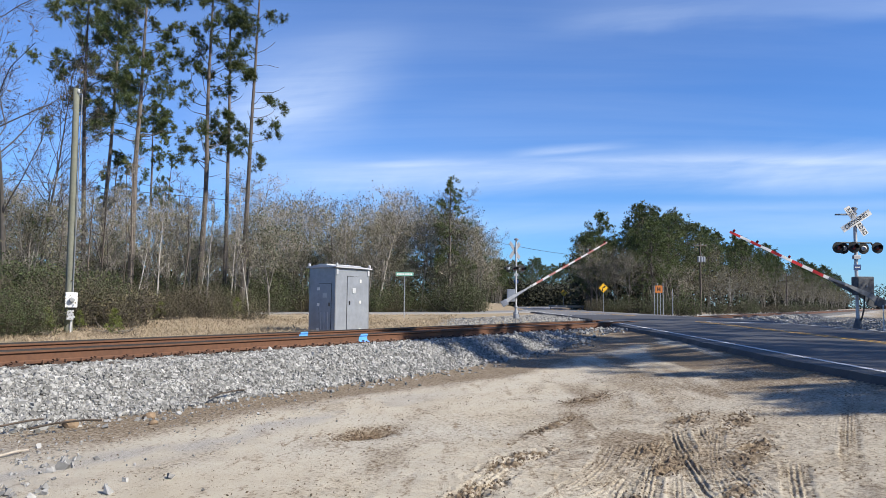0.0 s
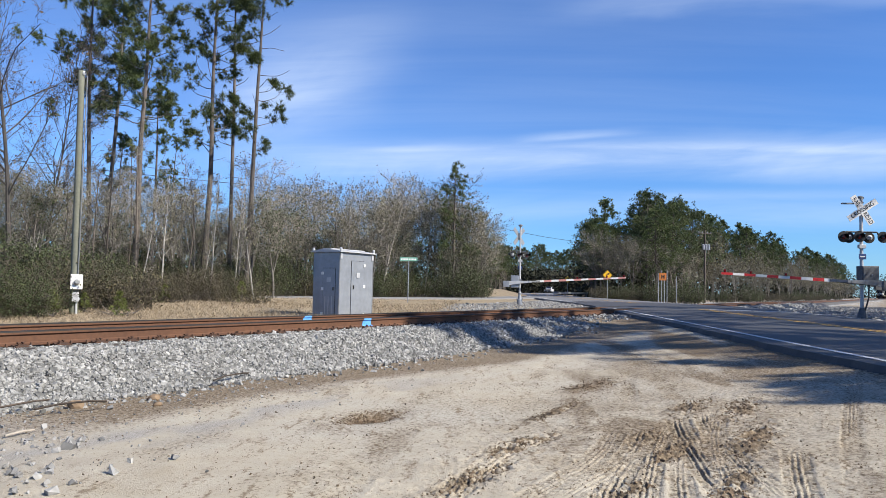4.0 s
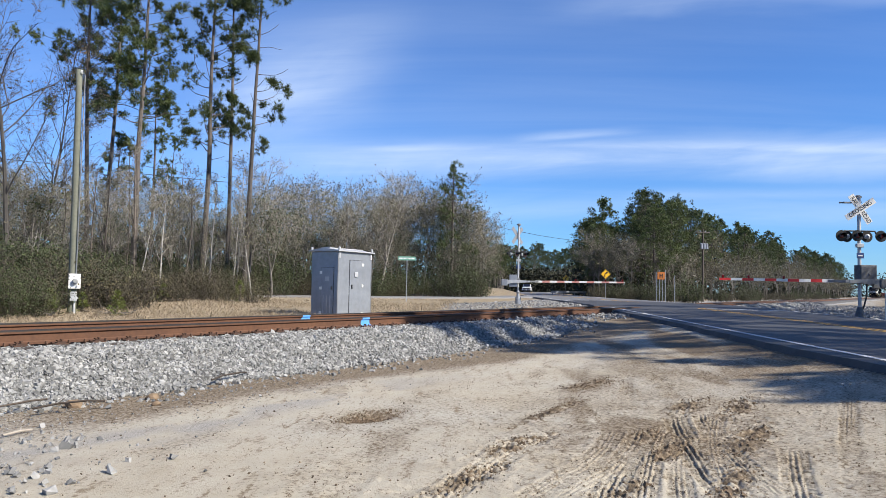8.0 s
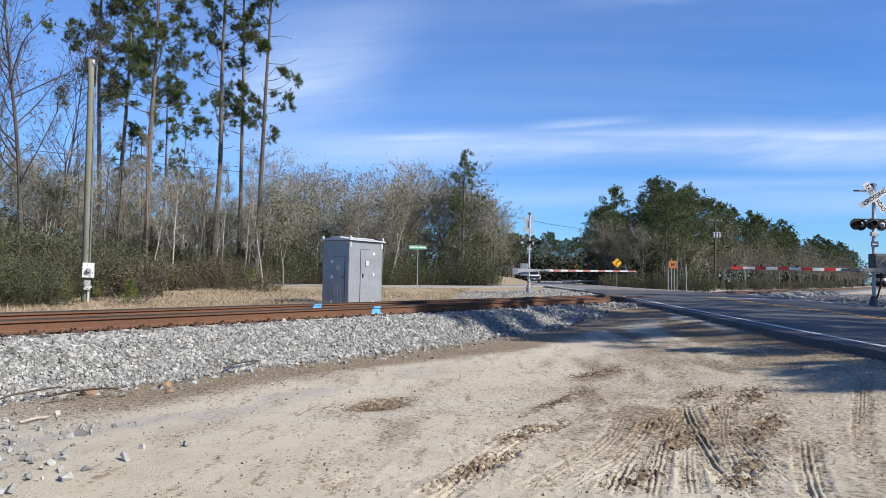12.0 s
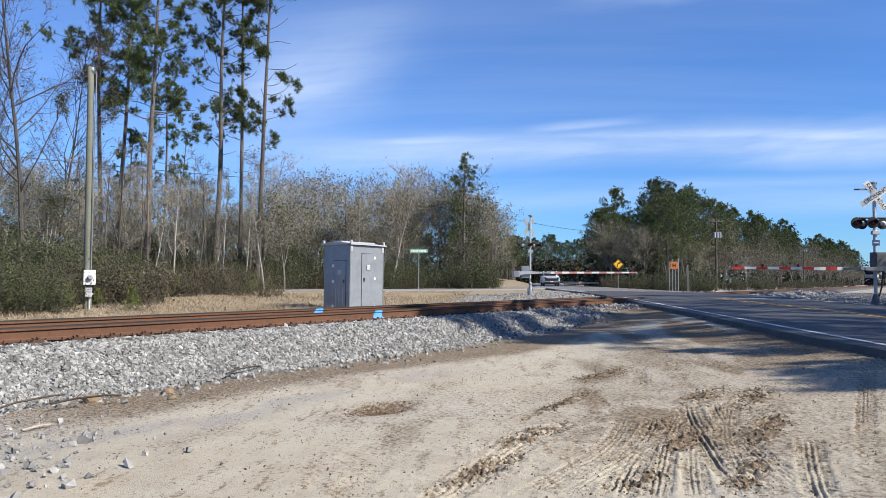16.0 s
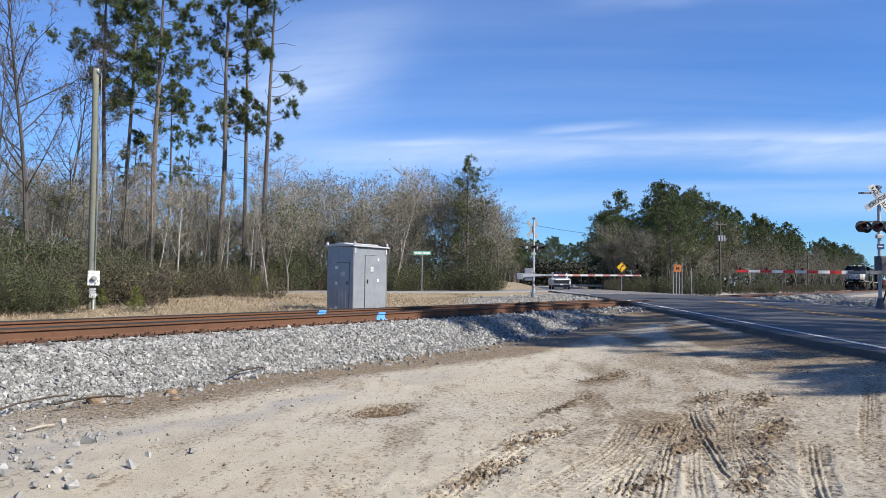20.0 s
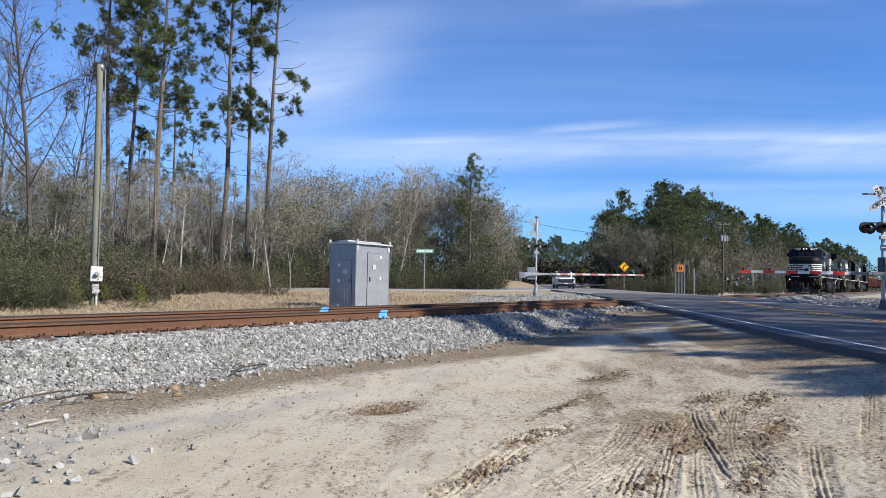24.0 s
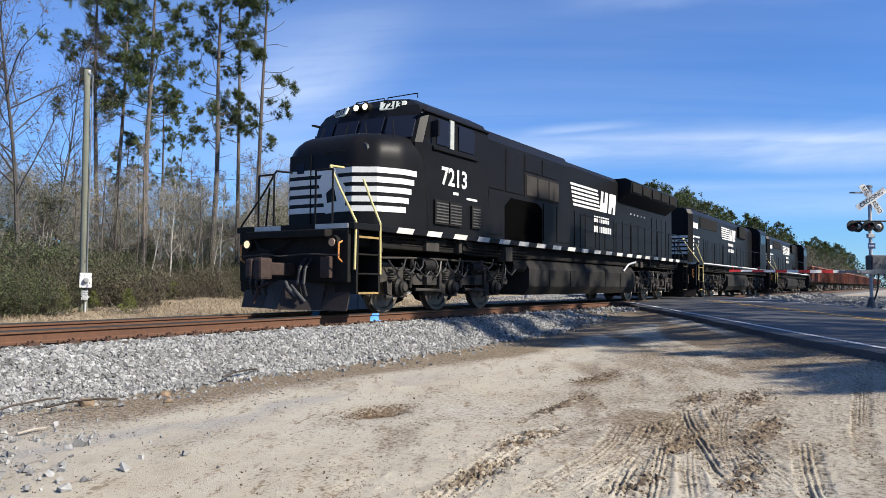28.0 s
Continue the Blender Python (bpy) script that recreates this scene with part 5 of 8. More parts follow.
def bare_tree(seed, h, bole, limbs, leaves, slim=1.0, fork=False, stout=1.0, wander=0.07):
    """Meshes of a leafless or thinly leaved hardwood: trunk, twigs, leaves."""
    rnd = random.Random(seed)
    wood, fine, foliage = ([], []), ([], []), ([], [])
    trunk = stem(wood, Vector((0, 0, -0.3)), Vector((rnd.gauss(0, 0.05), rnd.gauss(0, 0.05), 1)).normalized(), h * 0.93, bole, bole * 0.16, 9, wander, rnd, 7, 0.05)
    tubes = [trunk]
    if fork:
        p, d, r = pick(trunk, 0.3)
        tubes.append(stem(wood, p, any_way(rnd, d, 0.35), h * 0.6, r * 0.8, r * 0.15, 7, 0.07, rnd, 6, 0.06))
    for t in range(limbs):
        base = tubes[t % len(tubes)]
        f = 0.28 + 0.70 * (t + rnd.random()) / limbs
        p, d, r = pick(base, min(f, 0.99))
        length = h * (0.36 - 0.22 * f) * rnd.uniform(0.7, 1.25) * slim
        limb = stem(wood, p, any_way(rnd, d, rnd.uniform(0.55, 1.2)), length, max(r * 0.5, 0.02), 0.012, 5, 0.18, rnd, 4, 0.07)
        for _ in range(7):
            q, dd, rr = pick(limb, rnd.uniform(0.2, 1.0))
            br = stem(fine, q, any_way(rnd, dd, rnd.uniform(0.4, 0.9)), length * rnd.uniform(0.25, 0.5), 0.014, 0.006, 3, 0.2, rnd, 0, 0.1)
            for (a, _, ra), (b, _, _) in zip(br[:-1], br[1:]):
                sliver(fine, a, b + (b - a) * 0.4, ra * stout, rnd)
            for _ in range(7 if stout == 1 else 4):
                a, ad, ar = pick(br, rnd.uniform(0.15, 1.0))
                way = any_way(rnd, ad, rnd.uniform(0.3, 0.9))
                b = a + way * rnd.uniform(0.25, 0.7)
                sliver(fine, a, b, 0.009 * stout, rnd)
                for _ in range(2):
                    m = a.lerp(b, rnd.uniform(0.3, 1.0))
                    e = m + any_way(rnd, way, 0.7) * rnd.uniform(0.12, 0.4)
                    sliver(fine, m, e, 0.007 * stout, rnd)
                    if rnd.random() < leaves:
                        leaf(foliage, e, rnd.uniform(0.045, 0.09) * (1 + 0.5 * (stout - 1)), rnd)
    return wood, fine, foliage


def brush(tufts, needles, width, seed):
    """Needles of many tufts at once: (place, way, length) rows to slim three-cornered blades."""
    rs = np.random.RandomState(seed)
    p = np.repeat(np.array([t[0] for t in tufts]), needles, 0)
    way = np.repeat(np.array([t[1] for t in tufts]), needles, 0)
    size = np.repeat(np.array([t[2] for t in tufts]), needles)
    n = len(p)
    d = way + rs.normal(0, 0.62, (n, 3))
    d /= np.linalg.norm(d, axis=1, keepdims=True)
    side = np.cross(d, rs.normal(size=(n, 3)))
    side *= width / np.maximum(np.linalg.norm(side, axis=1, keepdims=True), 1e-6)
    a = p + d * (size * 0.05)[:, None]
    b = p + d * (size * rs.uniform(0.6, 1.1, n))[:, None]
    v = np.stack([a - side, a + side, b], 1).reshape(-1, 3)
    return v, np.arange(3 * n).reshape(-1, 3)


def pine_tree(seed, h, bole, low, limbs, tufts, spread=1.0, needles=15, width=0.02, cone=False, size=0.30, gaps=0.13, wander=0.014, clump=8, reach=0.55):
    """A pine: straight trunk, crooked limbs that carry clumps of needle tufts towards their ends, dead stubs below."""
    rnd = random.Random(seed)
    wood, fine, tips = ([], []), ([], []), []
    trunk = stem(wood, Vector((0, 0, -0.3)), Vector((0, 0, 1)), h, bole, bole * 0.22, 12, wander, rnd, 9, 0.06)
    for t in range(limbs):
        f = low + (1 - low) * ((t + rnd.random()) / limbs) ** 0.9
        p, d, r = pick(trunk, min(f, 0.995))
        crown = math.sin(math.pi * min(1, max(0.12, 0.22 + 0.78 * (f - low) / (1 - low)))) ** 0.7
        if cone:
            crown = max(0.10, 1.05 - (f - low) / (1 - low)) ** 0.85
        length = spread * h * 0.155 * crown * rnd.uniform(0.45, 1.3)
        limb = stem(wood, p, any_way(rnd, Vector((0, 0, 1)), rnd.uniform(1.0, 1.8)), length, max(0.018, r * 0.28), 0.012, 5, 0.17, rnd, 4, 0.10)
        if rnd.random() < gaps:
            continue
        hubs = []
        for k in range(max(2, tufts // clump)):
            q, dd, rr = pick(limb, 1.0 - 0.62 * rnd.random() ** 1.5)
            way = any_way(rnd, dd, rnd.uniform(0.3, 1.2))
            hub = q + way * rnd.uniform(0.15, 0.75) * min(1.0, length)
            sliver(fine, q, hub, 0.014, rnd)
            hubs.append((hub, way))
        for k in range(tufts):
            hub, dd = hubs[k % len(hubs)]
            way = any_way(rnd, dd, rnd.uniform(0.2, 1.5))
            e = hub + way * rnd.uniform(0.03, reach) * min(1.0, length)
            if k % 2:
                sliver(fine, hub, e, 0.008, rnd)
            tips.append((e, (way * 0.8 + Vector((0, 0, 0.4))).normalized(), rnd.uniform(0.75, 1.25) * size))
    for k in range(tufts * 2):
        p, d, r = pick(trunk, rnd.uniform(0.93, 1.0))
        tips.append((p + Vector((rnd.gauss(0, 0.3), rnd.gauss(0, 0.3), rnd.gauss(0, 0.25))) * (h / 20), Vector((0, 0, 1)), size))
    for k in range(11):
        p, d, r = pick(trunk, rnd.uniform(0.3, low + 0.12))
        stem(wood, p, any_way(rnd, Vector((0, 0, 1)), rnd.uniform(1.2, 1.7)), rnd.uniform(0.4, 1.6), 0.024, 0.008, 3, 0.16, rnd, 3)
    return wood, fine, brush(tips, needles, width, seed)


def shrub(seed, h, w, leaves, size):
    rnd = random.Random(seed)
    wood, fine, foliage = ([], []), ([], []), ([], [])
    for _ in range(22):
        p = Vector((rnd.gauss(0, w * 0.22), rnd.gauss(0, w * 0.22), -0.1))
        st = stem(fine, p, any_way(rnd, Vector((0, 0, 1)), rnd.uniform(0.1, 0.75)), h * rnd.uniform(0.55, 1.05), 0.018, 0.005, 4, 0.16, rnd, 3, 0.08)
        for _ in range(leaves // 22):
            q, d, r = pick(st, rnd.uniform(0.12, 1.0))
            e = q + any_way(rnd, d, rnd.uniform(0.5, 1.5)) * rnd.uniform(0.05, w * 0.28)
            if rnd.random() < 0.55:
                sliver(fine, q, e, 0.006, rnd)
            leaf(foliage, e, size * rnd.uniform(0.6, 1.3), rnd)
    return wood, fine, foliage


def plant(name, soups, mats, parts, label, category, group):
    """The first of a kind, standing out of the way at its first place; the rest are copies."""
    ob = thing(name, Matrix.Identity(4), label, category, group)
    for soup, m, nm in zip(soups, mats, parts):
        if len(soup[1]):
            piece = part_of(nm, raw(nm, *soup), m, ob)
            if nm in ("branchwork", "crown", "foliage"):
                tagged(piece, kind="stuff")
    return ob


class Stand:
    """A kind of plant: plants its first at the first place asked for, then copies of it."""
    def __init__(self, *args):
        self.args, self.first = args, None

    def at(self, x, y, turn, size, label="", lean=0.0):
        m = pose(x, y, float(land(x, y)), 0, 0, turn)
        if lean:
            m = Matrix.Translation(m.translation) @ Matrix.Rotation(radians(lean), 4, Vector((x, y, 0)).normalized()) @ m.to_3x3().to_4x4()
        if self.first is None:
            self.first = ob = plant(*self.args)
            ob.matrix_basis = m
        else:
            ob = copy_thing(self.first, m)
        ob.scale = (size, size, size)
        if label:
            ob["label"] = label
        return ob


FAR_TWIG = surface("far_twigs", (0.176, 0.1595, 0.1298), (0.11, 0.099, 0.077), 0.95, grain=3, coarse=0.5, bump=0.0, per_piece=0.3)
FAR_LEAVES = surface("far_sparse_leaves", (0.085, 0.088, 0.042), (0.14, 0.115, 0.06), 0.85, grain=1.2, coarse=0.4, bump=0.0, per_piece=0.3, per_island=0.4)
DARK_BARK = surface("dark_bark", (0.075, 0.068, 0.062), (0.035, 0.032, 0.03), 0.95, grain=4, coarse=0.7, bump=0.3)
TREE_PARTS, BUSH_PARTS = ("trunk", "branchwork", "crown"), ("stem_cluster", "branchwork", "foliage")
PINE_MATS, BARE_MATS = (BARK, BARK, NEEDLE), (GREY_BARK, TWIG, LEAF_DRY)
TALL = [Stand("tall_pine", pine_tree(20 + i, 23.5, r, low, n, tf, sp, 30, 0.0105, size=0.33, gaps=g, clump=15, reach=0.5), PINE_MATS, TREE_PARTS, lb, "tree", "tall pines by the track")
        for i, (r, low, n, tf, sp, g, lb) in enumerate((
            (0.20, 0.52, 42, 56, 1.0, 0.12, "tall pine with a broad high crown"),
            (0.17, 0.40, 26, 34, 0.30, 0.5, "tall thin pine, nearly bare of limbs"),
            (0.20, 0.40, 44, 46, 0.72, 0.15, "tall slender pine with an open ragged crown"),
            (0.18, 0.40, 30, 50, 0.50, 0.4, "tall leaning pine with scattered clumps of needles"),
            (0.21, 0.46, 44, 54, 0.92, 0.15, "tall straight pine with drooping dark clumps")))]
PINES = [Stand("pine_tree", pine_tree(40 + i, 14, 0.17, low, 54, 18, sp, 18, 0.011), PINE_MATS, TREE_PARTS, "bushy dark green pine at the wood's edge", "tree", "pines of the far wood")
         for i, (low, sp) in enumerate(((0.22, 1.2), (0.32, 1.3), (0.15, 1.1)))]
BROWN_LEAF = surface("withered_leaves", (0.075, 0.055, 0.035), (0.12, 0.085, 0.05), 0.85, grain=1.2, coarse=0.4, bump=0.0, per_island=0.4)
BARE = [Stand("bare_tree", bare_tree(60 + i, h, b, n, lv, sl, fk, 1.0, 0.03 if i == 4 else 0.07), (DARK_BARK, DARK_BARK, BROWN_LEAF) if i == 4 else BARE_MATS, TREE_PARTS, lb, "tree", "leafless trees of the wood")
        for i, (h, b, n, lv, sl, fk, lb) in enumerate((
            (11, 0.11, 20, 0.3, 1.1, True, "leafless grey hardwood with fine twigs"),
            (10, 0.09, 24, 0.55, 1.25, True, "thinly leaved olive-brown hardwood in winter"),
            (13, 0.12, 22, 0.12, 0.8, False, "tall leafless hardwood with pale bark"),
            (8.5, 0.08, 22, 0.6, 1.3, True, "small hardwood with dry brownish leaves"),
            (15, 0.10, 26, 0.14, 1.0, False, "large dark leafless tree with spreading limbs")))]
FULL = [Stand("pine_tree", pine_tree(45 + i, 13, 0.17, low, 66 if i == 2 else 84, 18 if i == 2 else 28, sp, 13, 0.018, i == 2, 0.32, clump=9, reach=0.6), PINE_MATS, TREE_PARTS, "dense dark green pine standing clear of the wood", "tree", "pines of the far wood")
        for i, (low, sp) in enumerate(((0.26, 1.4), (0.30, 1.5), (0.20, 1.5)))]
FAR_PINES = [Stand("pine_tree", pine_tree(50 + i, 14, 0.17, low, 52, 20, sp, 10, 0.034, False, 0.34), PINE_MATS, TREE_PARTS, "dense dark green pine in the distance", "tree", "pines of the far wood")
             for i, (low, sp) in enumerate(((0.34, 1.0), (0.42, 1.15)))]
FAR_BARE = [Stand("bare_tree", bare_tree(90 + i, 10.5, 0.1, 14, lv, 1.2, True, 2.4), (GREY_BARK, FAR_TWIG, FAR_LEAVES), TREE_PARTS, "greyish leafless tree in the distance", "tree", "leafless trees of the wood")
            for i, lv in enumerate((0.35, 0.8))]
POLE_BARK = [surface("pale_bark", (0.405, 0.3847, 0.351), (0.1755, 0.162, 0.1444), 0.95, grain=5, coarse=1.2, bump=0.3, per_piece=0.3),
             surface("brown_bark", (0.12, 0.10, 0.085), (0.05, 0.042, 0.036), 0.95, grain=5, coarse=1.2, bump=0.3, per_piece=0.4)]
SLIM = [Stand("slender_tree", bare_tree(110 + i, h, r, n, lv, 0.55, False, 1.0, 0.045), (POLE_BARK[k], GREY_BARK, LEAF_DRY), TREE_PARTS, lb, "tree", "slender trees of the wood")
        for i, (h, r, n, lv, k, lb) in enumerate((
            (11, 0.085, 9, 0.2, 0, "slender tree with pale mottled bark"), (13, 0.10, 10, 0.1, 1, "slender straight tree with dark bark"),
            (8, 0.06, 8, 0.3, 0, "crooked young tree with whitish bark"), (10, 0.075, 8, 0.1, 1, "thin dark stem with few limbs")))]
EVERGREEN = Stand("evergreen_tree", bare_tree(99, 8.0, 0.1, 26, 1.0, 1.15, True, 1.0), (GREY_BARK, TWIG, LEAF_GREEN), TREE_PARTS, "broadleaf evergreen tree with dark glossy leaves", "tree", "evergreens of the wood")
BUSH_TWIG = surface("scrub_twigs", (0.091, 0.077, 0.0595), (0.042, 0.035, 0.0266), 0.95, grain=3, coarse=0.5, bump=0.0, per_piece=0.3)
BUSH = [Stand("shrub", shrub(80 + i, h, w, n, s), (BUSH_TWIG, BUSH_TWIG, m), BUSH_PARTS, lb, "shrub", "scrub along the wood")
        for i, (h, w, n, s, m, lb) in enumerate((
            (2.2, 2.6, 3600, 0.040, LEAF_GREEN, "dark evergreen shrub under the trees"),
            (1.7, 2.2, 1500, 0.036, SHRUB_DRY, "olive-brown tangle of scrub"),
            (1.2, 1.8, 800, 0.042, SHRUB_DRY, "low dry brush among the grass"),
            (3.6, 3.0, 2000, 0.055, LEAF_GREEN, "tall broad evergreen bush")))]


def near_road(x, y):
    return any(math.hypot(x - px, y - py) < 9.0 for px, py in (road_xy(s, 0.0) for s in range(100, 300, 4)))


def build_woods():
    rnd = random.Random(77)
    # tall pines that stand out of the wood: bearing, distance, kind, size, lean
    for b, d, k, z, lean in ((57.85, 55, 0, 0.98, -1.0), (57.05, 57, 0, 1.0, 2.0), (55.0, 49, 4, 1.0, 1.6), (50.25, 49, 2, 1.0, 1.9), (48.3, 51, 1, 1.0, 0.4), (47.1, 48, 3, 1.0, 3.3), (53.7, 62, 2, 0.72, 0.0), (52.7, 60, 1, 0.52, 0.5), (56.3, 64, 4, 0.55, 0.0)):
        TALL[k].at(*sight(b, d), rnd.uniform(0, 360), z, lean=lean)
    # the wood behind the grass: bands of bare trees, deeper ones behind
    def belt(b0, b1, d0, d1, count, kinds, s0, s1):
        for i in range(count):
            b = b0 + (b1 - b0) * (i + rnd.random()) / count
            x, y = sight(b, rnd.uniform(d0, d1))
            if near_road(x, y):
                continue
            rnd.choice(kinds).at(x, y, rnd.uniform(0, 360), rnd.uniform(s0, s1))
    A, B, C, D, E = BARE
    belt(46, 70, 44, 54, 16, (A, B, C, B), 0.55, 0.78)
    belt(45, 70, 54, 70, 18, (A, C, B, A), 0.62, 0.86)
    belt(46, 68, 40, 47, 18, SLIM, 0.55, 0.78)
    belt(45.5, 68, 47, 60, 24, SLIM, 0.6, 0.9)
    belt(36, 46, 60, 70, 8, SLIM[:2], 0.6, 0.8)
    belt(35, 47, 60, 68, 11, (B, D, B, A), 0.62, 1.05)
    belt(35, 48, 70, 84, 12, (A, B, A), 0.85, 1.2)
    belt(30.4, 36, 70, 78, 13, (D, B, A), 0.95, 1.2)
    belt(28.6, 30.4, 70, 78, 5, (D, B), 0.7, 0.9)
    belt(44, 70, 66, 90, 10, (PINES[0], PINES[1]), 0.5, 0.7)
    belt(45, 70, 43, 62, 15, (EVERGREEN,), 0.45, 0.85)
    belt(30, 45, 62, 78, 14, (EVERGREEN,), 0.6, 0.95)
    E.at(*sight(62.4, 42), 30, 1.3)
    E.at(*sight(60.9, 47), 140, 1.0)
    E.at(*sight(64.6, 47), 260, 1.0)
    # the single pine over the middle trees
    FULL[2].at(*sight(31.3, 68.5), 10, 0.95)
    FULL[0].at(*sight(36.6, 80), 80, 0.74)
    # shrubs at the wood's foot
    for b0, b1, d0, d1, n, kinds in ((61.2, 70, 26, 30, 18, (0, 0, 1)), (58, 61, 29, 33, 4, (0, 1)), (54.8, 57.6, 27.5, 31, 6, (2, 1, 2)), (46, 55, 36, 40, 7, (2, 1, 2)), (57, 70, 31, 38, 22, (0, 1, 0, 0)), (44, 70, 50, 62, 40, (3, 0, 3, 0)), (35, 46, 66, 76, 18, (3, 3, 0)),
                                     (52, 70, 38, 46, 16, (0, 1, 3)), (46, 56, 41, 46, 10, (0, 1, 0)), (46, 68, 46, 56, 18, (1, 0, 3)), (35, 46, 60, 68, 18, (0, 3, 1)), (29, 36, 66, 76, 10, (3, 0, 3)), (29.2, 31.8, 60, 64, 7, (3, 0)), (36, 45, 59, 63, 6, (0, 1))):
        for i in range(n):
            b = b0 + (b1 - b0) * (i + rnd.random()) / n
            BUSH[rnd.choice(kinds)].at(*sight(b, rnd.uniform(d0, d1)), rnd.uniform(0, 360), rnd.uniform(0.7, 1.2))
    for i in range(22):
        BUSH[(0, 0, 2, 0, 1)[i % 5]].at(*sight(61.5 + 0.34 * i, 22.2 + rnd.uniform(0, 3.2)), rnd.uniform(0, 360), rnd.uniform(0.5, 0.72))
    # far trees behind the road's bend
    belt(21, 31, 185, 235, 60, FAR_PINES, 0.75, 1.05)
    belt(22, 30.5, 303, 330, 34, FAR_PINES, 1.15, 1.5)
    belt(22, 30.5, 303, 312, 10, FAR_BARE, 0.9, 1.2)
    belt(20, 31.5, 190, 205, 20, FAR_BARE, 0.6, 0.9)
    # the clump between road and track
    for b, d, k, s in ((20.7, 104, 0, 0.9), (20.4, 99, 1, 0.9), (20.6, 112, 0, 0.95), (19.6, 106, 0, 0.88), (17.6, 102, 1, 0.86), (16.6, 98, 0, 1.2), (15.5, 104, 2, 1.18), (14.6, 100, 1, 1.1), (17.1, 112, 0, 0.95), (13.6, 108, 0, 1.05), (15.9, 92, 1, 0.95), (16.3, 108, 0, 1.2), (20.0, 95, 0, 0.8), (15.0, 97, 0, 1.05)):
        FULL[k].at(*sight(b, d), rnd.uniform(0, 360), s * 0.92)
    belt(17.6, 20.8, 88, 96, 6, (A, D, B), 0.7, 0.9)
    belt(13.2, 17, 90, 100, 4, (A, D, B), 0.6, 0.8)
    for i in range(18):
        BUSH[(0, 3, 1, 3)[i % 4] if i < 12 else (0, 1)[i % 2]].at(*sight(13.0 + 7.6 * i / 18, rnd.uniform(84, 92)), rnd.uniform(0, 360), rnd.uniform(0.6, 1.0))
    # the long wood beside the track, off to the distance
    x, i = 100.0, 0
    while x < 560:
        for row in range(2 if i % 2 else 3):
            kind = rnd.choice((FAR_BARE, FAR_PINES + FAR_BARE, FAR_PINES)[row])
            y = 21.5 + 0.01 * x + row * rnd.uniform(5, 8) + rnd.uniform(0, 3)
            kind.at(x + rnd.uniform(-2, 2), y, rnd.uniform(0, 360), rnd.uniform(0.8, 1.12) * (0.72, 1.1, 1.2)[row] * (0.78 if x < 122 else 1 + 0.0012 * (x - 122)))
        if i < 36:
            BUSH[rnd.choice((1, 0, 1, 3))].at(x + 1, 18.5 + rnd.uniform(0, 2), rnd.uniform(0, 360), rnd.uniform(0.7, 1.1))
        x += 3.6 + 0.02 * (x - 100)
        i += 1
    # trees over the road on the sunny side, which shade it
    for x, y, k, s in ((16.4, -13.5, 2, 0.72), (15.6, -12.0, 3, 0.70), (17.0, -15, 2, 0.9), (17.9, -13.2, 1, 0.86), (20.5, -13.5, 2, 0.88), (24, -13, 0, 0.86), (31, -12, 3, 0.80), (36, -15, 2, 0.80)):
        TALL[k].at(x, y, rnd.uniform(0, 360), s)
    for x, y, k, s in ((21.5, -10, 3, 0.62), (27.5, -9.5, 2, 0.66), (34, -9, 4, 0.64), (40, -10, 2, 0.70), (46, -9, 3, 0.72), (53, -10, 2, 0.7), (61, -10, 4, 0.7), (69, -11, 2, 0.7)):
        TALL[k].at(x, y, rnd.uniform(0, 360), s)
    for x, y, k, s in ((9.9, -11.5, 0, 0.66), (11.6, -10.6, 1, 0.66), (13.2, -9.8, 0, 0.72), (10.8, -13.0, 1, 0.78)):
        FAR_PINES[k].at(x, y, rnd.uniform(0, 360), s)
    for x, y, s in ((12.8, -9.0, 0.62), (16.2, -9.5, 1.0), (17.5, -9.5, 0.9), (23, -8.5, 0.8), (30, -7.5, 0.9), (37, -8, 0.85), (43, -8, 0.9), (50, -8, 0.9)):
        BARE[int(x) % 3].at(x, y, rnd.uniform(0, 360), s)
    for i in range(9):
        x = 13.5 + i * 5.6
        if 13 < x < 24:
            continue
        FAR_PINES[i % 2].at(x + rnd.uniform(-1, 1), -9.5 - rnd.uniform(0, 5), rnd.uniform(0, 360), rnd.uniform(0.68, 0.95) + 0.004 * x)
    for i in range(10):
        x = 42 + i * 6.4
        FAR_PINES[i % 2].at(x, -7.5 - rnd.uniform(0, 3) - 0.01 * x, rnd.uniform(0, 360), rnd.uniform(0.95, 1.25))
    for i in range(14):
        x = 150 + i * 20
        rnd.choice(FAR_PINES + FAR_BARE).at(x, -7.5 - rnd.uniform(0, 5) - 0.012 * x, rnd.uniform(0, 360), rnd.uniform(0.7, 0.95))


build_woods()


def build_saplings():
    """Young pines with yellow-green needles in the scrub."""
    rnd = random.Random(31)
    stand = Stand("pine_sapling", pine_tree(35, 1.3, 0.02, 0.08, 26, 6, 0.95, 16, 0.005, size=0.15), (BARK, BARK, YOUNG), TREE_PARTS, "young pine with bright yellow-green needles", "tree", "young pines in the scrub")
    for b, d, s in ((59.9, 24, 0.75), (58.0, 26.5, 0.6), (55.9, 24.5, 0.72), (55.5, 25.2, 0.5), (47.4, 38, 1.0), (63.4, 32, 0.9), (52.8, 36, 0.8)):
        stand.at(*sight(b, d), rnd.uniform(0, 360), s)


YOUNG = surface("young_needles", (0.085, 0.11, 0.022), (0.13, 0.14, 0.03), 0.7, grain=1.2, coarse=0.4, bump=0.0, per_island=0.3)
build_saplings()


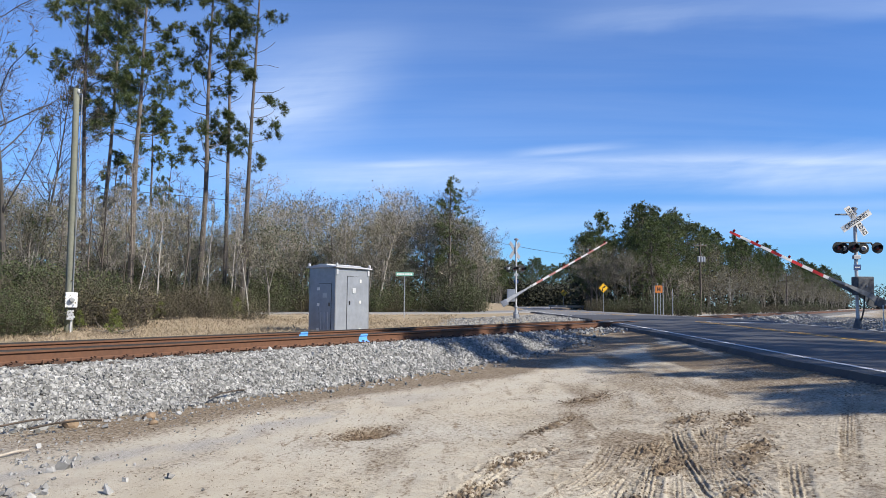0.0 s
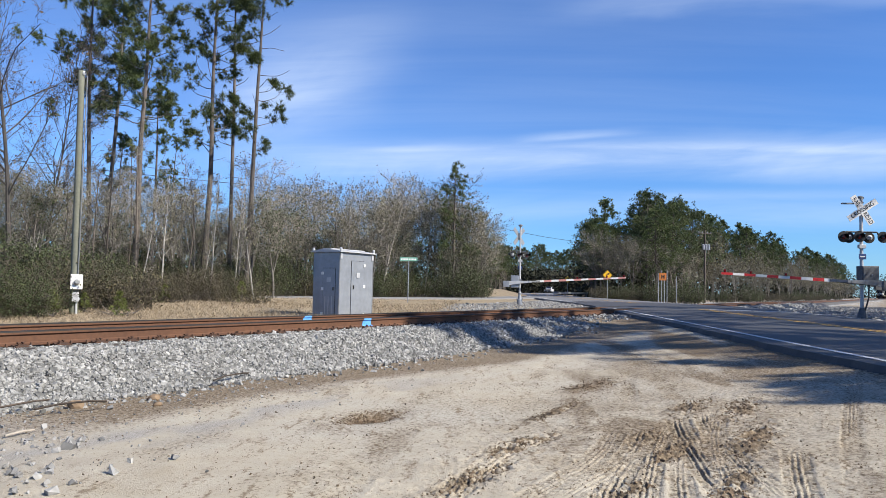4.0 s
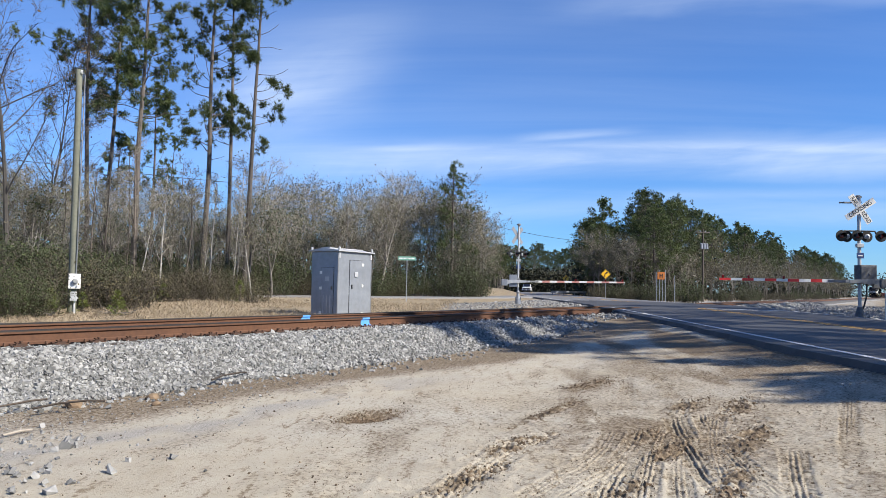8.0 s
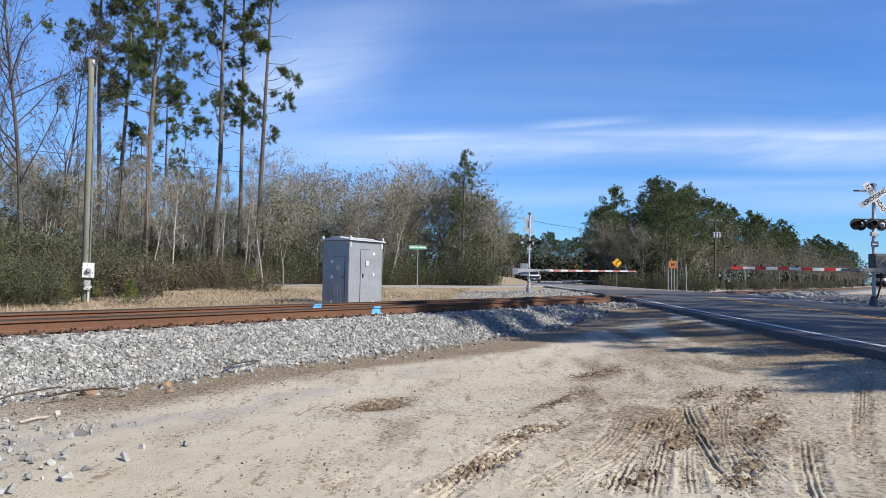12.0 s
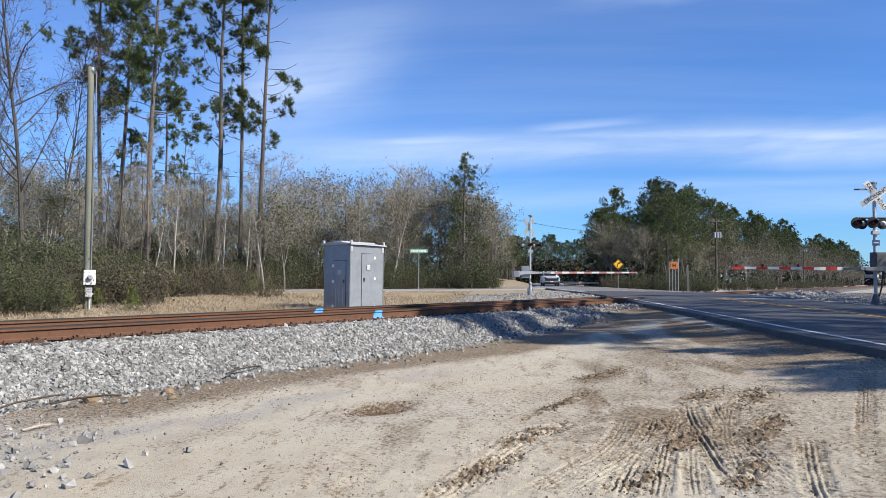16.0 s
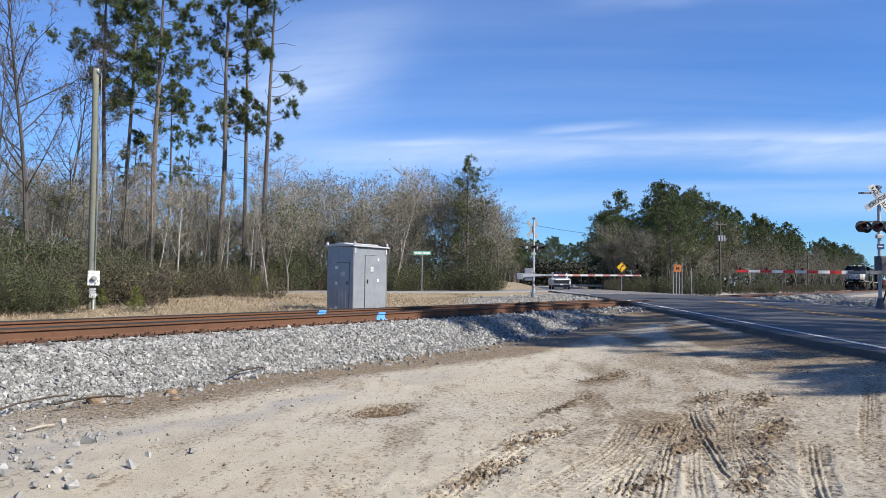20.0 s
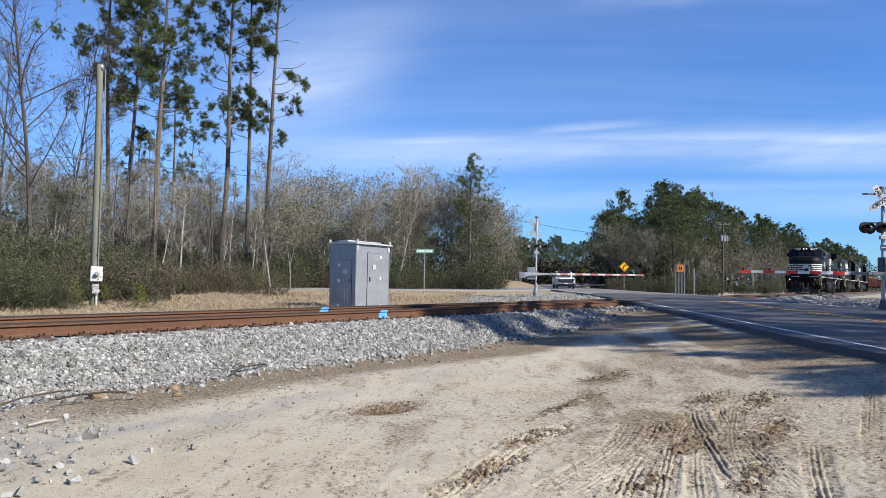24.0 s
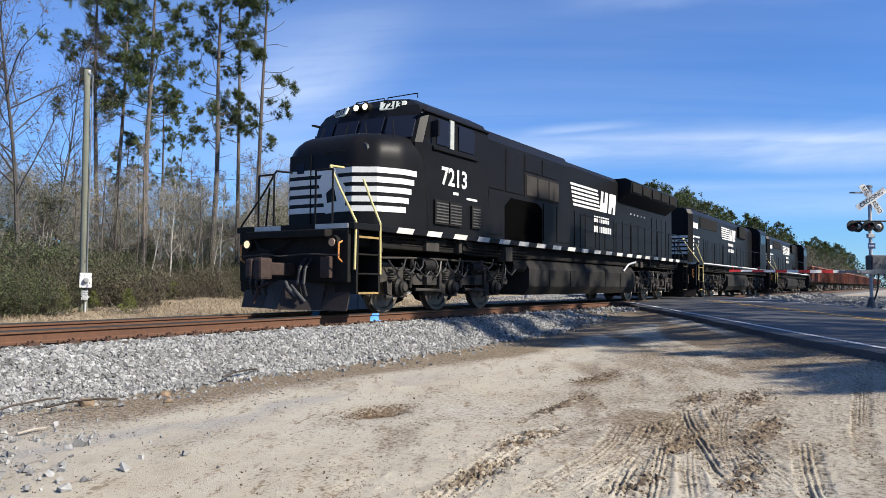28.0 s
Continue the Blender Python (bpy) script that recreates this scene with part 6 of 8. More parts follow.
def build_far_wood():
    """The depth of the woods behind the nearer trees: countless small leaves and twigs, as one mass."""
    rs = np.random.RandomState(21)
    spots = []
    for b0, b1, d0, d1, count, top in ((43, 73, 72, 92, 15000, 7.5), (30, 45, 90, 112, 6500, 8.0), (19, 32, 225, 262, 26000, 8.5), (12.5, 22.5, 112, 128, 5000, 9.0)):
        b, d = np.radians(rs.uniform(b0, b1, count)), rs.uniform(d0, d1, count)
        spots.append((d * np.cos(b), d * np.sin(b), np.full(count, top)))
    x = 100 + 520 * rs.uniform(0, 1, 12000) ** 1.6
    spots.append((x, 25 + 0.01 * x + rs.uniform(0, 16, len(x)), np.full(len(x), 8.5)))
    x = 160 + 500 * rs.uniform(0, 1, 4000)
    spots.append((x, -12 - 0.015 * x - rs.uniform(0, 14, len(x)), np.full(len(x), 8.0)))
    x = rs.uniform(765, 810, 6000)
    spots.append((x, rs.uniform(-60, 110, len(x)), np.full(len(x), 24.0)))
    x, y, top = (np.concatenate(v) for v in zip(*spots))
    clear = np.full(len(x), True)
    for st in range(90, 140, 3):
        cx, cy = road_xy(st, 0.0)
        clear &= np.hypot(x - cx, y - cy) > 6.0
    x, y, top = x[clear], y[clear], top[clear]
    n = len(x)
    z = land(x, y) + top * (0.55 + 0.6 * rough(x, y, 7.0, 3, 88)) * rs.uniform(0, 1, n) ** 1.15
    size = rs.uniform(0.22, 0.5, n) * np.sqrt(np.hypot(x, y) / 100)
    a, b = rs.normal(size=(n, 3)), rs.normal(size=(n, 3))
    a /= np.linalg.norm(a, axis=1, keepdims=True)
    b -= a * np.sum(a * b, 1, keepdims=True)
    b /= np.linalg.norm(b, axis=1, keepdims=True)
    a, b = a * size[:, None], b * size[:, None] * 0.45
    c = np.stack([x, y, z], -1)
    v = np.stack([c - a, c + b, c + a, c - b], 1).reshape(-1, 3)
    me = bpy.data.meshes.new("far_wood")
    me.vertices.add(4 * n)
    me.vertices.foreach_set("co", v.ravel())
    me.loops.add(4 * n)
    me.loops.foreach_set("vertex_index", np.arange(4 * n))
    me.polygons.add(n)
    me.polygons.foreach_set("loop_start", np.arange(0, 4 * n, 4))
    me.update(calc_edges=True)
    solid("far_wood", me, SHADE_LEAF, "tangle of branches and leaves deep in the wood, coloured dark as its shade", "wood", kind="stuff")


build_far_wood()


def build_grass():
    """Dry grass between the track and the wood, as one mass of blades."""
    rs = np.random.RandomState(9)
    n = 90000
    b, d = np.radians(rs.uniform(27, 68, n)), 15 + 45 * rs.uniform(0, 1, n) ** 1.3
    x, y = d * np.cos(b), d * np.sin(b)
    s, o = along(x, y)
    side = np.abs((x - 35) * 0.42 + (y - 38) * 0.91)
    keep = (y > TRACK_Y + 4) & (o > ROAD_OFF + ROAD_HALF + 6.5) & (side > 3.2) & (rough(x, y, 3.0, 3, 61) > 0.36)
    x, y = x[keep], y[keep]
    z = land(x, y)
    n = len(x)
    h = rs.uniform(0.05, 0.20, n) * (0.45 + 1.1 * rough(x, y, 4.0, 3, 62))
    a = rs.uniform(0, 2 * np.pi, n)
    w = rs.uniform(0.006, 0.016, n)
    lean = rs.normal(0, 0.16, (n, 2))
    base = np.stack([x, y, z - 0.02], -1)
    off = np.stack([np.cos(a) * w, np.sin(a) * w, np.zeros(n)], -1)
    tip = base + np.stack([lean[:, 0], lean[:, 1], h], -1)
    v = np.stack([base - off, base + off, tip], 1).reshape(-1, 3)
    me = bpy.data.meshes.new("dry_grass")
    me.vertices.add(3 * n)
    me.vertices.foreach_set("co", v.ravel())
    me.loops.add(3 * n)
    me.loops.foreach_set("vertex_index", np.arange(3 * n))
    me.polygons.add(n)
    me.polygons.foreach_set("loop_start", np.arange(0, 3 * n, 3))
    me.update(calc_edges=True)
    solid("dry_grass", me, STRAW, "straw-coloured winter grass before the wood", "grass", kind="stuff")


build_grass()

# ---- the train ----
LOCO = surface("loco_black", (0.005, 0.0054, 0.0066), (0.0105, 0.0105, 0.0115), 0.42, grain=3, coarse=0.7, bump=0.03, spread=0.8, spec=0.10)
LOCO_FLAT = surface("loco_dusty", (0.014, 0.013, 0.012), (0.007, 0.007, 0.0065), 0.8, grain=6, coarse=0.9, bump=0.1, spec=0.15)
# near-black colour that stands for the shade inside an opening
VOID = surface("recess_shade", (0.002, 0.002, 0.002), (0.003, 0.003, 0.003), 0.95, bump=0, spec=0.0)
# slat grey lightened to stand for sun falling on the louvres
SLAT = surface("sunlit_slats", (0.075, 0.075, 0.075), (0.04, 0.04, 0.04), 0.6, grain=9, coarse=2, bump=0.02)
INTAKE = surface("intake_mesh", (0.030, 0.025, 0.020), (0.014, 0.012, 0.010), 0.8, grain=30, coarse=2, bump=0.1)
PLOW = surface("plow_steel", (0.040, 0.026, 0.019), (0.012, 0.009, 0.008), 0.65, grain=5, coarse=1.5, bump=0.08, spread=0.8)
COUPLER_RUST = surface("coupler_rust", (0.050, 0.028, 0.022), (0.018, 0.013, 0.011), 0.8, grain=12, coarse=3, bump=0.2)
GRAB_ORANGE = surface("grab_orange", (0.55, 0.22, 0.05), (0.40, 0.17, 0.05), 0.6, bump=0.02)
TRUCK = surface("truck_dust", (0.047, 0.040, 0.034), (0.012, 0.011, 0.010), 0.85, grain=9, coarse=1.6, bump=0.2)
TANK = surface("tank_dust", (0.032, 0.030, 0.028), (0.006, 0.006, 0.006), 0.75, grain=2.5, coarse=0.6, bump=0.05, spread=0.7, spec=0.1)
STRIPE = surface("stripe_white", (0.6512, 0.6512, 0.6336), (0.528, 0.528, 0.5016), 0.5, grain=8, coarse=1.2, bump=0.0, spread=0.8)
RAIL_YELLOW = surface("handrail_yellow", (0.528, 0.4576, 0.1936), (0.4048, 0.352, 0.1584), 0.5, grain=9, coarse=2, bump=0.02)
TREAD = surface("wheel_steel", (0.20, 0.17, 0.14), (0.10, 0.085, 0.07), 0.5, 0.6, grain=8, coarse=2, bump=0.05)
CAB_GLASS = dark_glass("cab_glass", (0.012, 0.016, 0.03))
HEADLIGHT = glow("headlight_glow", (0.95, 0.78, 0.55), 0.9)
DIM_LIGHT = glow("ditch_light_glow", (0.90, 0.68, 0.40), 0.6)
FAINT_LIGHT = glow("faint_lamp_glow", (0.32, 0.20, 0.12), 0.06)
NUMBER_WHITE = glow("lit_number_board", (0.48, 0.52, 0.46), 0.03)
BRICK_RED = surface("wagon_red", (0.21, 0.075, 0.05), (0.12, 0.05, 0.036), 0.8, grain=4, coarse=0.7, bump=0.1, spread=0.8, per_piece=0.25, stain=((0.20, 0.13, 0.10), 0.9, 0.52))
BROWN_RED = surface("wagon_brown", (0.13, 0.055, 0.042), (0.085, 0.042, 0.032), 0.85, grain=4, coarse=0.7, bump=0.1, spread=0.8, per_piece=0.25, stain=((0.17, 0.11, 0.085), 0.9, 0.55))
ORANGE_RUST = surface("wagon_orange", (0.26, 0.10, 0.055), (0.15, 0.06, 0.038), 0.85, grain=4, coarse=0.7, bump=0.1, spread=0.8, per_piece=0.25, stain=((0.12, 0.07, 0.05), 0.9, 0.52))
GREASE = surface("greasy_iron", (0.018, 0.016, 0.014), (0.006, 0.006, 0.006), 0.6, grain=10, coarse=2, bump=0.15, spec=0.2)
TREAD_PAINT = surface("tread_paint", (0.34, 0.22, 0.07), (0.18, 0.12, 0.05), 0.7, grain=8, coarse=2, bump=0.05)
SILL_WHITE = surface("dusty_white", (0.55, 0.54, 0.51), (0.34, 0.33, 0.30), 0.6, grain=9, coarse=2.5, bump=0.0, spread=0.6)
WHEEL_R = 0.53


def wheel_mesh():
    bm = bmesh.new()
    for s in (-1, 1):
        y = s * 0.72
        prof = [(0.09, y - 0.08 * s), (0.16, y - 0.08 * s), (0.40, y - 0.03 * s), (0.45, y - 0.07 * s), (0.555, y - 0.07 * s), (0.535, y - 0.035 * s), (WHEEL_R, y + 0.07 * s), (0.45, y + 0.07 * s), (0.42, y + 0.035 * s), (0.17, y + 0.02 * s), (0.14, y + 0.09 * s), (0.09, y + 0.09 * s)]
        lathe(bm, prof if s > 0 else prof, (0, 0, 0), "y", 28)
        for k in range(6):
            a = k * math.pi / 3
            lathe(bm, [(0.035, y + 0.0), (0.03, y + 0.05 * s)], (0.29 * math.cos(a), 0, 0.29 * math.sin(a)), "y", 8)
    rod(bm, (0, -0.9, 0), (0, 0.9, 0), 0.085, n=12)
    bmesh.ops.recalc_face_normals(bm, faces=bm.faces)
    me = bpy.data.meshes.new("wheelset")
    bm.to_mesh(me), bm.free()
    me.materials.append(TREAD)
    return me


WHEELSET = wheel_mesh()


def sideframe_mesh(axles, y, s):
    """One cast side of a three-axle truck: a low beam with pedestal jaws over each axle."""
    a, b, c = axles
    top = [(a - 0.80, 0.70), (a - 0.62, 0.88), (a - 0.30, 0.94), (a + 0.35, 0.94), (a + 0.60, 0.84), (b - 0.55, 0.80), (b - 0.30, 0.94), (b + 0.30, 0.94), (b + 0.55, 0.80), (c - 0.60, 0.84), (c - 0.35, 0.94), (c + 0.30, 0.94), (c + 0.62, 0.88), (c + 0.80, 0.70)]
    low = [(c + 0.74, 0.60), (c + 0.34, 0.66), (c - 0.34, 0.66), (c - 0.6, 0.58), (b + 0.5, 0.58), (b + 0.34, 0.66), (b - 0.34, 0.66), (b - 0.5, 0.58), (a + 0.6, 0.58), (a + 0.34, 0.66), (a - 0.34, 0.66), (a - 0.74, 0.60)]
    bm = prism(bmesh.new(), top + low, "y", y - 0.05, y + 0.05)
    for x in axles:
        for k in (-1, 1):
            prism(bm, [(x + k * 0.20, 0.36), (x + k * 0.34, 0.40), (x + k * 0.38, 0.68), (x + k * 0.20, 0.68)][::k], "y", y - 0.05, y + 0.05)
        box(bm, x - 0.36, x + 0.36, y - 0.03, y + 0.03, 0.32, 0.37)
    return bm


def truck_gear(unit, axles, y, s):
    """Boxes, springs, brake cylinders, hangers, shoes and hoses on one side of a truck."""
    rnd = random.Random(int(axles[0] * 10) + (s > 0))
    for x in axles:
        jb = part("journal_box", lathe(bmesh.new(), [(0.19, -0.06 * s), (0.19, 0.06 * s), (0.14, 0.10 * s), (0.13, 0.15 * s), (0.07, 0.17 * s)], (x, y + s * 0.06, 0.53), "y", 16), GREASE, unit)
        part("journal_cap", lathe(bmesh.new(), [(0.09, 0.0), (0.08, 0.02 * s)], (x, y + s * 0.23, 0.53), "y", 12), TRUCK, jb)
        for k in (-0.27, 0.27):
            bm = bmesh.new()
            for j in range(5):
                lathe(bm, [(0.07, -0.018), (0.088, 0.0), (0.07, 0.018)], (x + k, y + s * 0.07, 0.69 + j * 0.05), "z", 10)
            part("coil_spring", bm, TRUCK, unit)
        part("damper", rod(bmesh.new(), (x + 0.40, y + s * 0.12, 1.12), (x + 0.33, y + s * 0.12, 0.52), 0.045, n=8), GREASE, unit)
        for k in (-0.60, 0.60):
            bm = prism(bmesh.new(), [(x + k * 0.93, 0.34), (x + k * 1.02, 0.36), (x + k * 1.05, 0.74), (x + k * 0.95, 0.74)][:: 1 if k > 0 else -1], "y", y - s * 0.34 - 0.05, y - s * 0.34 + 0.05)
            shoe = part("brake_shoe", bm, TRUCK, unit)
            part("brake_hanger", rod(bmesh.new(), (x + k * 1.04, y - s * 0.2, 1.0), (x + k * 1.04, y - s * 0.25, 0.5), 0.028, n=6), GREASE, shoe)
    for x in ((axles[0] + axles[1]) / 2, (axles[1] + axles[2]) / 2):
        cyl = part("brake_cylinder", rod(bmesh.new(), (x - 0.24, y + s * 0.10, 1.0), (x + 0.16, y + s * 0.10, 1.0), 0.13, n=14), GREASE, unit)
        part("cylinder_head", rod(bmesh.new(), (x + 0.16, y + s * 0.10, 1.0), (x + 0.21, y + s * 0.10, 1.0), 0.15, n=14), TRUCK, cyl)
        part("push_rod", rod(bmesh.new(), (x + 0.21, y + s * 0.10, 1.0), (x + 0.5, y + s * 0.10, 0.98), 0.03, n=6), SLAT, cyl)
        part("brake_lever", prism(bmesh.new(), [(x + 0.46, 0.42), (x + 0.54, 0.42), (x + 0.56, 1.08), (x + 0.46, 1.08)], "y", *sorted((y + s * 0.08, y + s * 0.12))), TRUCK, unit)
        part("slack_adjuster", rod(bmesh.new(), (x - 0.45, y + s * 0.09, 0.48), (x + 0.48, y + s * 0.09, 0.46), 0.035, n=8), TRUCK, unit)
        part("lubricator", box(bmesh.new(), x - 0.12, x + 0.08, *sorted((y + s * 0.04, y + s * 0.18)), 0.60, 0.78, 0.02), TRUCK, unit)
    # hoses and pipes looping over the frame
    x = axles[0] - 0.5
    while x < axles[2] + 0.4:
        w = rnd.uniform(0.35, 0.8)
        d = rnd.uniform(0.12, 0.35)
        o = y + s * rnd.uniform(0.06, 0.2)
        z = rnd.uniform(1.0, 1.25)
        part("truck_hose", pipe(bmesh.new(), [(x, o, z), (x + w * 0.2, o + s * 0.03, z - d * 0.7), (x + w * 0.5, o + s * 0.04, z - d), (x + w * 0.8, o + s * 0.03, z - d * 0.6), (x + w, o, z + 0.05)], rnd.uniform(0.014, 0.024), 6), BLACK, unit)
        x += w * 0.7
    part("truck_pipe", pipe(bmesh.new(), [(axles[0] - 0.6, y + s * 0.03, 1.12), (axles[0] + 0.5, y + s * 0.05, 1.15), (axles[2] - 0.5, y + s * 0.05, 1.15), (axles[2] + 0.5, y + s * 0.03, 1.10)], 0.025, 6), TRUCK, unit)


def under_gear(unit, x0, x1, seed):
    """Valves, boxes, brackets and piping hung under the deck."""
    rnd = random.Random(seed)
    for s in (-1, 1):
        x = x0
        while x < x1:
            w, h = rnd.uniform(0.14, 0.42), rnd.uniform(0.12, 0.34)
            y = s * rnd.uniform(1.12, 1.36)
            kind = rnd.random()
            if kind < 0.45:
                part("valve_box", box(bmesh.new(), x, x + w, *sorted((y - s * 0.12, y + s * 0.1)), 1.60 - h, 1.60, 0.015), rnd.choice((TRUCK, GREASE, GREASE)), unit)
            elif kind < 0.75:
                part("air_filter", lathe(bmesh.new(), [(0.03, 0.0), (0.07, -0.03), (0.08, -h), (0.05, -h - 0.05)], (x + 0.1, y, 1.60), "z", 10), GREASE, unit)
            else:
                part("hanger_bracket", prism(bmesh.new(), [(x, 1.60), (x + 0.10, 1.60), (x + 0.16, 1.60 - h * 1.3), (x + 0.08, 1.60 - h * 1.3)], "y", y - 0.02, y + 0.02), TRUCK, unit)
            x += w + rnd.uniform(0.05, 0.4)
        for k in range(3):
            z, y = 1.54 - k * 0.07, s * (1.40 - 0.05 * k)
            part("air_pipe", pipe(bmesh.new(), [(x0 + 0.4 * k, y, z), ((x0 + x1) / 2, y, z), ((x0 + x1) / 2 + 0.15, y, z - 0.1), (x1 + 0.2 * k, y, z - 0.1)], 0.02, 6), GREASE, unit)


def bogie(unit, axles, wheels, y=1.10):
    for s in (-1, 1):
        part("truck_sideframe", sideframe_mesh(axles, s * y, s), TRUCK, unit, "dusty cast truck frame with pedestal jaws")
        truck_gear(unit, axles, s * y, s)
    part("truck_bolster", box(bmesh.new(), axles[1] - 0.5, axles[1] + 0.5, -0.9, 0.9, 0.62, 1.25, 0.05), LOCO_FLAT, unit)
    for s in (-1, 1):
        for x in ((axles[0] + axles[1]) / 2, (axles[1] + axles[2]) / 2):
            part("traction_motor", lathe(bmesh.new(), [(0.3, -0.45), (0.38, -0.4), (0.38, 0.4), (0.3, 0.45)], (x, 0, 0.55), "y", 12), LOCO_FLAT, unit)
        break
    for x in axles:
        w = part_of("wheelset", WHEELSET, None, unit, "steel wheels on an axle")
        w.matrix_basis = pose(x, 0, WHEEL_R)
        wheels.append((w, x))


def handrail(unit, x0, x1, y, z0, count, material=None):
    """Walkway rail on stanchions."""
    for i in range(count):
        x = x0 + (x1 - x0) * i / (count - 1)
        part("stanchion", rod(bmesh.new(), (x, y, z0), (x, y, z0 + 1.05), 0.017, n=6), material or LOCO, unit)
    part("handrail", pipe(bmesh.new(), [(x0, y, z0 + 1.05), (x1, y, z0 + 1.05)], 0.018, 6), material or LOCO, unit)


def hood_door(unit, x, w, y, z0, z1):
    s = -1 if y < 0 else 1
    d = part("hood_door", box(bmesh.new(), x, x + w, min(y, y + 0.02 * s), max(y, y + 0.02 * s), z0, z1, 0.008), LOCO, unit)
    return d


def skew_bars(unit, x0, x1, z0, z1, y, count, lean, name="stripe"):
    """Slanted white bars painted on a side."""
    s = -1 if y < 0 else 1
    pitch = (z1 - z0) / (count - 0.42)
    for i in range(count):
        a = z0 + i * pitch
        b = a + pitch * 0.58
        la, lb = lean * (a - z0) / (z1 - z0), lean * (b - z0) / (z1 - z0)
        bm = prism(bmesh.new(), [(x0 + la, a), (x1 + la, a), (x1 + lb, b), (x0 + lb, b)], "y", y, y + 0.004 * s)
        part(name, bm, STRIPE, unit)


def side_mark(unit, x, z0, z1, y):
    """The maker's device as plain shapes: long bars running into two blocks, and two rows of bars below."""
    h = z1 - z0
    s = -1 if y < 0 else 1
    skew_bars(unit, x, x + h * 3.3, z0, z1, y, 6, -0.35 * h)
    for k in range(2):
        x0 = x + h * (3.25 + 1.15 * k)
        bm = prism(bmesh.new(), [(x0, z0), (x0 + h * 0.95, z0), (x0 + h * 1.15, z1), (x0 + h * 0.2, z1)], "y", y, y + 0.004 * s)
        device = part("device_block", bm, STRIPE, unit)
        bm = prism(bmesh.new(), [(x0 + h * 0.40, z0 + h * (0.0 if k else 0.45)), (x0 + h * 0.52, z0 + h * (0.35 if k else 1.0)), (x0 + h * 0.72, z0 + h * (0.35 if k else 1.0)), (x0 + h * 0.62, z0 + h * (0.0 if k else 0.45))], "y", y + 0.004 * s, y + 0.007 * s)
        part("device_gap", bm, LOCO, device)
    for row in range(2):
        z = z0 - h * (0.55 + 0.48 * row)
        for k in range(7 if row == 0 else 8):
            x0 = x + h * (2.5 + 0.30 * k)
            part("letter_bar", prism(bmesh.new(), [(x0, z), (x0 + h * 0.2, z), (x0 + h * 0.2, z + h * 0.30), (x0, z + h * 0.30)], "y", y, y + 0.004 * s), STRIPE, unit)


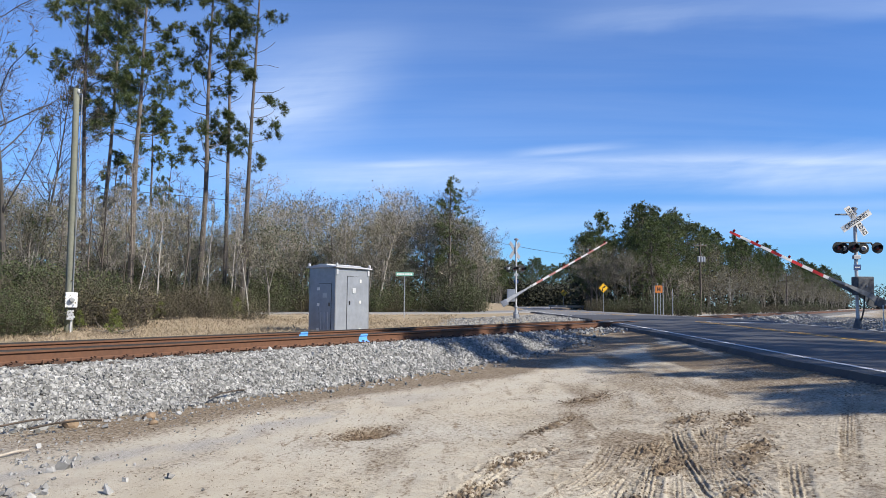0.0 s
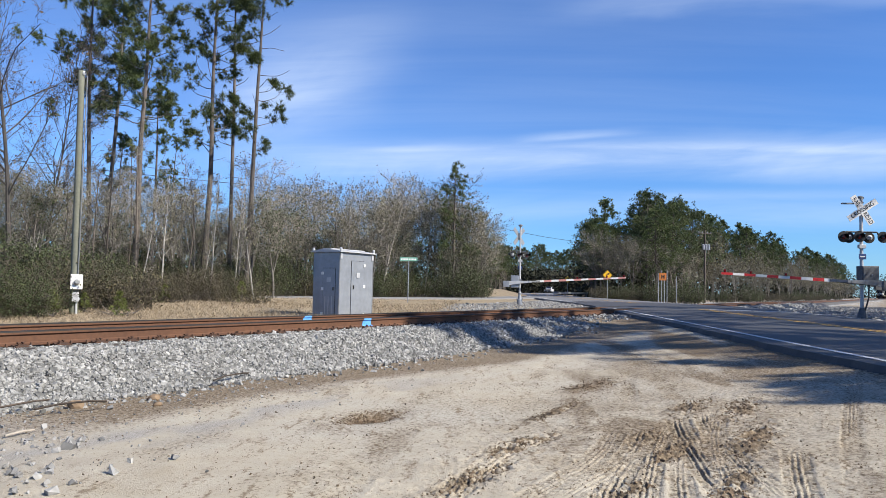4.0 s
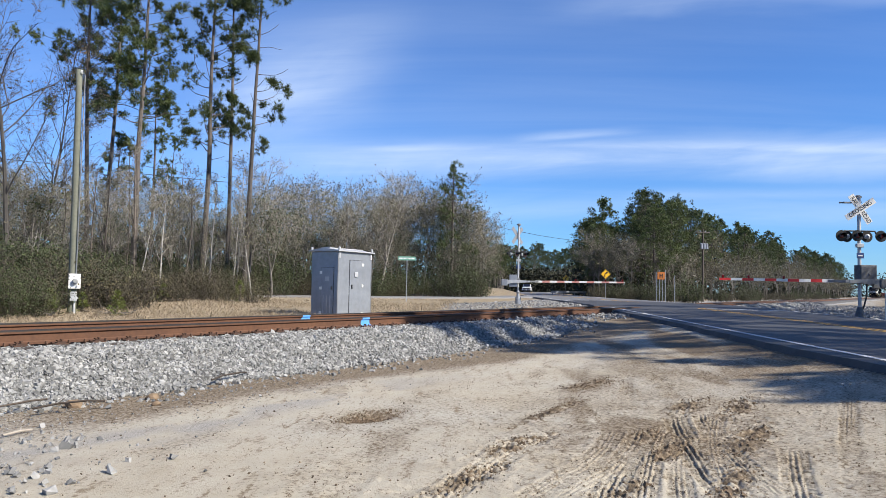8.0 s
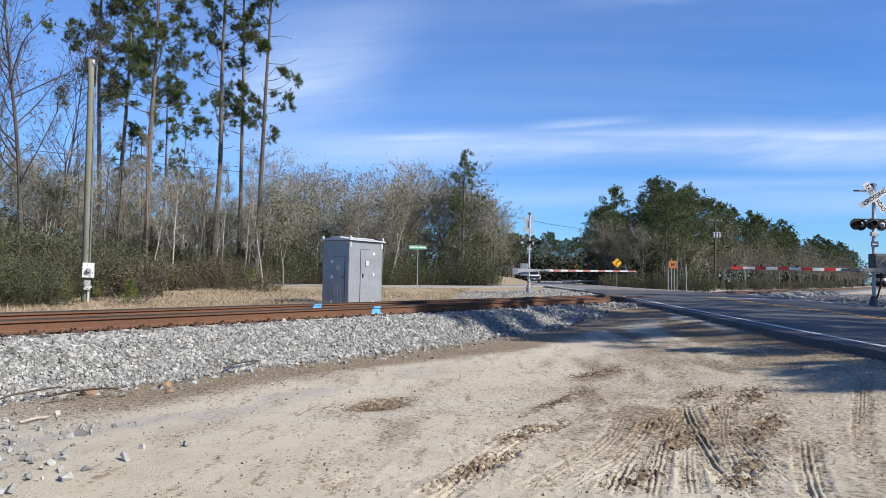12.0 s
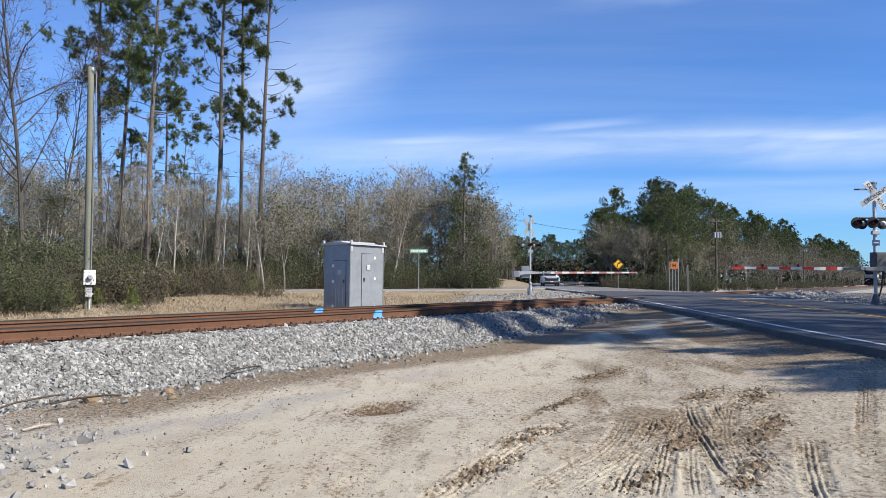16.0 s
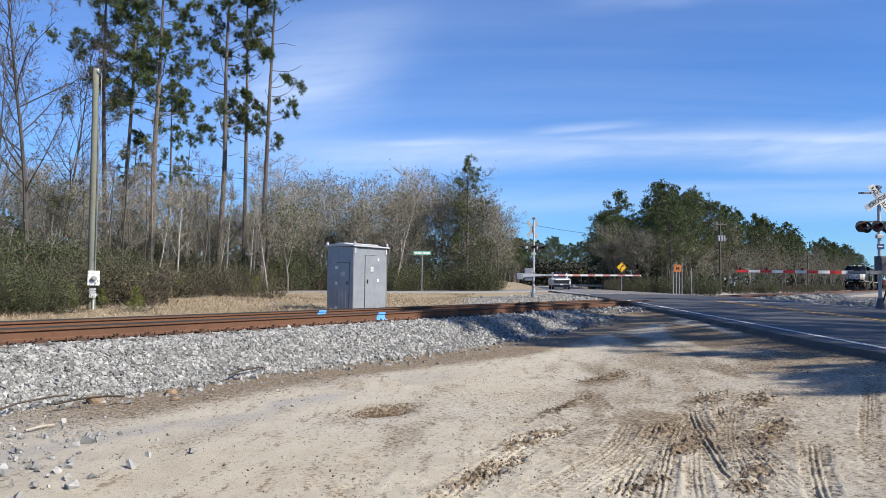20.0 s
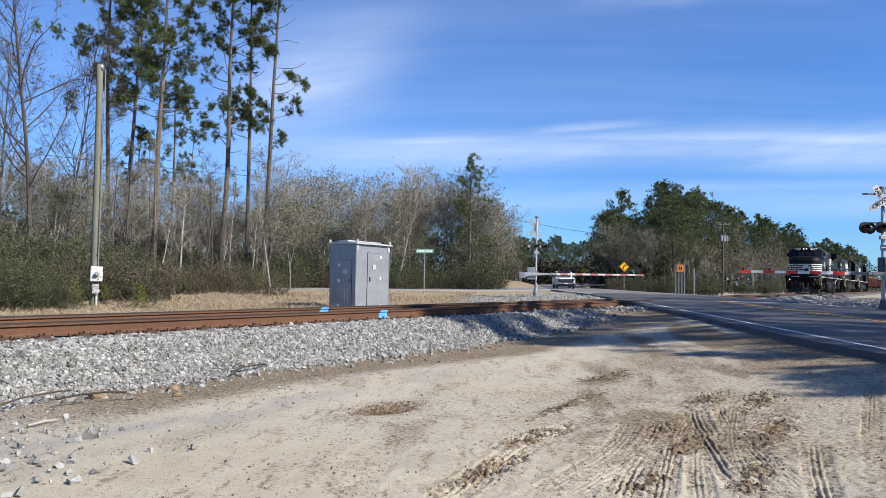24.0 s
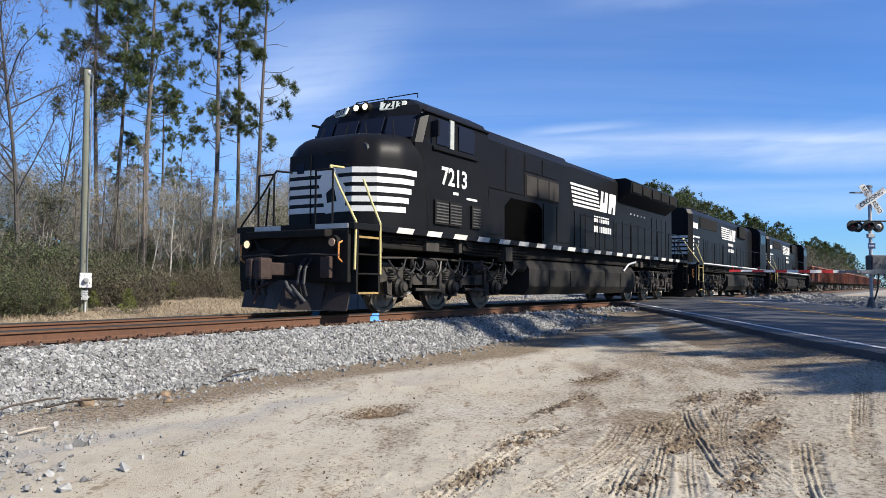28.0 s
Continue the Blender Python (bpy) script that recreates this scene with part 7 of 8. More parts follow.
def end_gear(unit, x, s):
    """Coupler, hoses, plow and steps at an end; s is +1 where the end looks to -x."""
    def X(v):
        return x + s * v

    def bx(bm, a, b, *rest):
        return box(bm, min(X(a), X(b)), max(X(a), X(b)), *rest)
    bm = bx(bmesh.new(), 0.30, 1.1, -0.10, 0.10, 0.74, 0.98, 0.03)
    bx(bm, 0.05, 0.34, -0.19, 0.03, 0.66, 1.06, 0.05)
    bx(bm, 0.02, 0.2, 0.03, 0.20, 0.68, 1.04, 0.05)
    part("coupler", bm, COUPLER_RUST, unit, "rusty cast knuckle coupler")
    part("end_plate", bx(bmesh.new(), 1.0, 1.1, -1.42, 1.42, 0.62, 1.60, 0.02), LOCO_FLAT, unit)
    bm = bmesh.new()
    front, back = [(0.62, 0.0), (1.02, 0.75), (1.02, 1.38)], 1.12
    lo, hi = 0.10, 0.66
    for sy in (-1, 1):
        for (xa, ya), (xb, yb) in zip(front[:-1], front[1:]):
            q = [(X(xa), sy * ya, lo), (X(xb), sy * yb, lo), (X(xb + 0.16), sy * yb, hi), (X(xa + 0.22), sy * ya, hi)]
            r = [(px + s * 0.03, py, pz) for px, py, pz in q]
            vq, vr = [bm.verts.new(p) for p in q], [bm.verts.new(p) for p in r]
            bm.faces.new(vq)
            bm.faces.new(vr[::-1])
            for i in range(4):
                j = (i + 1) % 4
                bm.faces.new((vq[i], vr[i], vr[j], vq[j]))
    part("snow_plow", bm, PLOW, unit, "bent steel pilot plow")
    for y, r in ((-0.42, 0.035), (-0.55, 0.03), (0.45, 0.035), (0.62, 0.03), (0.78, 0.025)):
        part("air_hose", pipe(bmesh.new(), [(X(0.98), y, 1.05), (X(0.80), y * 1.02, 0.88), (X(0.74), y * 1.06, 0.58), (X(0.82), y * 1.05, 0.36)], r, 8), BLACK, unit)
    part("mu_cable", pipe(bmesh.new(), [(X(0.96), 0.95, 1.46), (X(0.86), 0.7, 1.26), (X(0.84), 0.4, 1.20), (X(0.88), 0.1, 1.30), (X(0.96), -0.1, 1.46)], 0.03, 8), LOCO_FLAT, unit)
    part("hose_box", bx(bmesh.new(), 0.86, 1.0, 0.42, 0.70, 0.86, 1.18, 0.02), COUPLER_RUST, unit)
    for y0 in (-0.95, 0.95):
        part("pilot_bracket", bx(bmesh.new(), 0.90, 1.02, y0 - 0.12, y0 + 0.12, 0.70, 1.10, 0.02), COUPLER_RUST, unit)
        part("pilot_grab", pipe(bmesh.new(), [(X(1.0), y0 * 1.35, 1.38), (X(0.9), y0 * 1.35, 1.34), (X(0.9), y0 * 1.35, 1.06), (X(1.0), y0 * 1.35, 1.0)], 0.018, 6), GRAB_ORANGE, unit, "orange painted grab iron")
    for y0, z0, y1, z1 in ((-0.3, 0.55, -0.75, 0.25), (0.3, 0.6, 0.6, 0.2), (-0.15, 0.62, -0.5, 0.36)):
        part("glad_hand", pipe(bmesh.new(), [(X(0.72), y0, z0), (X(0.60), (y0 + y1) / 2, z0 - 0.1), (X(0.62), y1, z1)], 0.03, 7), COUPLER_RUST if y0 > 0 else SLAT, unit)
    part("cut_lever", pipe(bmesh.new(), [(X(0.9), -1.3, 1.12), (X(0.84), -0.5, 1.15), (X(0.7), 0, 1.1), (X(0.84), 0.5, 1.15), (X(0.9), 1.3, 1.12)], 0.016, 6), TRUCK, unit)
    part("anticlimber", bx(bmesh.new(), 0.78, 1.02, -1.05, 1.05, 1.46, 1.60, 0.02), LOCO_FLAT, unit)
    for y0, y1 in ((-1.42, -0.62), (0.28, 1.0)):
        part("end_stripe", bx(bmesh.new(), 0.985, 1.0, y0, y1, 1.62, 1.71), SILL_WHITE, unit)
    for y0, y1 in ((-0.62, 0.28), (1.0, 1.42)):
        part("end_sill", bx(bmesh.new(), 0.99, 1.05, y0, y1, 1.60, 1.72), LOCO_FLAT, unit)
    for sy in (-1, 1):
        ya, yb = sorted((sy * 1.02, sy * 1.52))
        well = part("step_well", bx(bmesh.new(), 1.78, 1.84, ya, yb, 0.42, 1.72), LOCO_FLAT, unit)
        part("step_well_side", bx(bmesh.new(), 1.12, 1.18, ya, yb, 0.42, 1.60), LOCO_FLAT, unit)
        for z in (0.44, 0.80, 1.16, 1.48):
            tread = part("step_tread", bx(bmesh.new(), 1.16, 1.80, ya, yb, z - 0.03, z, 0.006), LOCO_FLAT, unit)
            ye = sy * 1.52
            if z in (0.80, 1.16):
                continue
            part("tread_edge", bx(bmesh.new(), 1.18, 1.78, min(ye, ye + sy * 0.012), max(ye, ye + sy * 0.012), z - 0.035, z + 0.005), TREAD_PAINT, tread)
        part("grab_rail", pipe(bmesh.new(), [(X(1.10), sy * 1.50, 0.86), (X(1.10), sy * 1.52, 1.74), (X(1.22), sy * 1.02, 2.40), (X(1.28), sy * 0.72, 2.86), (X(1.7), sy * 0.70, 2.88)], 0.022, 8), RAIL_YELLOW if sy * s < 0 else LOCO, unit, "painted grab rail")
        part("grab_rail", pipe(bmesh.new(), [(X(1.82), sy * 1.54, 0.78), (X(1.80), sy * 1.54, 1.76), (X(1.72), sy * 1.42, 2.10), (X(1.62), sy * 1.26, 2.60)], 0.022, 8), RAIL_YELLOW if sy * s < 0 else LOCO, unit, "painted grab rail")
        part("end_handrail", pipe(bmesh.new(), [(X(1.06), sy * 0.55, 1.72), (X(1.06), sy * 0.55, 2.75), (X(1.06), sy * 0.98, 2.75), (X(1.06), sy * 0.98, 1.72)], 0.02, 8), LOCO, unit)


def ditch_lights(unit, x, lit):
    for y in (-1.12, 1.12):
        h = part("ditch_light", lathe(bmesh.new(), [(0.13, -0.02), (0.14, 0.10), (0.08, 0.18)], (x, y, 1.36), "x", 16), LOCO_FLAT, unit)
        part("lamp_lens", lathe(bmesh.new(), [(0.072, -0.035), (0.078, -0.02)], (x, y, 1.36), "x", 16), lit if y > 0 else FAINT_LIGHT, h, "glowing ditch lamp" if y > 0 else "brownish unlit ditch lamp")


def sill_stripes(unit, x0, x1, y, gap, width):
    s = -1 if y < 0 else 1
    x = x0
    while x < x1:
        bm = prism(bmesh.new(), [(x, 1.60), (x + width, 1.60), (x + width + 0.08, 1.715), (x + 0.08, 1.715)], "y", y, y + 0.005 * s)
        part("sill_stripe", bm, SILL_WHITE, unit)
        x += gap


def shell(outline, levels):
    """A body built of level outlines: rows of (height, inset sideways, shift of the front)."""
    bm = bmesh.new()
    rings = []
    for z, inset, back in levels:
        ring = []
        for x, y in outline:
            k = max(0.0, 1 - inset / 1.55)
            ring.append(bm.verts.new((x + back * (1 if x < outline_mid(outline) else 0), y * k, z)))
        rings.append(ring)
    n = len(outline)
    for lo, hi in zip(rings[:-1], rings[1:]):
        for i in range(n):
            j = (i + 1) % n
            bm.faces.new((lo[i], lo[j], hi[j], hi[i]))
    bm.faces.new(rings[0][::-1])
    bm.faces.new(rings[-1])
    return bm


def outline_mid(outline):
    xs = [p[0] for p in outline]
    return (min(xs) + max(xs)) / 2


def rounded_nose(plan):
    """The nose sheet: upright below, rolling over to the top in a curve, open behind and below."""
    bm = bmesh.new()
    rings = []
    path = plan[4:5] + plan[3:1:-1] + [plan[1], plan[0]] + plan[7:4:-1]
    pts = []
    for a, b in zip(path[:-1], path[1:]):
        pts += [(a[0] + (b[0] - a[0]) * k / 6, a[1] + (b[1] - a[1]) * k / 6) for k in range(6)]
    pts.append(path[-1])
    soft = [pts[0]] + [((pts[i - 1][0] + 2 * pts[i][0] + pts[i + 1][0]) / 4, (pts[i - 1][1] + 2 * pts[i][1] + pts[i + 1][1]) / 4) for i in range(1, len(pts) - 1)] + [pts[-1]]
    levels = [(1.72, 0.0), (2.4, 0.0), (3.08, 0.0)] + [(3.10 + 0.58 * math.sin(a), 0.55 * (1 - math.cos(a))) for a in (radians(d) for d in (12, 25, 38, 50, 62, 74, 84, 90))] + [(3.70, 0.95)]
    for z, inset in levels:
        rings.append([bm.verts.new((min(3.35, x + inset * 0.8 * (1 - max(0.0, (x - 2.1) / 1.25))), y * (1 - inset * 0.42), z)) for x, y in soft])
    for lo, hi in zip(rings[:-1], rings[1:]):
        for i in range(len(soft) - 1):
            bm.faces.new((lo[i], lo[i + 1], hi[i + 1], hi[i]))
    bm.faces.new(rings[-1])
    return bm


def lead_locomotive():
    unit = thing("locomotive", pose(0, TRACK_Y, RAIL_Z), "black wide-nosed diesel locomotive with white nose stripes leading the train", "locomotive", "locomotives of the train")
    wheels = []
    part("underframe", box(bmesh.new(), 1.10, 24.3, -1.30, 1.30, 1.30, 1.60, 0.03), LOCO_FLAT, unit)
    part("deck", box(bmesh.new(), 1.02, 24.5, -1.55, 1.55, 1.60, 1.72, 0.01), LOCO, unit)
    for y in (-1.555, 1.555):
        sill_stripes(unit, 2.30, 23.0, y, 1.06, 0.55)
    end_gear(unit, 0.0, 1)
    end_gear(unit, 25.5, -1)
    ditch_lights(unit, 0.92, DIM_LIGHT)
    # nose
    nose_plan = [(1.86, -0.78), (1.86, 0.78), (2.12, 1.20), (2.62, 1.46), (3.35, 1.55), (3.35, -1.55), (2.62, -1.46), (2.12, -1.20)]
    nose = part("nose", rounded_nose(nose_plan), LOCO, unit, "broad black nose", smooth=True)
    for i in range(5):
        z0 = 2.03 + 0.193 * i
        z1 = z0 + 0.115
        k = i / 4.0
        # front run and the run round each cheek, a little proud of the sheet
        part("nose_stripe", box(bmesh.new(), 1.850, 1.858, -0.78, 0.30, z0, z1), STRIPE, nose)
        part("nose_stripe", box(bmesh.new(), 1.850, 1.858, 0.52, 0.78, z0, z1), STRIPE, nose)
        for s in (-1, 1):
            pts = [(1.852, s * 0.78), (2.114, s * 1.206), (2.617, s * 1.467), (2.72 + 0.32 * k, s * (1.478 + 0.04 * k))]
            bm = bmesh.new()
            for (xa, ya), (xb, yb) in zip(pts[:-1], pts[1:]):
                bm.faces.new([bm.verts.new(p) for p in ((xa, ya, z0), (xb, yb, z0), (xb, yb, z1), (xa, ya, z1))])
                off = (0.006, -0.003 * s)
                bm.faces.new([bm.verts.new((p[0] + off[0], p[1] + off[1], p[2])) for p in ((xa, ya, z1), (xb, yb, z1), (xb, yb, z0), (xa, ya, z0))])
            part("nose_stripe", bm, STRIPE, nose)
    door = part("nose_door", box(bmesh.new(), 1.835, 1.862, 0.30, 0.90, 1.75, 3.25, 0.02), LOCO, nose)
    for i in range(5):
        z0 = 2.03 + 0.193 * i
        part("door_stripe", box(bmesh.new(), 1.829, 1.834, 0.32, 0.88, z0, z0 + 0.115), STRIPE, door)
    part("door_window", box(bmesh.new(), 1.828, 1.835, 0.48, 0.68, 2.86, 3.08), CAB_GLASS, door)
    # the device on the nose, as a plain white patch
    bm = prism(bmesh.new(), [(-0.62, 2.05), (-0.10, 2.00), (-0.02, 2.35), (0.10, 2.62), (-0.05, 2.90), (-0.30, 2.96), (-0.45, 2.70), (-0.60, 2.55)], "x", 1.840, 1.850)
    part("nose_device", bm, STRIPE, nose, "plain white device painted on the nose")
    part("nose_device_mark", prism(bmesh.new(), [(-0.40, 2.25), (-0.15, 2.22), (-0.12, 2.42), (-0.32, 2.55)], "x", 1.834, 1.840), LOCO, nose)
    for y0, z in ((-0.35, 3.24), (-0.45, 2.95)):
        part("nose_grab", pipe(bmesh.new(), [(1.86, y0 - 0.25, z), (1.79, y0 - 0.25, z), (1.79, y0 + 0.25, z), (1.86, y0 + 0.25, z)], 0.012, 6), LOCO, nose)
    part("headlight_socket", lathe(bmesh.new(), [(0.10, -0.03), (0.12, 0.0), (0.12, 0.06)], (2.05, -0.92, 3.30), "x", 16), BLACK, nose)
    # cab
    cab_plan = [(2.85, -0.70), (2.85, 0.70), (3.05, 1.45), (3.2, 1.55), (6.0, 1.55), (6.0, -1.55), (3.2, -1.55), (3.05, -1.45)]
    cab = part("cab", shell(cab_plan, ((1.72, 0, 0.3), (3.55, 0, 0.0), (4.22, 0.02, 0.26), (4.42, 0.16, 0.34), (4.62, 0.55, 0.52))), LOCO, unit, "black cab with raked windscreens")
    for s in (-1, 1):
        for y0, y1, x0, x1 in ((0.05, 0.66, 0.0, 0.0), (0.76, 1.38, 0.02, 0.18)):
            q = [(2.86 + x0, s * y0, 3.66), (2.86 + x1, s * y1, 3.66), (3.06 + x1, s * y1 * 0.985, 4.16), (3.06 + x0, s * y0 * 0.985, 4.16)]
            bm = bmesh.new()
            v = [bm.verts.new((p[0] - 0.012, p[1], p[2])) for p in q]
            w = [bm.verts.new((p[0] + 0.02, p[1], p[2])) for p in q]
            bm.faces.new(v), bm.faces.new(w[::-1])
            for i in range(4):
                bm.faces.new((v[i], w[i], w[(i + 1) % 4], v[(i + 1) % 4]))
            part("windscreen", bm, CAB_GLASS, cab)
            part("wiper", pipe(bmesh.new(), [(2.84 + x0, s * (y0 + y1) / 2, 3.62), (2.93 + x0, s * (y0 * 0.7 + y1 * 0.3), 4.06)], 0.012, 5), LOCO_FLAT, cab)
        yy = s * 1.553
        for x0, x1 in ((3.72, 4.28), (4.62, 5.30)):
            ya, yb = sorted((yy, yy + s * 0.015))
            part("side_window", box(bmesh.new(), x0, x1, ya, yb, 3.60, 4.16, 0.006), CAB_GLASS, cab)
        ya, yb = sorted((yy, yy + s * 0.05))
        part("window_frame", box(bmesh.new(), 4.20, 4.36, ya, yb, 3.56, 4.20, 0.01), surface("pale_frame", (0.36, 0.38, 0.36), bump=0) if s < 0 else SILVER, cab, "pale green-grey sliding window post")
        part("arm_rest", box(bmesh.new(), 3.55, 5.45, ya, yb, 3.46, 3.54, 0.015), LOCO, cab)
        part("rain_gutter", box(bmesh.new(), 3.2, 6.0, *sorted((s * 1.50, s * 1.58)), 4.22, 4.26, 0.008), LOCO, cab)
        for x0, w in ((3.62, 0.54), (4.20, 0.50), (5.16, 0.40)):
            grille = part("louvre_panel", box(bmesh.new(), x0, x0 + w, ya, yb - 0.03 if s > 0 else yb, 1.88, 2.40, 0.006), LOCO_FLAT, cab)
            for k in range(7):
                z = 1.92 + k * 0.066
                y2a, y2b = sorted((s * 1.575, s * 1.615))
                part("louvre", box(bmesh.new(), x0 + 0.03, x0 + w - 0.03, y2a, y2b, z, z + 0.028), SLAT, grille)
        m = pose(4.46, s * 1.560, 2.93, 90, 0, 0 if s < 0 else 180)
        writing("7213", 0.54, STRIPE, cab, m, "road_number", font_width=1.02, bold=0.012)
        part("class_bar", box(bmesh.new(), 4.40, 4.62, *sorted((s * 1.555, s * 1.560)), 2.58, 2.64), STRIPE, cab)
        part("class_bar", box(bmesh.new(), 4.98, 5.46, *sorted((s * 1.555, s * 1.560)), 2.52, 2.57), STRIPE, cab)
        part("mirror", box(bmesh.new(), 3.50, 3.56, *sorted((s * 1.56, s * 1.74)), 3.72, 4.06, 0.01), LOCO, cab)
        # lit number boards on the brow
        bm = box(bmesh.new(), -0.02, 0.03, -0.30, 0.30, -0.11, 0.11, 0.024)
        brow = pose(3.24, s * 0.74, 4.43, 0, 24, -20 * s)
        bm.transform(brow)
        board = part("number_board", bm, NUMBER_WHITE, cab, "lit white number board")
        writing("7213", 0.24, LOCO, board, brow @ pose(-0.026, 0, 0, 90, 0, -90), font_width=0.9, bold=0.006)
    for y in (-0.08, 0.17):
        h = part("headlight", lathe(bmesh.new(), [(0.10, -0.03), (0.11, 0.0), (0.10, 0.12)], (3.13, y, 4.46), "x", 16), LOCO_FLAT, cab)
        part("lamp_lens", lathe(bmesh.new(), [(0.066, -0.045), (0.07, -0.03)], (3.13, y, 4.46), "x", 16), HEADLIGHT, h, "glowing headlight")
    for x, y in ((3.5, -0.8), (3.5, 0.1)):
        part("roof_rail", pipe(bmesh.new(), [(x, y - 0.4, 4.60), (x, y - 0.4, 4.70), (x, y + 0.4, 4.70), (x, y + 0.4, 4.60)], 0.012, 6), LOCO, cab)
    part("antenna", lathe(bmesh.new(), [(0.22, 0), (0.20, 0.05), (0.08, 0.09)], (4.6, 0, 4.62), "z", 14), LOCO_FLAT, cab)
    # hood, stepped in height and width
    hood_a = [(6.0, -1.28), (6.0, 1.28), (11.6, 1.28), (11.6, -1.28)]
    part("hood", shell(hood_a, ((1.72, 0, 0), (4.20, 0, 0), (4.48, 0.22, 0), (4.60, 0.62, 0))), LOCO, unit)
    hood_b = [(11.6, -0.98), (11.6, 0.98), (17.4, 0.98), (17.4, -0.98)]
    part("hood", shell(hood_b, ((1.72, 0, 0), (4.36, 0, 0), (4.50, 0.16, 0), (4.56, 0.6, 0))), LOCO, unit)
    hood_c = [(17.4, -0.98), (17.4, 0.98), (23.9, 0.98), (23.9, -0.98)]
    part("hood", shell(hood_c, ((1.72, 0, 0), (4.05, 0, 0), (4.36, 0.2, 0))), LOCO, unit)
    for s in (-1, 1):
        bm = prism(bmesh.new(), [(s * 0.95, 3.62), (s * 1.46, 3.98), (s * 1.50, 4.40), (s * 1.28, 4.52), (s * 0.6, 4.52), (s * 0.6, 3.9)][::s], "x", 16.8, 23.0)
        wing = part("radiator_wing", bm, LOCO, unit, "flared radiator wing")
        for k in range(5):
            x0 = 16.95 + k * 1.2
            part("radiator_screen", box(bmesh.new(), x0, x0 + 1.0, *sorted((s * 1.485, s * 1.515)), 4.02, 4.36, 0.006), LOCO_FLAT, wing)
        yy = s * 1.28
        for x0, w, z0, z1 in ((6.15, 1.1, 1.85, 2.9), (9.7, 0.85, 1.85, 2.9), (10.62, 0.85, 1.85, 2.9), (6.2, 1.1, 3.0, 4.1), (7.4, 0.95, 3.0, 4.1), (8.5, 1.0, 3.68, 4.12), (9.6, 1.0, 3.68, 4.12)):
            hood_door(unit, x0, w, yy, z0, z1)
        # flat sheet on the hood side; the bay's shade is only its black
        part("blower_bay_shade", prism(bmesh.new(), [(7.36, 1.74), (9.62, 1.74), (9.62, 2.72), (9.3, 2.86), (7.7, 2.86), (7.36, 2.62)], "y", *sorted((yy, yy + s * 0.006))), VOID, unit, "flat black sheet painted as the shade inside an open blower bay")
        grille = part("air_intake", box(bmesh.new(), 8.5, 10.75, *sorted((yy, yy + s * 0.02)), 2.98, 3.62, 0.006), LOCO_FLAT, unit)
        for k in range(3):
            xa = 8.55 + k * 0.74
            part("intake_frame", box(bmesh.new(), xa, xa + 0.66, *sorted((yy + s * 0.02, yy + s * 0.04)), 3.03, 3.57, 0.01), INTAKE, grille)
        part("warning_plate", box(bmesh.new(), 6.75, 7.05, *sorted((yy, yy + s * 0.004)), 3.58, 3.84), STRIPE, unit)
        for k in range(9):
            hood_door(unit, 11.75 + k * 0.92, 0.82, s * 0.98, 1.85, 2.98)
        for k in range(4):
            hood_door(unit, 20.9 + k * 0.68, 0.6, s * 0.98, 1.85, 3.4)
        side_mark(unit, 12.55, 3.14, 3.86, s * 1.002)
        for k in range(5):
            part("lamp_dot", box(bmesh.new(), 18.2 + k * 0.42, 18.27 + k * 0.42, *sorted((s * 0.98, s * 0.995)), 3.30, 3.35), STRIPE, unit)
        handrail(unit, 11.9, 23.2, s * 1.50, 1.72, 8)
        part("walkway_grab", pipe(bmesh.new(), [(6.3, s * 1.34, 1.9), (6.3, s * 1.40, 2.9)], 0.014, 6), LOCO, unit)
    for k in range(3):
        part("cooling_fan", lathe(bmesh.new(), [(0.62, 0), (0.66, 0.10), (0.60, 0.16), (0.12, 0.17)], (17.4 + k * 1.75, 0, 4.36), "z", 20), LOCO_FLAT, unit)
    part("exhaust_stack", box(bmesh.new(), 13.6, 14.6, -0.25, 0.25, 4.52, 4.66, 0.03), LOCO_FLAT, unit)
    part("horn", pipe(bmesh.new(), [(15.6, -0.3, 4.54), (15.6, -0.3, 4.66), (15.2, -0.3, 4.68)], 0.05, 8), LOCO_FLAT, unit)
    part("brake_box", box(bmesh.new(), 11.7, 12.9, -0.35, 0.35, 4.54, 4.62, 0.03), LOCO_FLAT, unit)
    # tank and air gear below
    bm = prism(bmesh.new(), [(-1.38, 0.55), (-1.22, 0.32), (1.22, 0.32), (1.38, 0.55), (1.38, 1.02), (1.22, 1.28), (-1.22, 1.28), (-1.38, 1.02)], "x", 8.6, 17.5)
    tank = part("fuel_tank", bm, TANK, unit, "dusty ribbed fuel tank")
    for x in (9.9, 11.4, 12.9, 14.4, 15.9):
        part("tank_seam", box(bmesh.new(), x, x + 0.03, -1.395, 1.395, 0.56, 1.01), LOCO_FLAT, tank)
    for s in (-1, 1):
        part("air_reservoir", rod(bmesh.new(), (7.75, s * 1.15, 1.10), (8.5, s * 1.15, 1.10), 0.2, n=14), LOCO_FLAT, unit)
        part("tank_filler", pipe(bmesh.new(), [(16.3, s * 1.36, 1.1), (16.6, s * 1.44, 1.35), (17.4, s * 1.44, 1.45)], 0.035, 8), SILVER, unit)
        part("junction_box", box(bmesh.new(), 7.0, 7.35, *sorted((s * 1.25, s * 1.52)), 1.18, 1.55, 0.02), TRUCK, unit)
        part("equipment_box", box(bmesh.new(), 3.6, 4.1, *sorted((s * 1.1, s * 1.4)), 1.30, 1.52, 0.02), TRUCK, unit)
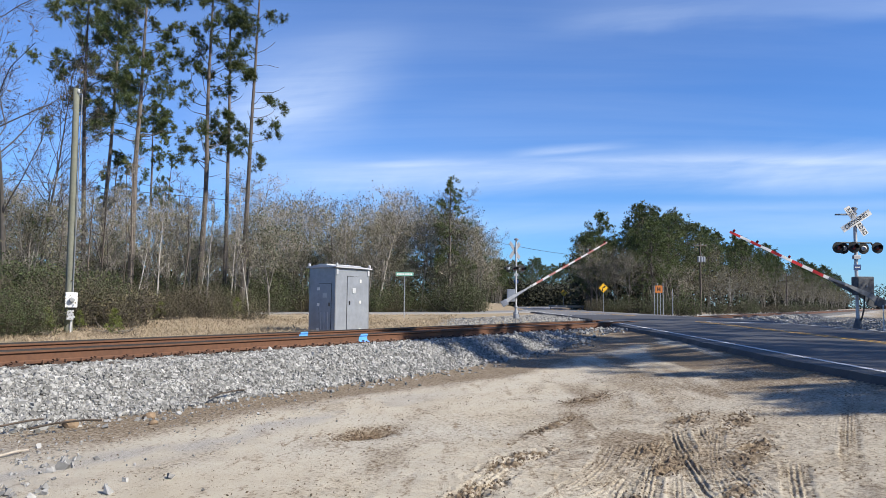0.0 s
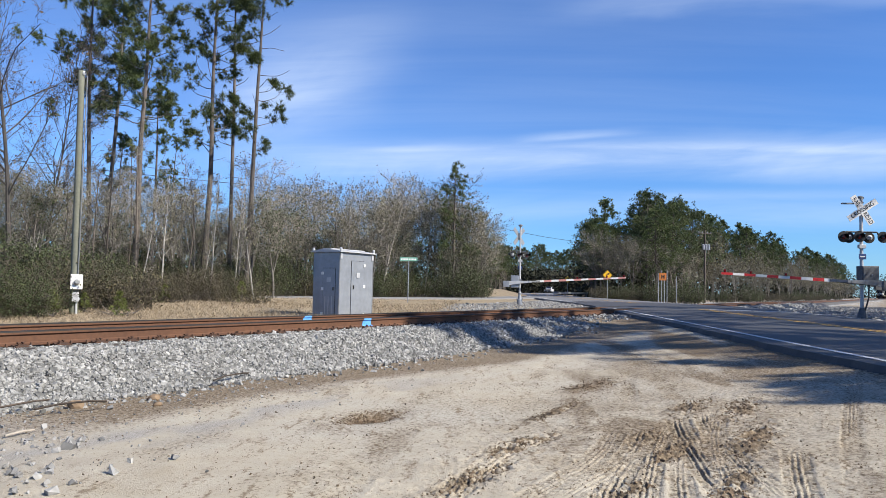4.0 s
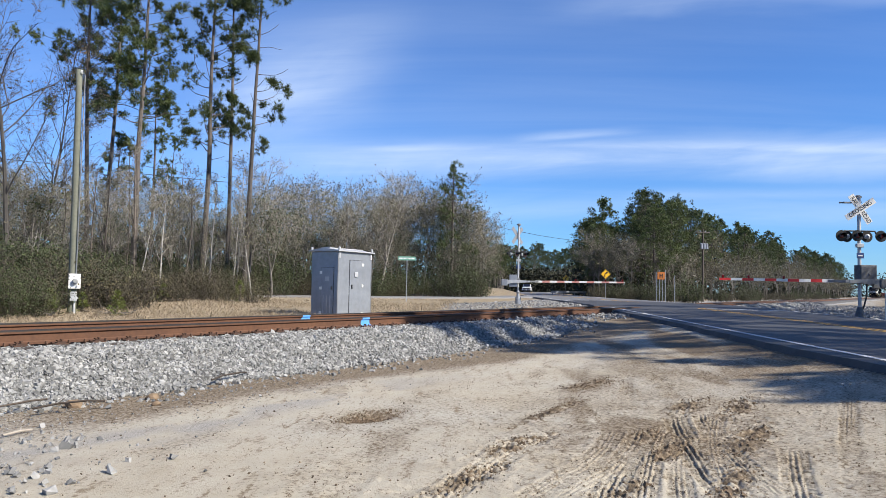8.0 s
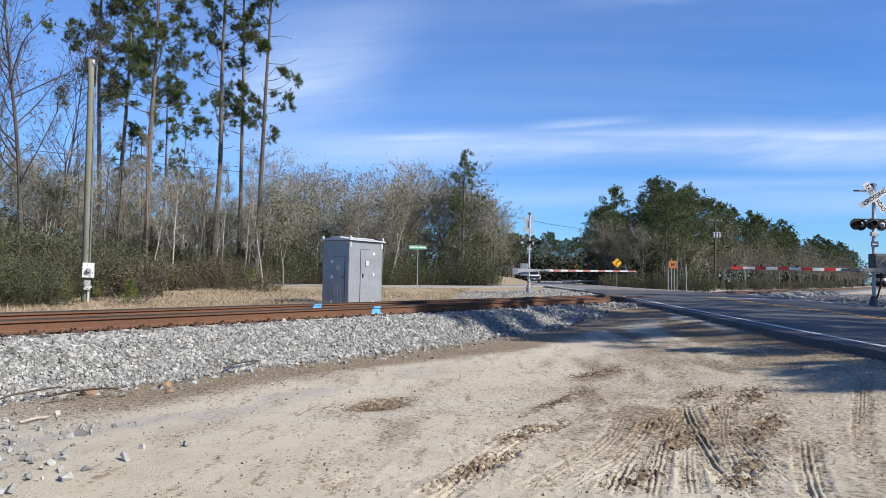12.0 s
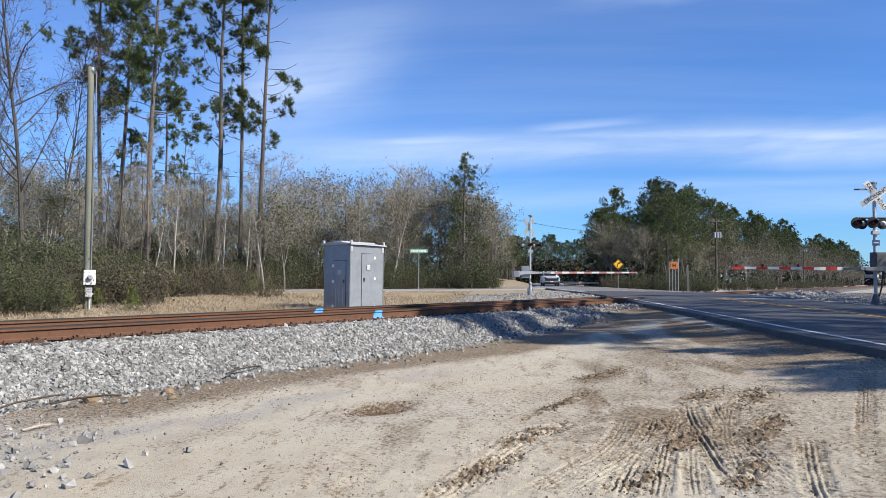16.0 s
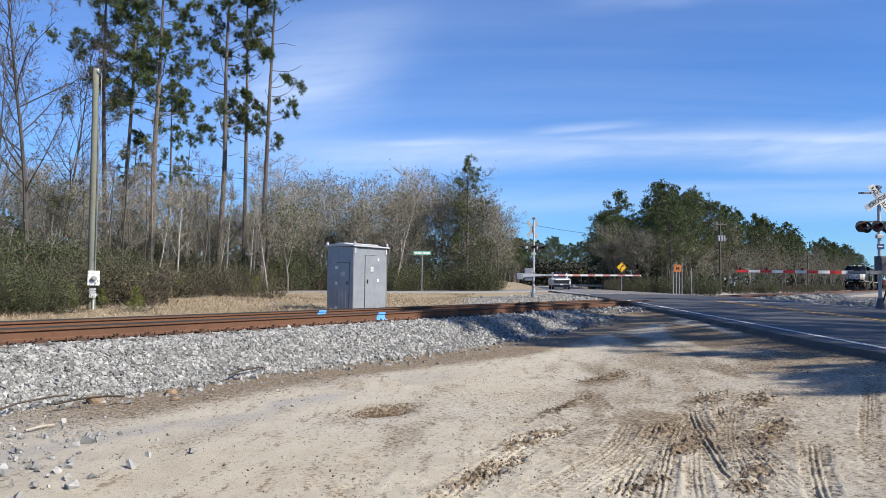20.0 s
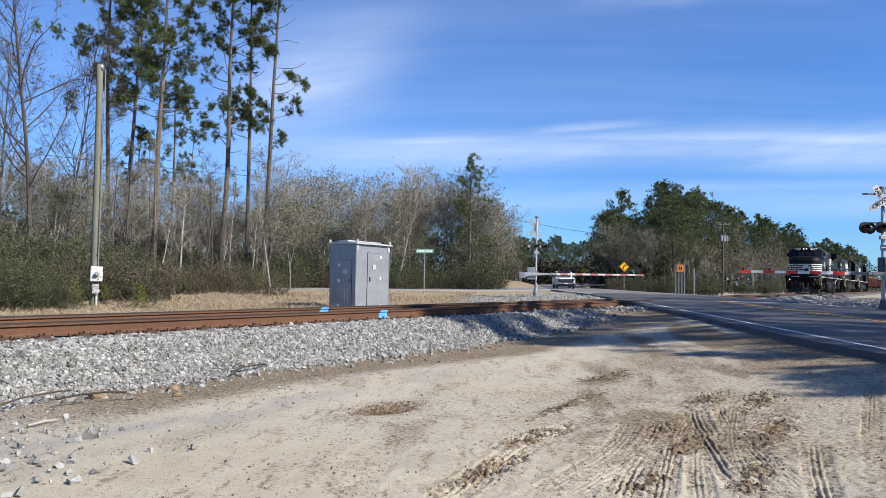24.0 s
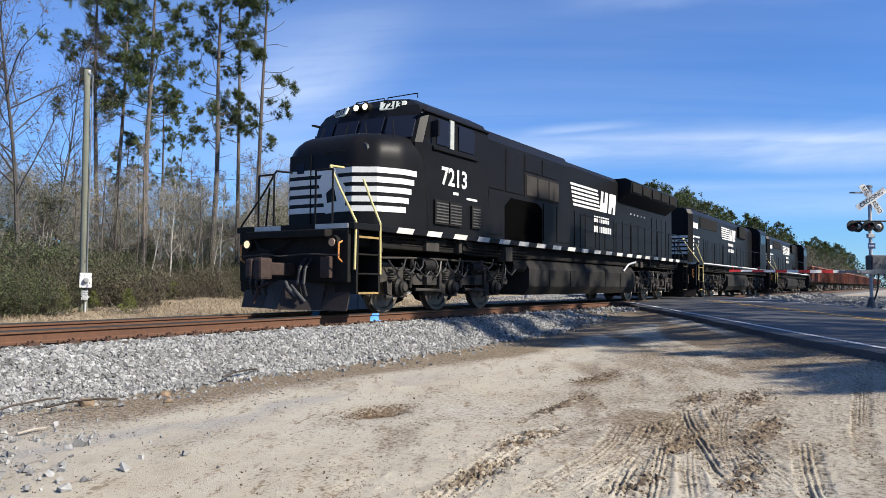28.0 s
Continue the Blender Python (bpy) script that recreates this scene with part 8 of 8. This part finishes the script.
        part("sand_pipe", pipe(bmesh.new(), [(2.2, s * 1.2, 1.3), (2.25, s * 1.1, 0.7), (2.35, s * 0.85, 0.18)], 0.028, 6), TRUCK, unit)
    bogie(unit, (2.92, 4.95, 6.98), wheels)
    bogie(unit, (18.5, 20.53, 22.56), wheels)
    under_gear(unit, 2.0, 8.4, 5)
    under_gear(unit, 17.7, 23.2, 6)
    return unit, wheels


def hood_unit(label, length, first_cab):
    """A trailing locomotive with a narrow hood and its cab at one end."""
    unit = thing("locomotive", pose(0, TRACK_Y, RAIL_Z), label, "locomotive", "locomotives of the train")
    wheels = []
    L = length
    part("underframe", box(bmesh.new(), 1.1, L - 1.1, -1.30, 1.30, 1.30, 1.60, 0.03), LOCO_FLAT, unit)
    part("deck", box(bmesh.new(), 1.02, L - 1.02, -1.55, 1.55, 1.60, 1.72, 0.01), LOCO, unit)
    end_gear(unit, 0.0, 1)
    end_gear(unit, L, -1)
    c0, c1 = L - 5.2, L - 3.0
    hood_plan = [(2.0, -0.80), (2.0, 0.80), (2.2, 0.98), (c0, 0.98), (c0, -0.98), (2.2, -0.98)]
    part("hood", shell(hood_plan, ((1.72, 0, 0), (4.15, 0, 0), (4.38, 0.2, 0), (4.45, 0.55, 0))), LOCO, unit)
    cab_plan = [(c0, -1.5), (c0, 1.5), (c1, 1.5), (c1, -1.5)]
    cab = part("cab", shell(cab_plan, ((1.72, 0, 0), (4.15, 0, 0), (4.40, 0.2, 0), (4.55, 0.75, 0))), LOCO, unit)
    nose_plan = [(c1, -0.95), (c1, 0.95), (L - 2.0, 0.85), (L - 2.0, -0.85)]
    part("low_nose", shell(nose_plan, ((1.72, 0, 0), (3.0, 0, 0), (3.25, 0.2, 0))), LOCO, unit)
    for s in (-1, 1):
        for x0, x1 in ((c0 + 0.25, c0 + 0.95), (c0 + 1.15, c1 - 0.25)):
            part("side_window", box(bmesh.new(), x0, x1, *sorted((s * 1.50, s * 1.515)), 3.40, 4.02, 0.006), CAB_GLASS, cab)
        sill = part("sill_edge", box(bmesh.new(), 2.0, L - 2.0, *sorted((s * 1.55, s * 1.556)), 1.665, 1.715), STRIPE, unit, "white painted walkway edge")
        n = int((c0 - 2.6) / 0.95)
        for k in range(n):
            hood_door(unit, 2.4 + k * 0.95, 0.85, s * 0.98, 1.85, 3.0)
        for i in range(5):
            z0 = 2.15 + 0.2 * i
            part("end_stripe", box(bmesh.new(), 2.22, 3.3 + 0.06 * i, *sorted((s * 0.985, s * 0.990)), z0, z0 + 0.12), STRIPE, unit)
        part("number_bar", box(bmesh.new(), 2.25, 3.15, *sorted((s * 0.985, s * 0.990)), 3.45, 3.72), STRIPE, unit)
        side_mark(unit, 8.6, 3.25, 3.92, s * 1.004)
        handrail(unit, 2.6, c0 - 0.2, s * 1.50, 1.72, 9)
        part("radiator_screen", box(bmesh.new(), 3.6, 7.4, *sorted((s * 0.985, s * 1.01)), 3.55, 4.10, 0.006), LOCO_FLAT, unit)
        part("brake_grid", box(bmesh.new(), 13.0, 15.0, *sorted((s * 0.98, s * 1.12)), 3.55, 4.25, 0.03), LOCO_FLAT, unit)
    for i in range(5):
        z0 = 2.15 + 0.2 * i
        part("end_stripe", box(bmesh.new(), 1.985, 1.995, -0.78, 0.78, z0, z0 + 0.12), STRIPE, unit)
        part("nose_stripe", box(bmesh.new(), L - 2.0, L - 1.99, -0.8, 0.8, 1.95 + 0.2 * i, 2.07 + 0.2 * i), STRIPE, unit)
    for k in range(3):
        part("cooling_fan", lathe(bmesh.new(), [(0.6, 0), (0.64, 0.12), (0.58, 0.17), (0.12, 0.18)], (4.0 + k * 1.5, 0, 4.44), "z", 18), LOCO_FLAT, unit)
    part("exhaust_stack", box(bmesh.new(), 10.4, 11.4, -0.25, 0.25, 4.42, 4.58, 0.03), LOCO_FLAT, unit)
    bm = prism(bmesh.new(), [(-1.38, 0.6), (-1.2, 0.34), (1.2, 0.34), (1.38, 0.6), (1.38, 1.1), (1.2, 1.28), (-1.2, 1.28), (-1.38, 1.1)], "x", L / 2 - 3.3, L / 2 + 2.6)
    part("fuel_tank", bm, TANK, unit, "dusty fuel tank")
    bogie(unit, (2.9, 4.93, 6.96), wheels)
    bogie(unit, (L - 6.96, L - 4.93, L - 2.9), wheels)
    under_gear(unit, 2.4, 7.6, 7)
    return unit, wheels


def gondola(label, material, length=12.6):
    """A low open wagon with ribbed sides."""
    unit = thing("gondola_wagon", pose(0, TRACK_Y, RAIL_Z), label, "freight wagon", "open wagons of the train")
    L = length
    bm = box(bmesh.new(), 0.5, L - 0.5, -1.48, -1.42, 1.05, 2.55)
    box(bm, 0.5, L - 0.5, 1.42, 1.48, 1.05, 2.55)
    box(bm, 0.5, 0.56, -1.42, 1.42, 1.05, 2.55)
    box(bm, L - 0.56, L - 0.5, -1.42, 1.42, 1.05, 2.55)
    box(bm, 0.56, L - 0.56, -1.42, 1.42, 1.05, 1.12)
    body = part("body", bm, material, unit, "riveted steel box sides")
    part("top_chord", box(bmesh.new(), 0.42, L - 0.42, -1.56, -1.40, 2.55, 2.66, 0.01), material, body)
    part("top_chord", box(bmesh.new(), 0.42, L - 0.42, 1.40, 1.56, 2.55, 2.66, 0.01), material, body)
    for k in range(11):
        x = 0.62 + k * (L - 1.3) / 10
        for s in (-1, 1):
            part("side_rib", box(bmesh.new(), x - 0.04, x + 0.05, *sorted((s * 1.48, s * 1.57)), 1.05, 2.55), material, body)
    part("centre_sill", box(bmesh.new(), 0.1, L - 0.1, -0.25, 0.25, 0.75, 1.05), LOCO_FLAT, unit)
    for x in (0.05, L - 0.25):
        part("coupler", box(bmesh.new(), x - 0.05, x + 0.25, -0.15, 0.15, 0.74, 1.0, 0.03), TRUCK, unit)
    for x in (1.9, L - 1.9):
        for s in (-1, 1):
            bm = prism(bmesh.new(), [(x - 1.1, 0.40), (x - 1.0, 0.62), (x - 0.35, 0.78), (x + 0.35, 0.78), (x + 1.0, 0.62), (x + 1.1, 0.40), (x + 0.4, 0.3), (x - 0.4, 0.3)], "y", s * 1.05 - 0.06, s * 1.05 + 0.06)
            part("truck_sideframe", bm, TRUCK, unit)
        for dx in (-0.86, 0.86):
            w = part_of("wheelset", WHEELSET, None, unit)
            w.matrix_basis = pose(x + dx, 0, 0.43) @ Matrix.Diagonal((0.81, 1, 0.81, 1))
    part("load", box(bmesh.new(), 0.6, L - 0.6, -1.38, 1.38, 1.12, 2.2, 0.2), LOCO_FLAT, unit, "dark bulk load")
    return unit


LEAD, LEAD_WHEELS = lead_locomotive()
SECOND, SECOND_WHEELS = hood_unit("black locomotive running hood first behind the leader", 23.0, False)
THIRD = copy_thing(SECOND, SECOND.matrix_basis.copy())
THIRD["label"] = "third black locomotive, coupled ahead of the red wagons"
WAGON_KINDS = [gondola(lb, m) for lb, m in (("rust-red open wagon with ribbed sides", BRICK_RED), ("orange-rust open wagon with ribbed sides", ORANGE_RUST), ("brown open wagon with ribbed sides", BROWN_RED))]
WAGONS = list(WAGON_KINDS)
for i in range(11):
    WAGONS.append(copy_thing(WAGON_KINDS[(1, 0, 2, 1, 2, 0, 0, 1, 2, 1, 0)[i]], pose(0, TRACK_Y, RAIL_Z)))


# ---- the waiting pickup ----
def pickup():
    car = thing("pickup_truck", pose(0, 0, 0), "white full-size pickup truck facing the closed gate", "pickup truck")
    paint = surface("car_white", (0.72, 0.73, 0.74), (0.66, 0.67, 0.68), 0.25, grain=3, coarse=1, bump=0, coat=0.6)
    grey = surface("car_trim", (0.012, 0.012, 0.013), (0.02, 0.02, 0.021), 0.5, bump=0.02)
    chrome = surface("car_chrome", (0.45, 0.46, 0.48), (0.35, 0.36, 0.38), 0.25, 0.8, bump=0)
    bm = prism(bmesh.new(), [(0.05, 0.55), (0.0, 0.95), (0.15, 1.12), (1.55, 1.22), (2.35, 1.25), (4.2, 1.25), (4.2, 1.20), (5.85, 1.20), (5.9, 0.6), (5.4, 0.45), (0.4, 0.42)], "y", -0.99, 0.99)
    bmesh.ops.bevel(bm, geom=list(bm.edges), offset=0.05, segments=2, affect="EDGES")
    body = part("body", bm, paint, car)
    bm = prism(bmesh.new(), [(1.75, 1.22), (2.45, 1.86), (4.0, 1.90), (4.25, 1.22)], "y", -0.84, 0.84)
    bmesh.ops.bevel(bm, geom=list(bm.edges), offset=0.06, segments=2, affect="EDGES")
    roof = part("cab", bm, paint, car)
    q = [(1.80, -0.76, 1.28), (1.80, 0.76, 1.28), (2.40, 0.70, 1.82), (2.40, -0.70, 1.82)]
    bm = bmesh.new()
    bm.faces.new([bm.verts.new((x - 0.07, y, z + 0.06)) for x, y, z in q])
    part("windscreen", bm, CAB_GLASS, roof)
    for s in (-1, 1):
        bm = prism(bmesh.new(), [(2.1, 1.30), (2.55, 1.78), (3.9, 1.80), (4.05, 1.30)], "y", *sorted((s * 0.845, s * 0.855)))
        part("side_window", bm, CAB_GLASS, roof)
        part("mirror", box(bmesh.new(), 2.0, 2.12, *sorted((s * 0.98, s * 1.22)), 1.22, 1.50, 0.03), grey, body)
        part("headlight", box(bmesh.new(), -0.03, 0.12, *sorted((s * 0.62, s * 0.96)), 0.92, 1.10, 0.02), chrome, body)
        for x in (0.95, 4.75):
            wheel = part("wheel", lathe(bmesh.new(), [(0.30, -0.12), (0.39, -0.10), (0.40, 0.0), (0.39, 0.10), (0.30, 0.12)], (0, 0, 0), "y", 24), BLACK, car, "black tyre")
            wheel.matrix_basis = pose(x, s * 0.86, 0.40)
            part("rim", lathe(bmesh.new(), [(0.24, 0.0), (0.22, 0.03 * s), (0.08, 0.05 * s)], (0, s * 0.11, 0), "y", 16), chrome, wheel)
    part("grille", box(bmesh.new(), -0.06, 0.06, -0.80, 0.80, 0.66, 1.06, 0.02), grey, body)
    part("grille_bar", box(bmesh.new(), -0.07, -0.03, -0.56, 0.56, 0.92, 0.97, 0.01), chrome, body)
    part("bumper", box(bmesh.new(), -0.14, 0.15, -0.97, 0.97, 0.48, 0.64, 0.04), chrome, body)
    part("lower_valance", box(bmesh.new(), -0.05, 0.3, -0.90, 0.90, 0.26, 0.48, 0.03), grey, body)
    part("plate_bar", box(bmesh.new(), -0.155, -0.14, -0.16, 0.16, 0.50, 0.62), WHITE, body)
    return car


CAR = pickup()

# ---- what moves ----
SPEED, LEAD_X = 17.2, 9.35


def front_x(t):
    return LEAD_X + SPEED * (28.0 - t)


def motions():
    halves = [0.5 * i for i in range(57)]
    ahead = 0.0
    for unit, length in [(LEAD, 25.5), (SECOND, 23.0), (THIRD, 23.0)] + [(w, 12.6) for w in WAGONS]:
        walk(unit, [(t, pose(front_x(t) + ahead, TRACK_Y, RAIL_Z)) for t in halves])
        ahead += length
    ticks = [i / 30 for i in range(841)]
    for wheel, x in LEAD_WHEELS + SECOND_WHEELS:
        walk(wheel, [(t, Matrix.Translation((x, 0, WHEEL_R)) @ Matrix.Rotation((front_x(t) - LEAD_X) / WHEEL_R, 4, "Y")) for t in ticks])
    # gates come down over the first seconds
    for arm, pivot, rows in ((near_arm, 1.38, ((0, 25.5), (0.5, 20.5), (1, 16.3), (1.5, 13.2), (2, 10.6), (2.5, 8.2), (3, 6.0), (3.5, 4.2), (4.2, 2.2), (5, 0.8), (5.5, 0.3), (6, 0.0), (28, 0.0))),
                      (far_arm, 1.01, ((0, 30.5), (0.5, 25.5), (1, 20.7), (1.5, 17.3), (2, 14.3), (2.5, 11.0), (3, 8.0), (3.5, 5.6), (4.2, 2.8), (5, 0.9), (5.5, 0.7), (6, 0.5), (28, 0.5)))):
        walk(arm, [(t, pose(0.12, 0, pivot, 0, a, 0)) for t, a in rows])
    # the pickup rounds the bend and rolls up to the gate
    rows = []
    for t, s in ((0, 266), (1, 254.5), (2, 243), (3, 231.5), (4, 220), (5, 208), (6, 196), (7, 184), (8, 172), (9, 160), (10, 147), (11, 133), (12, 119), (13, 107.5), (14, 99), (15, 93), (16, 88.5), (17, 85.2), (18, 83), (19, 81.4), (20, 80.2), (21, 79.4), (22, 78.8), (23, 78.4), (24, 78.1), (25, 78), (28, 78)):
        x, y = road_xy(s, 1.8)
        x2, y2 = road_xy(s + 2.0, 1.8)
        rows.append((t, Matrix.Translation((x, y, float(road_z(s)) + 0.02)) @ Matrix.Rotation(math.atan2(y2 - y, x2 - x), 4, "Z")))
    walk(CAR, rows)


motions()
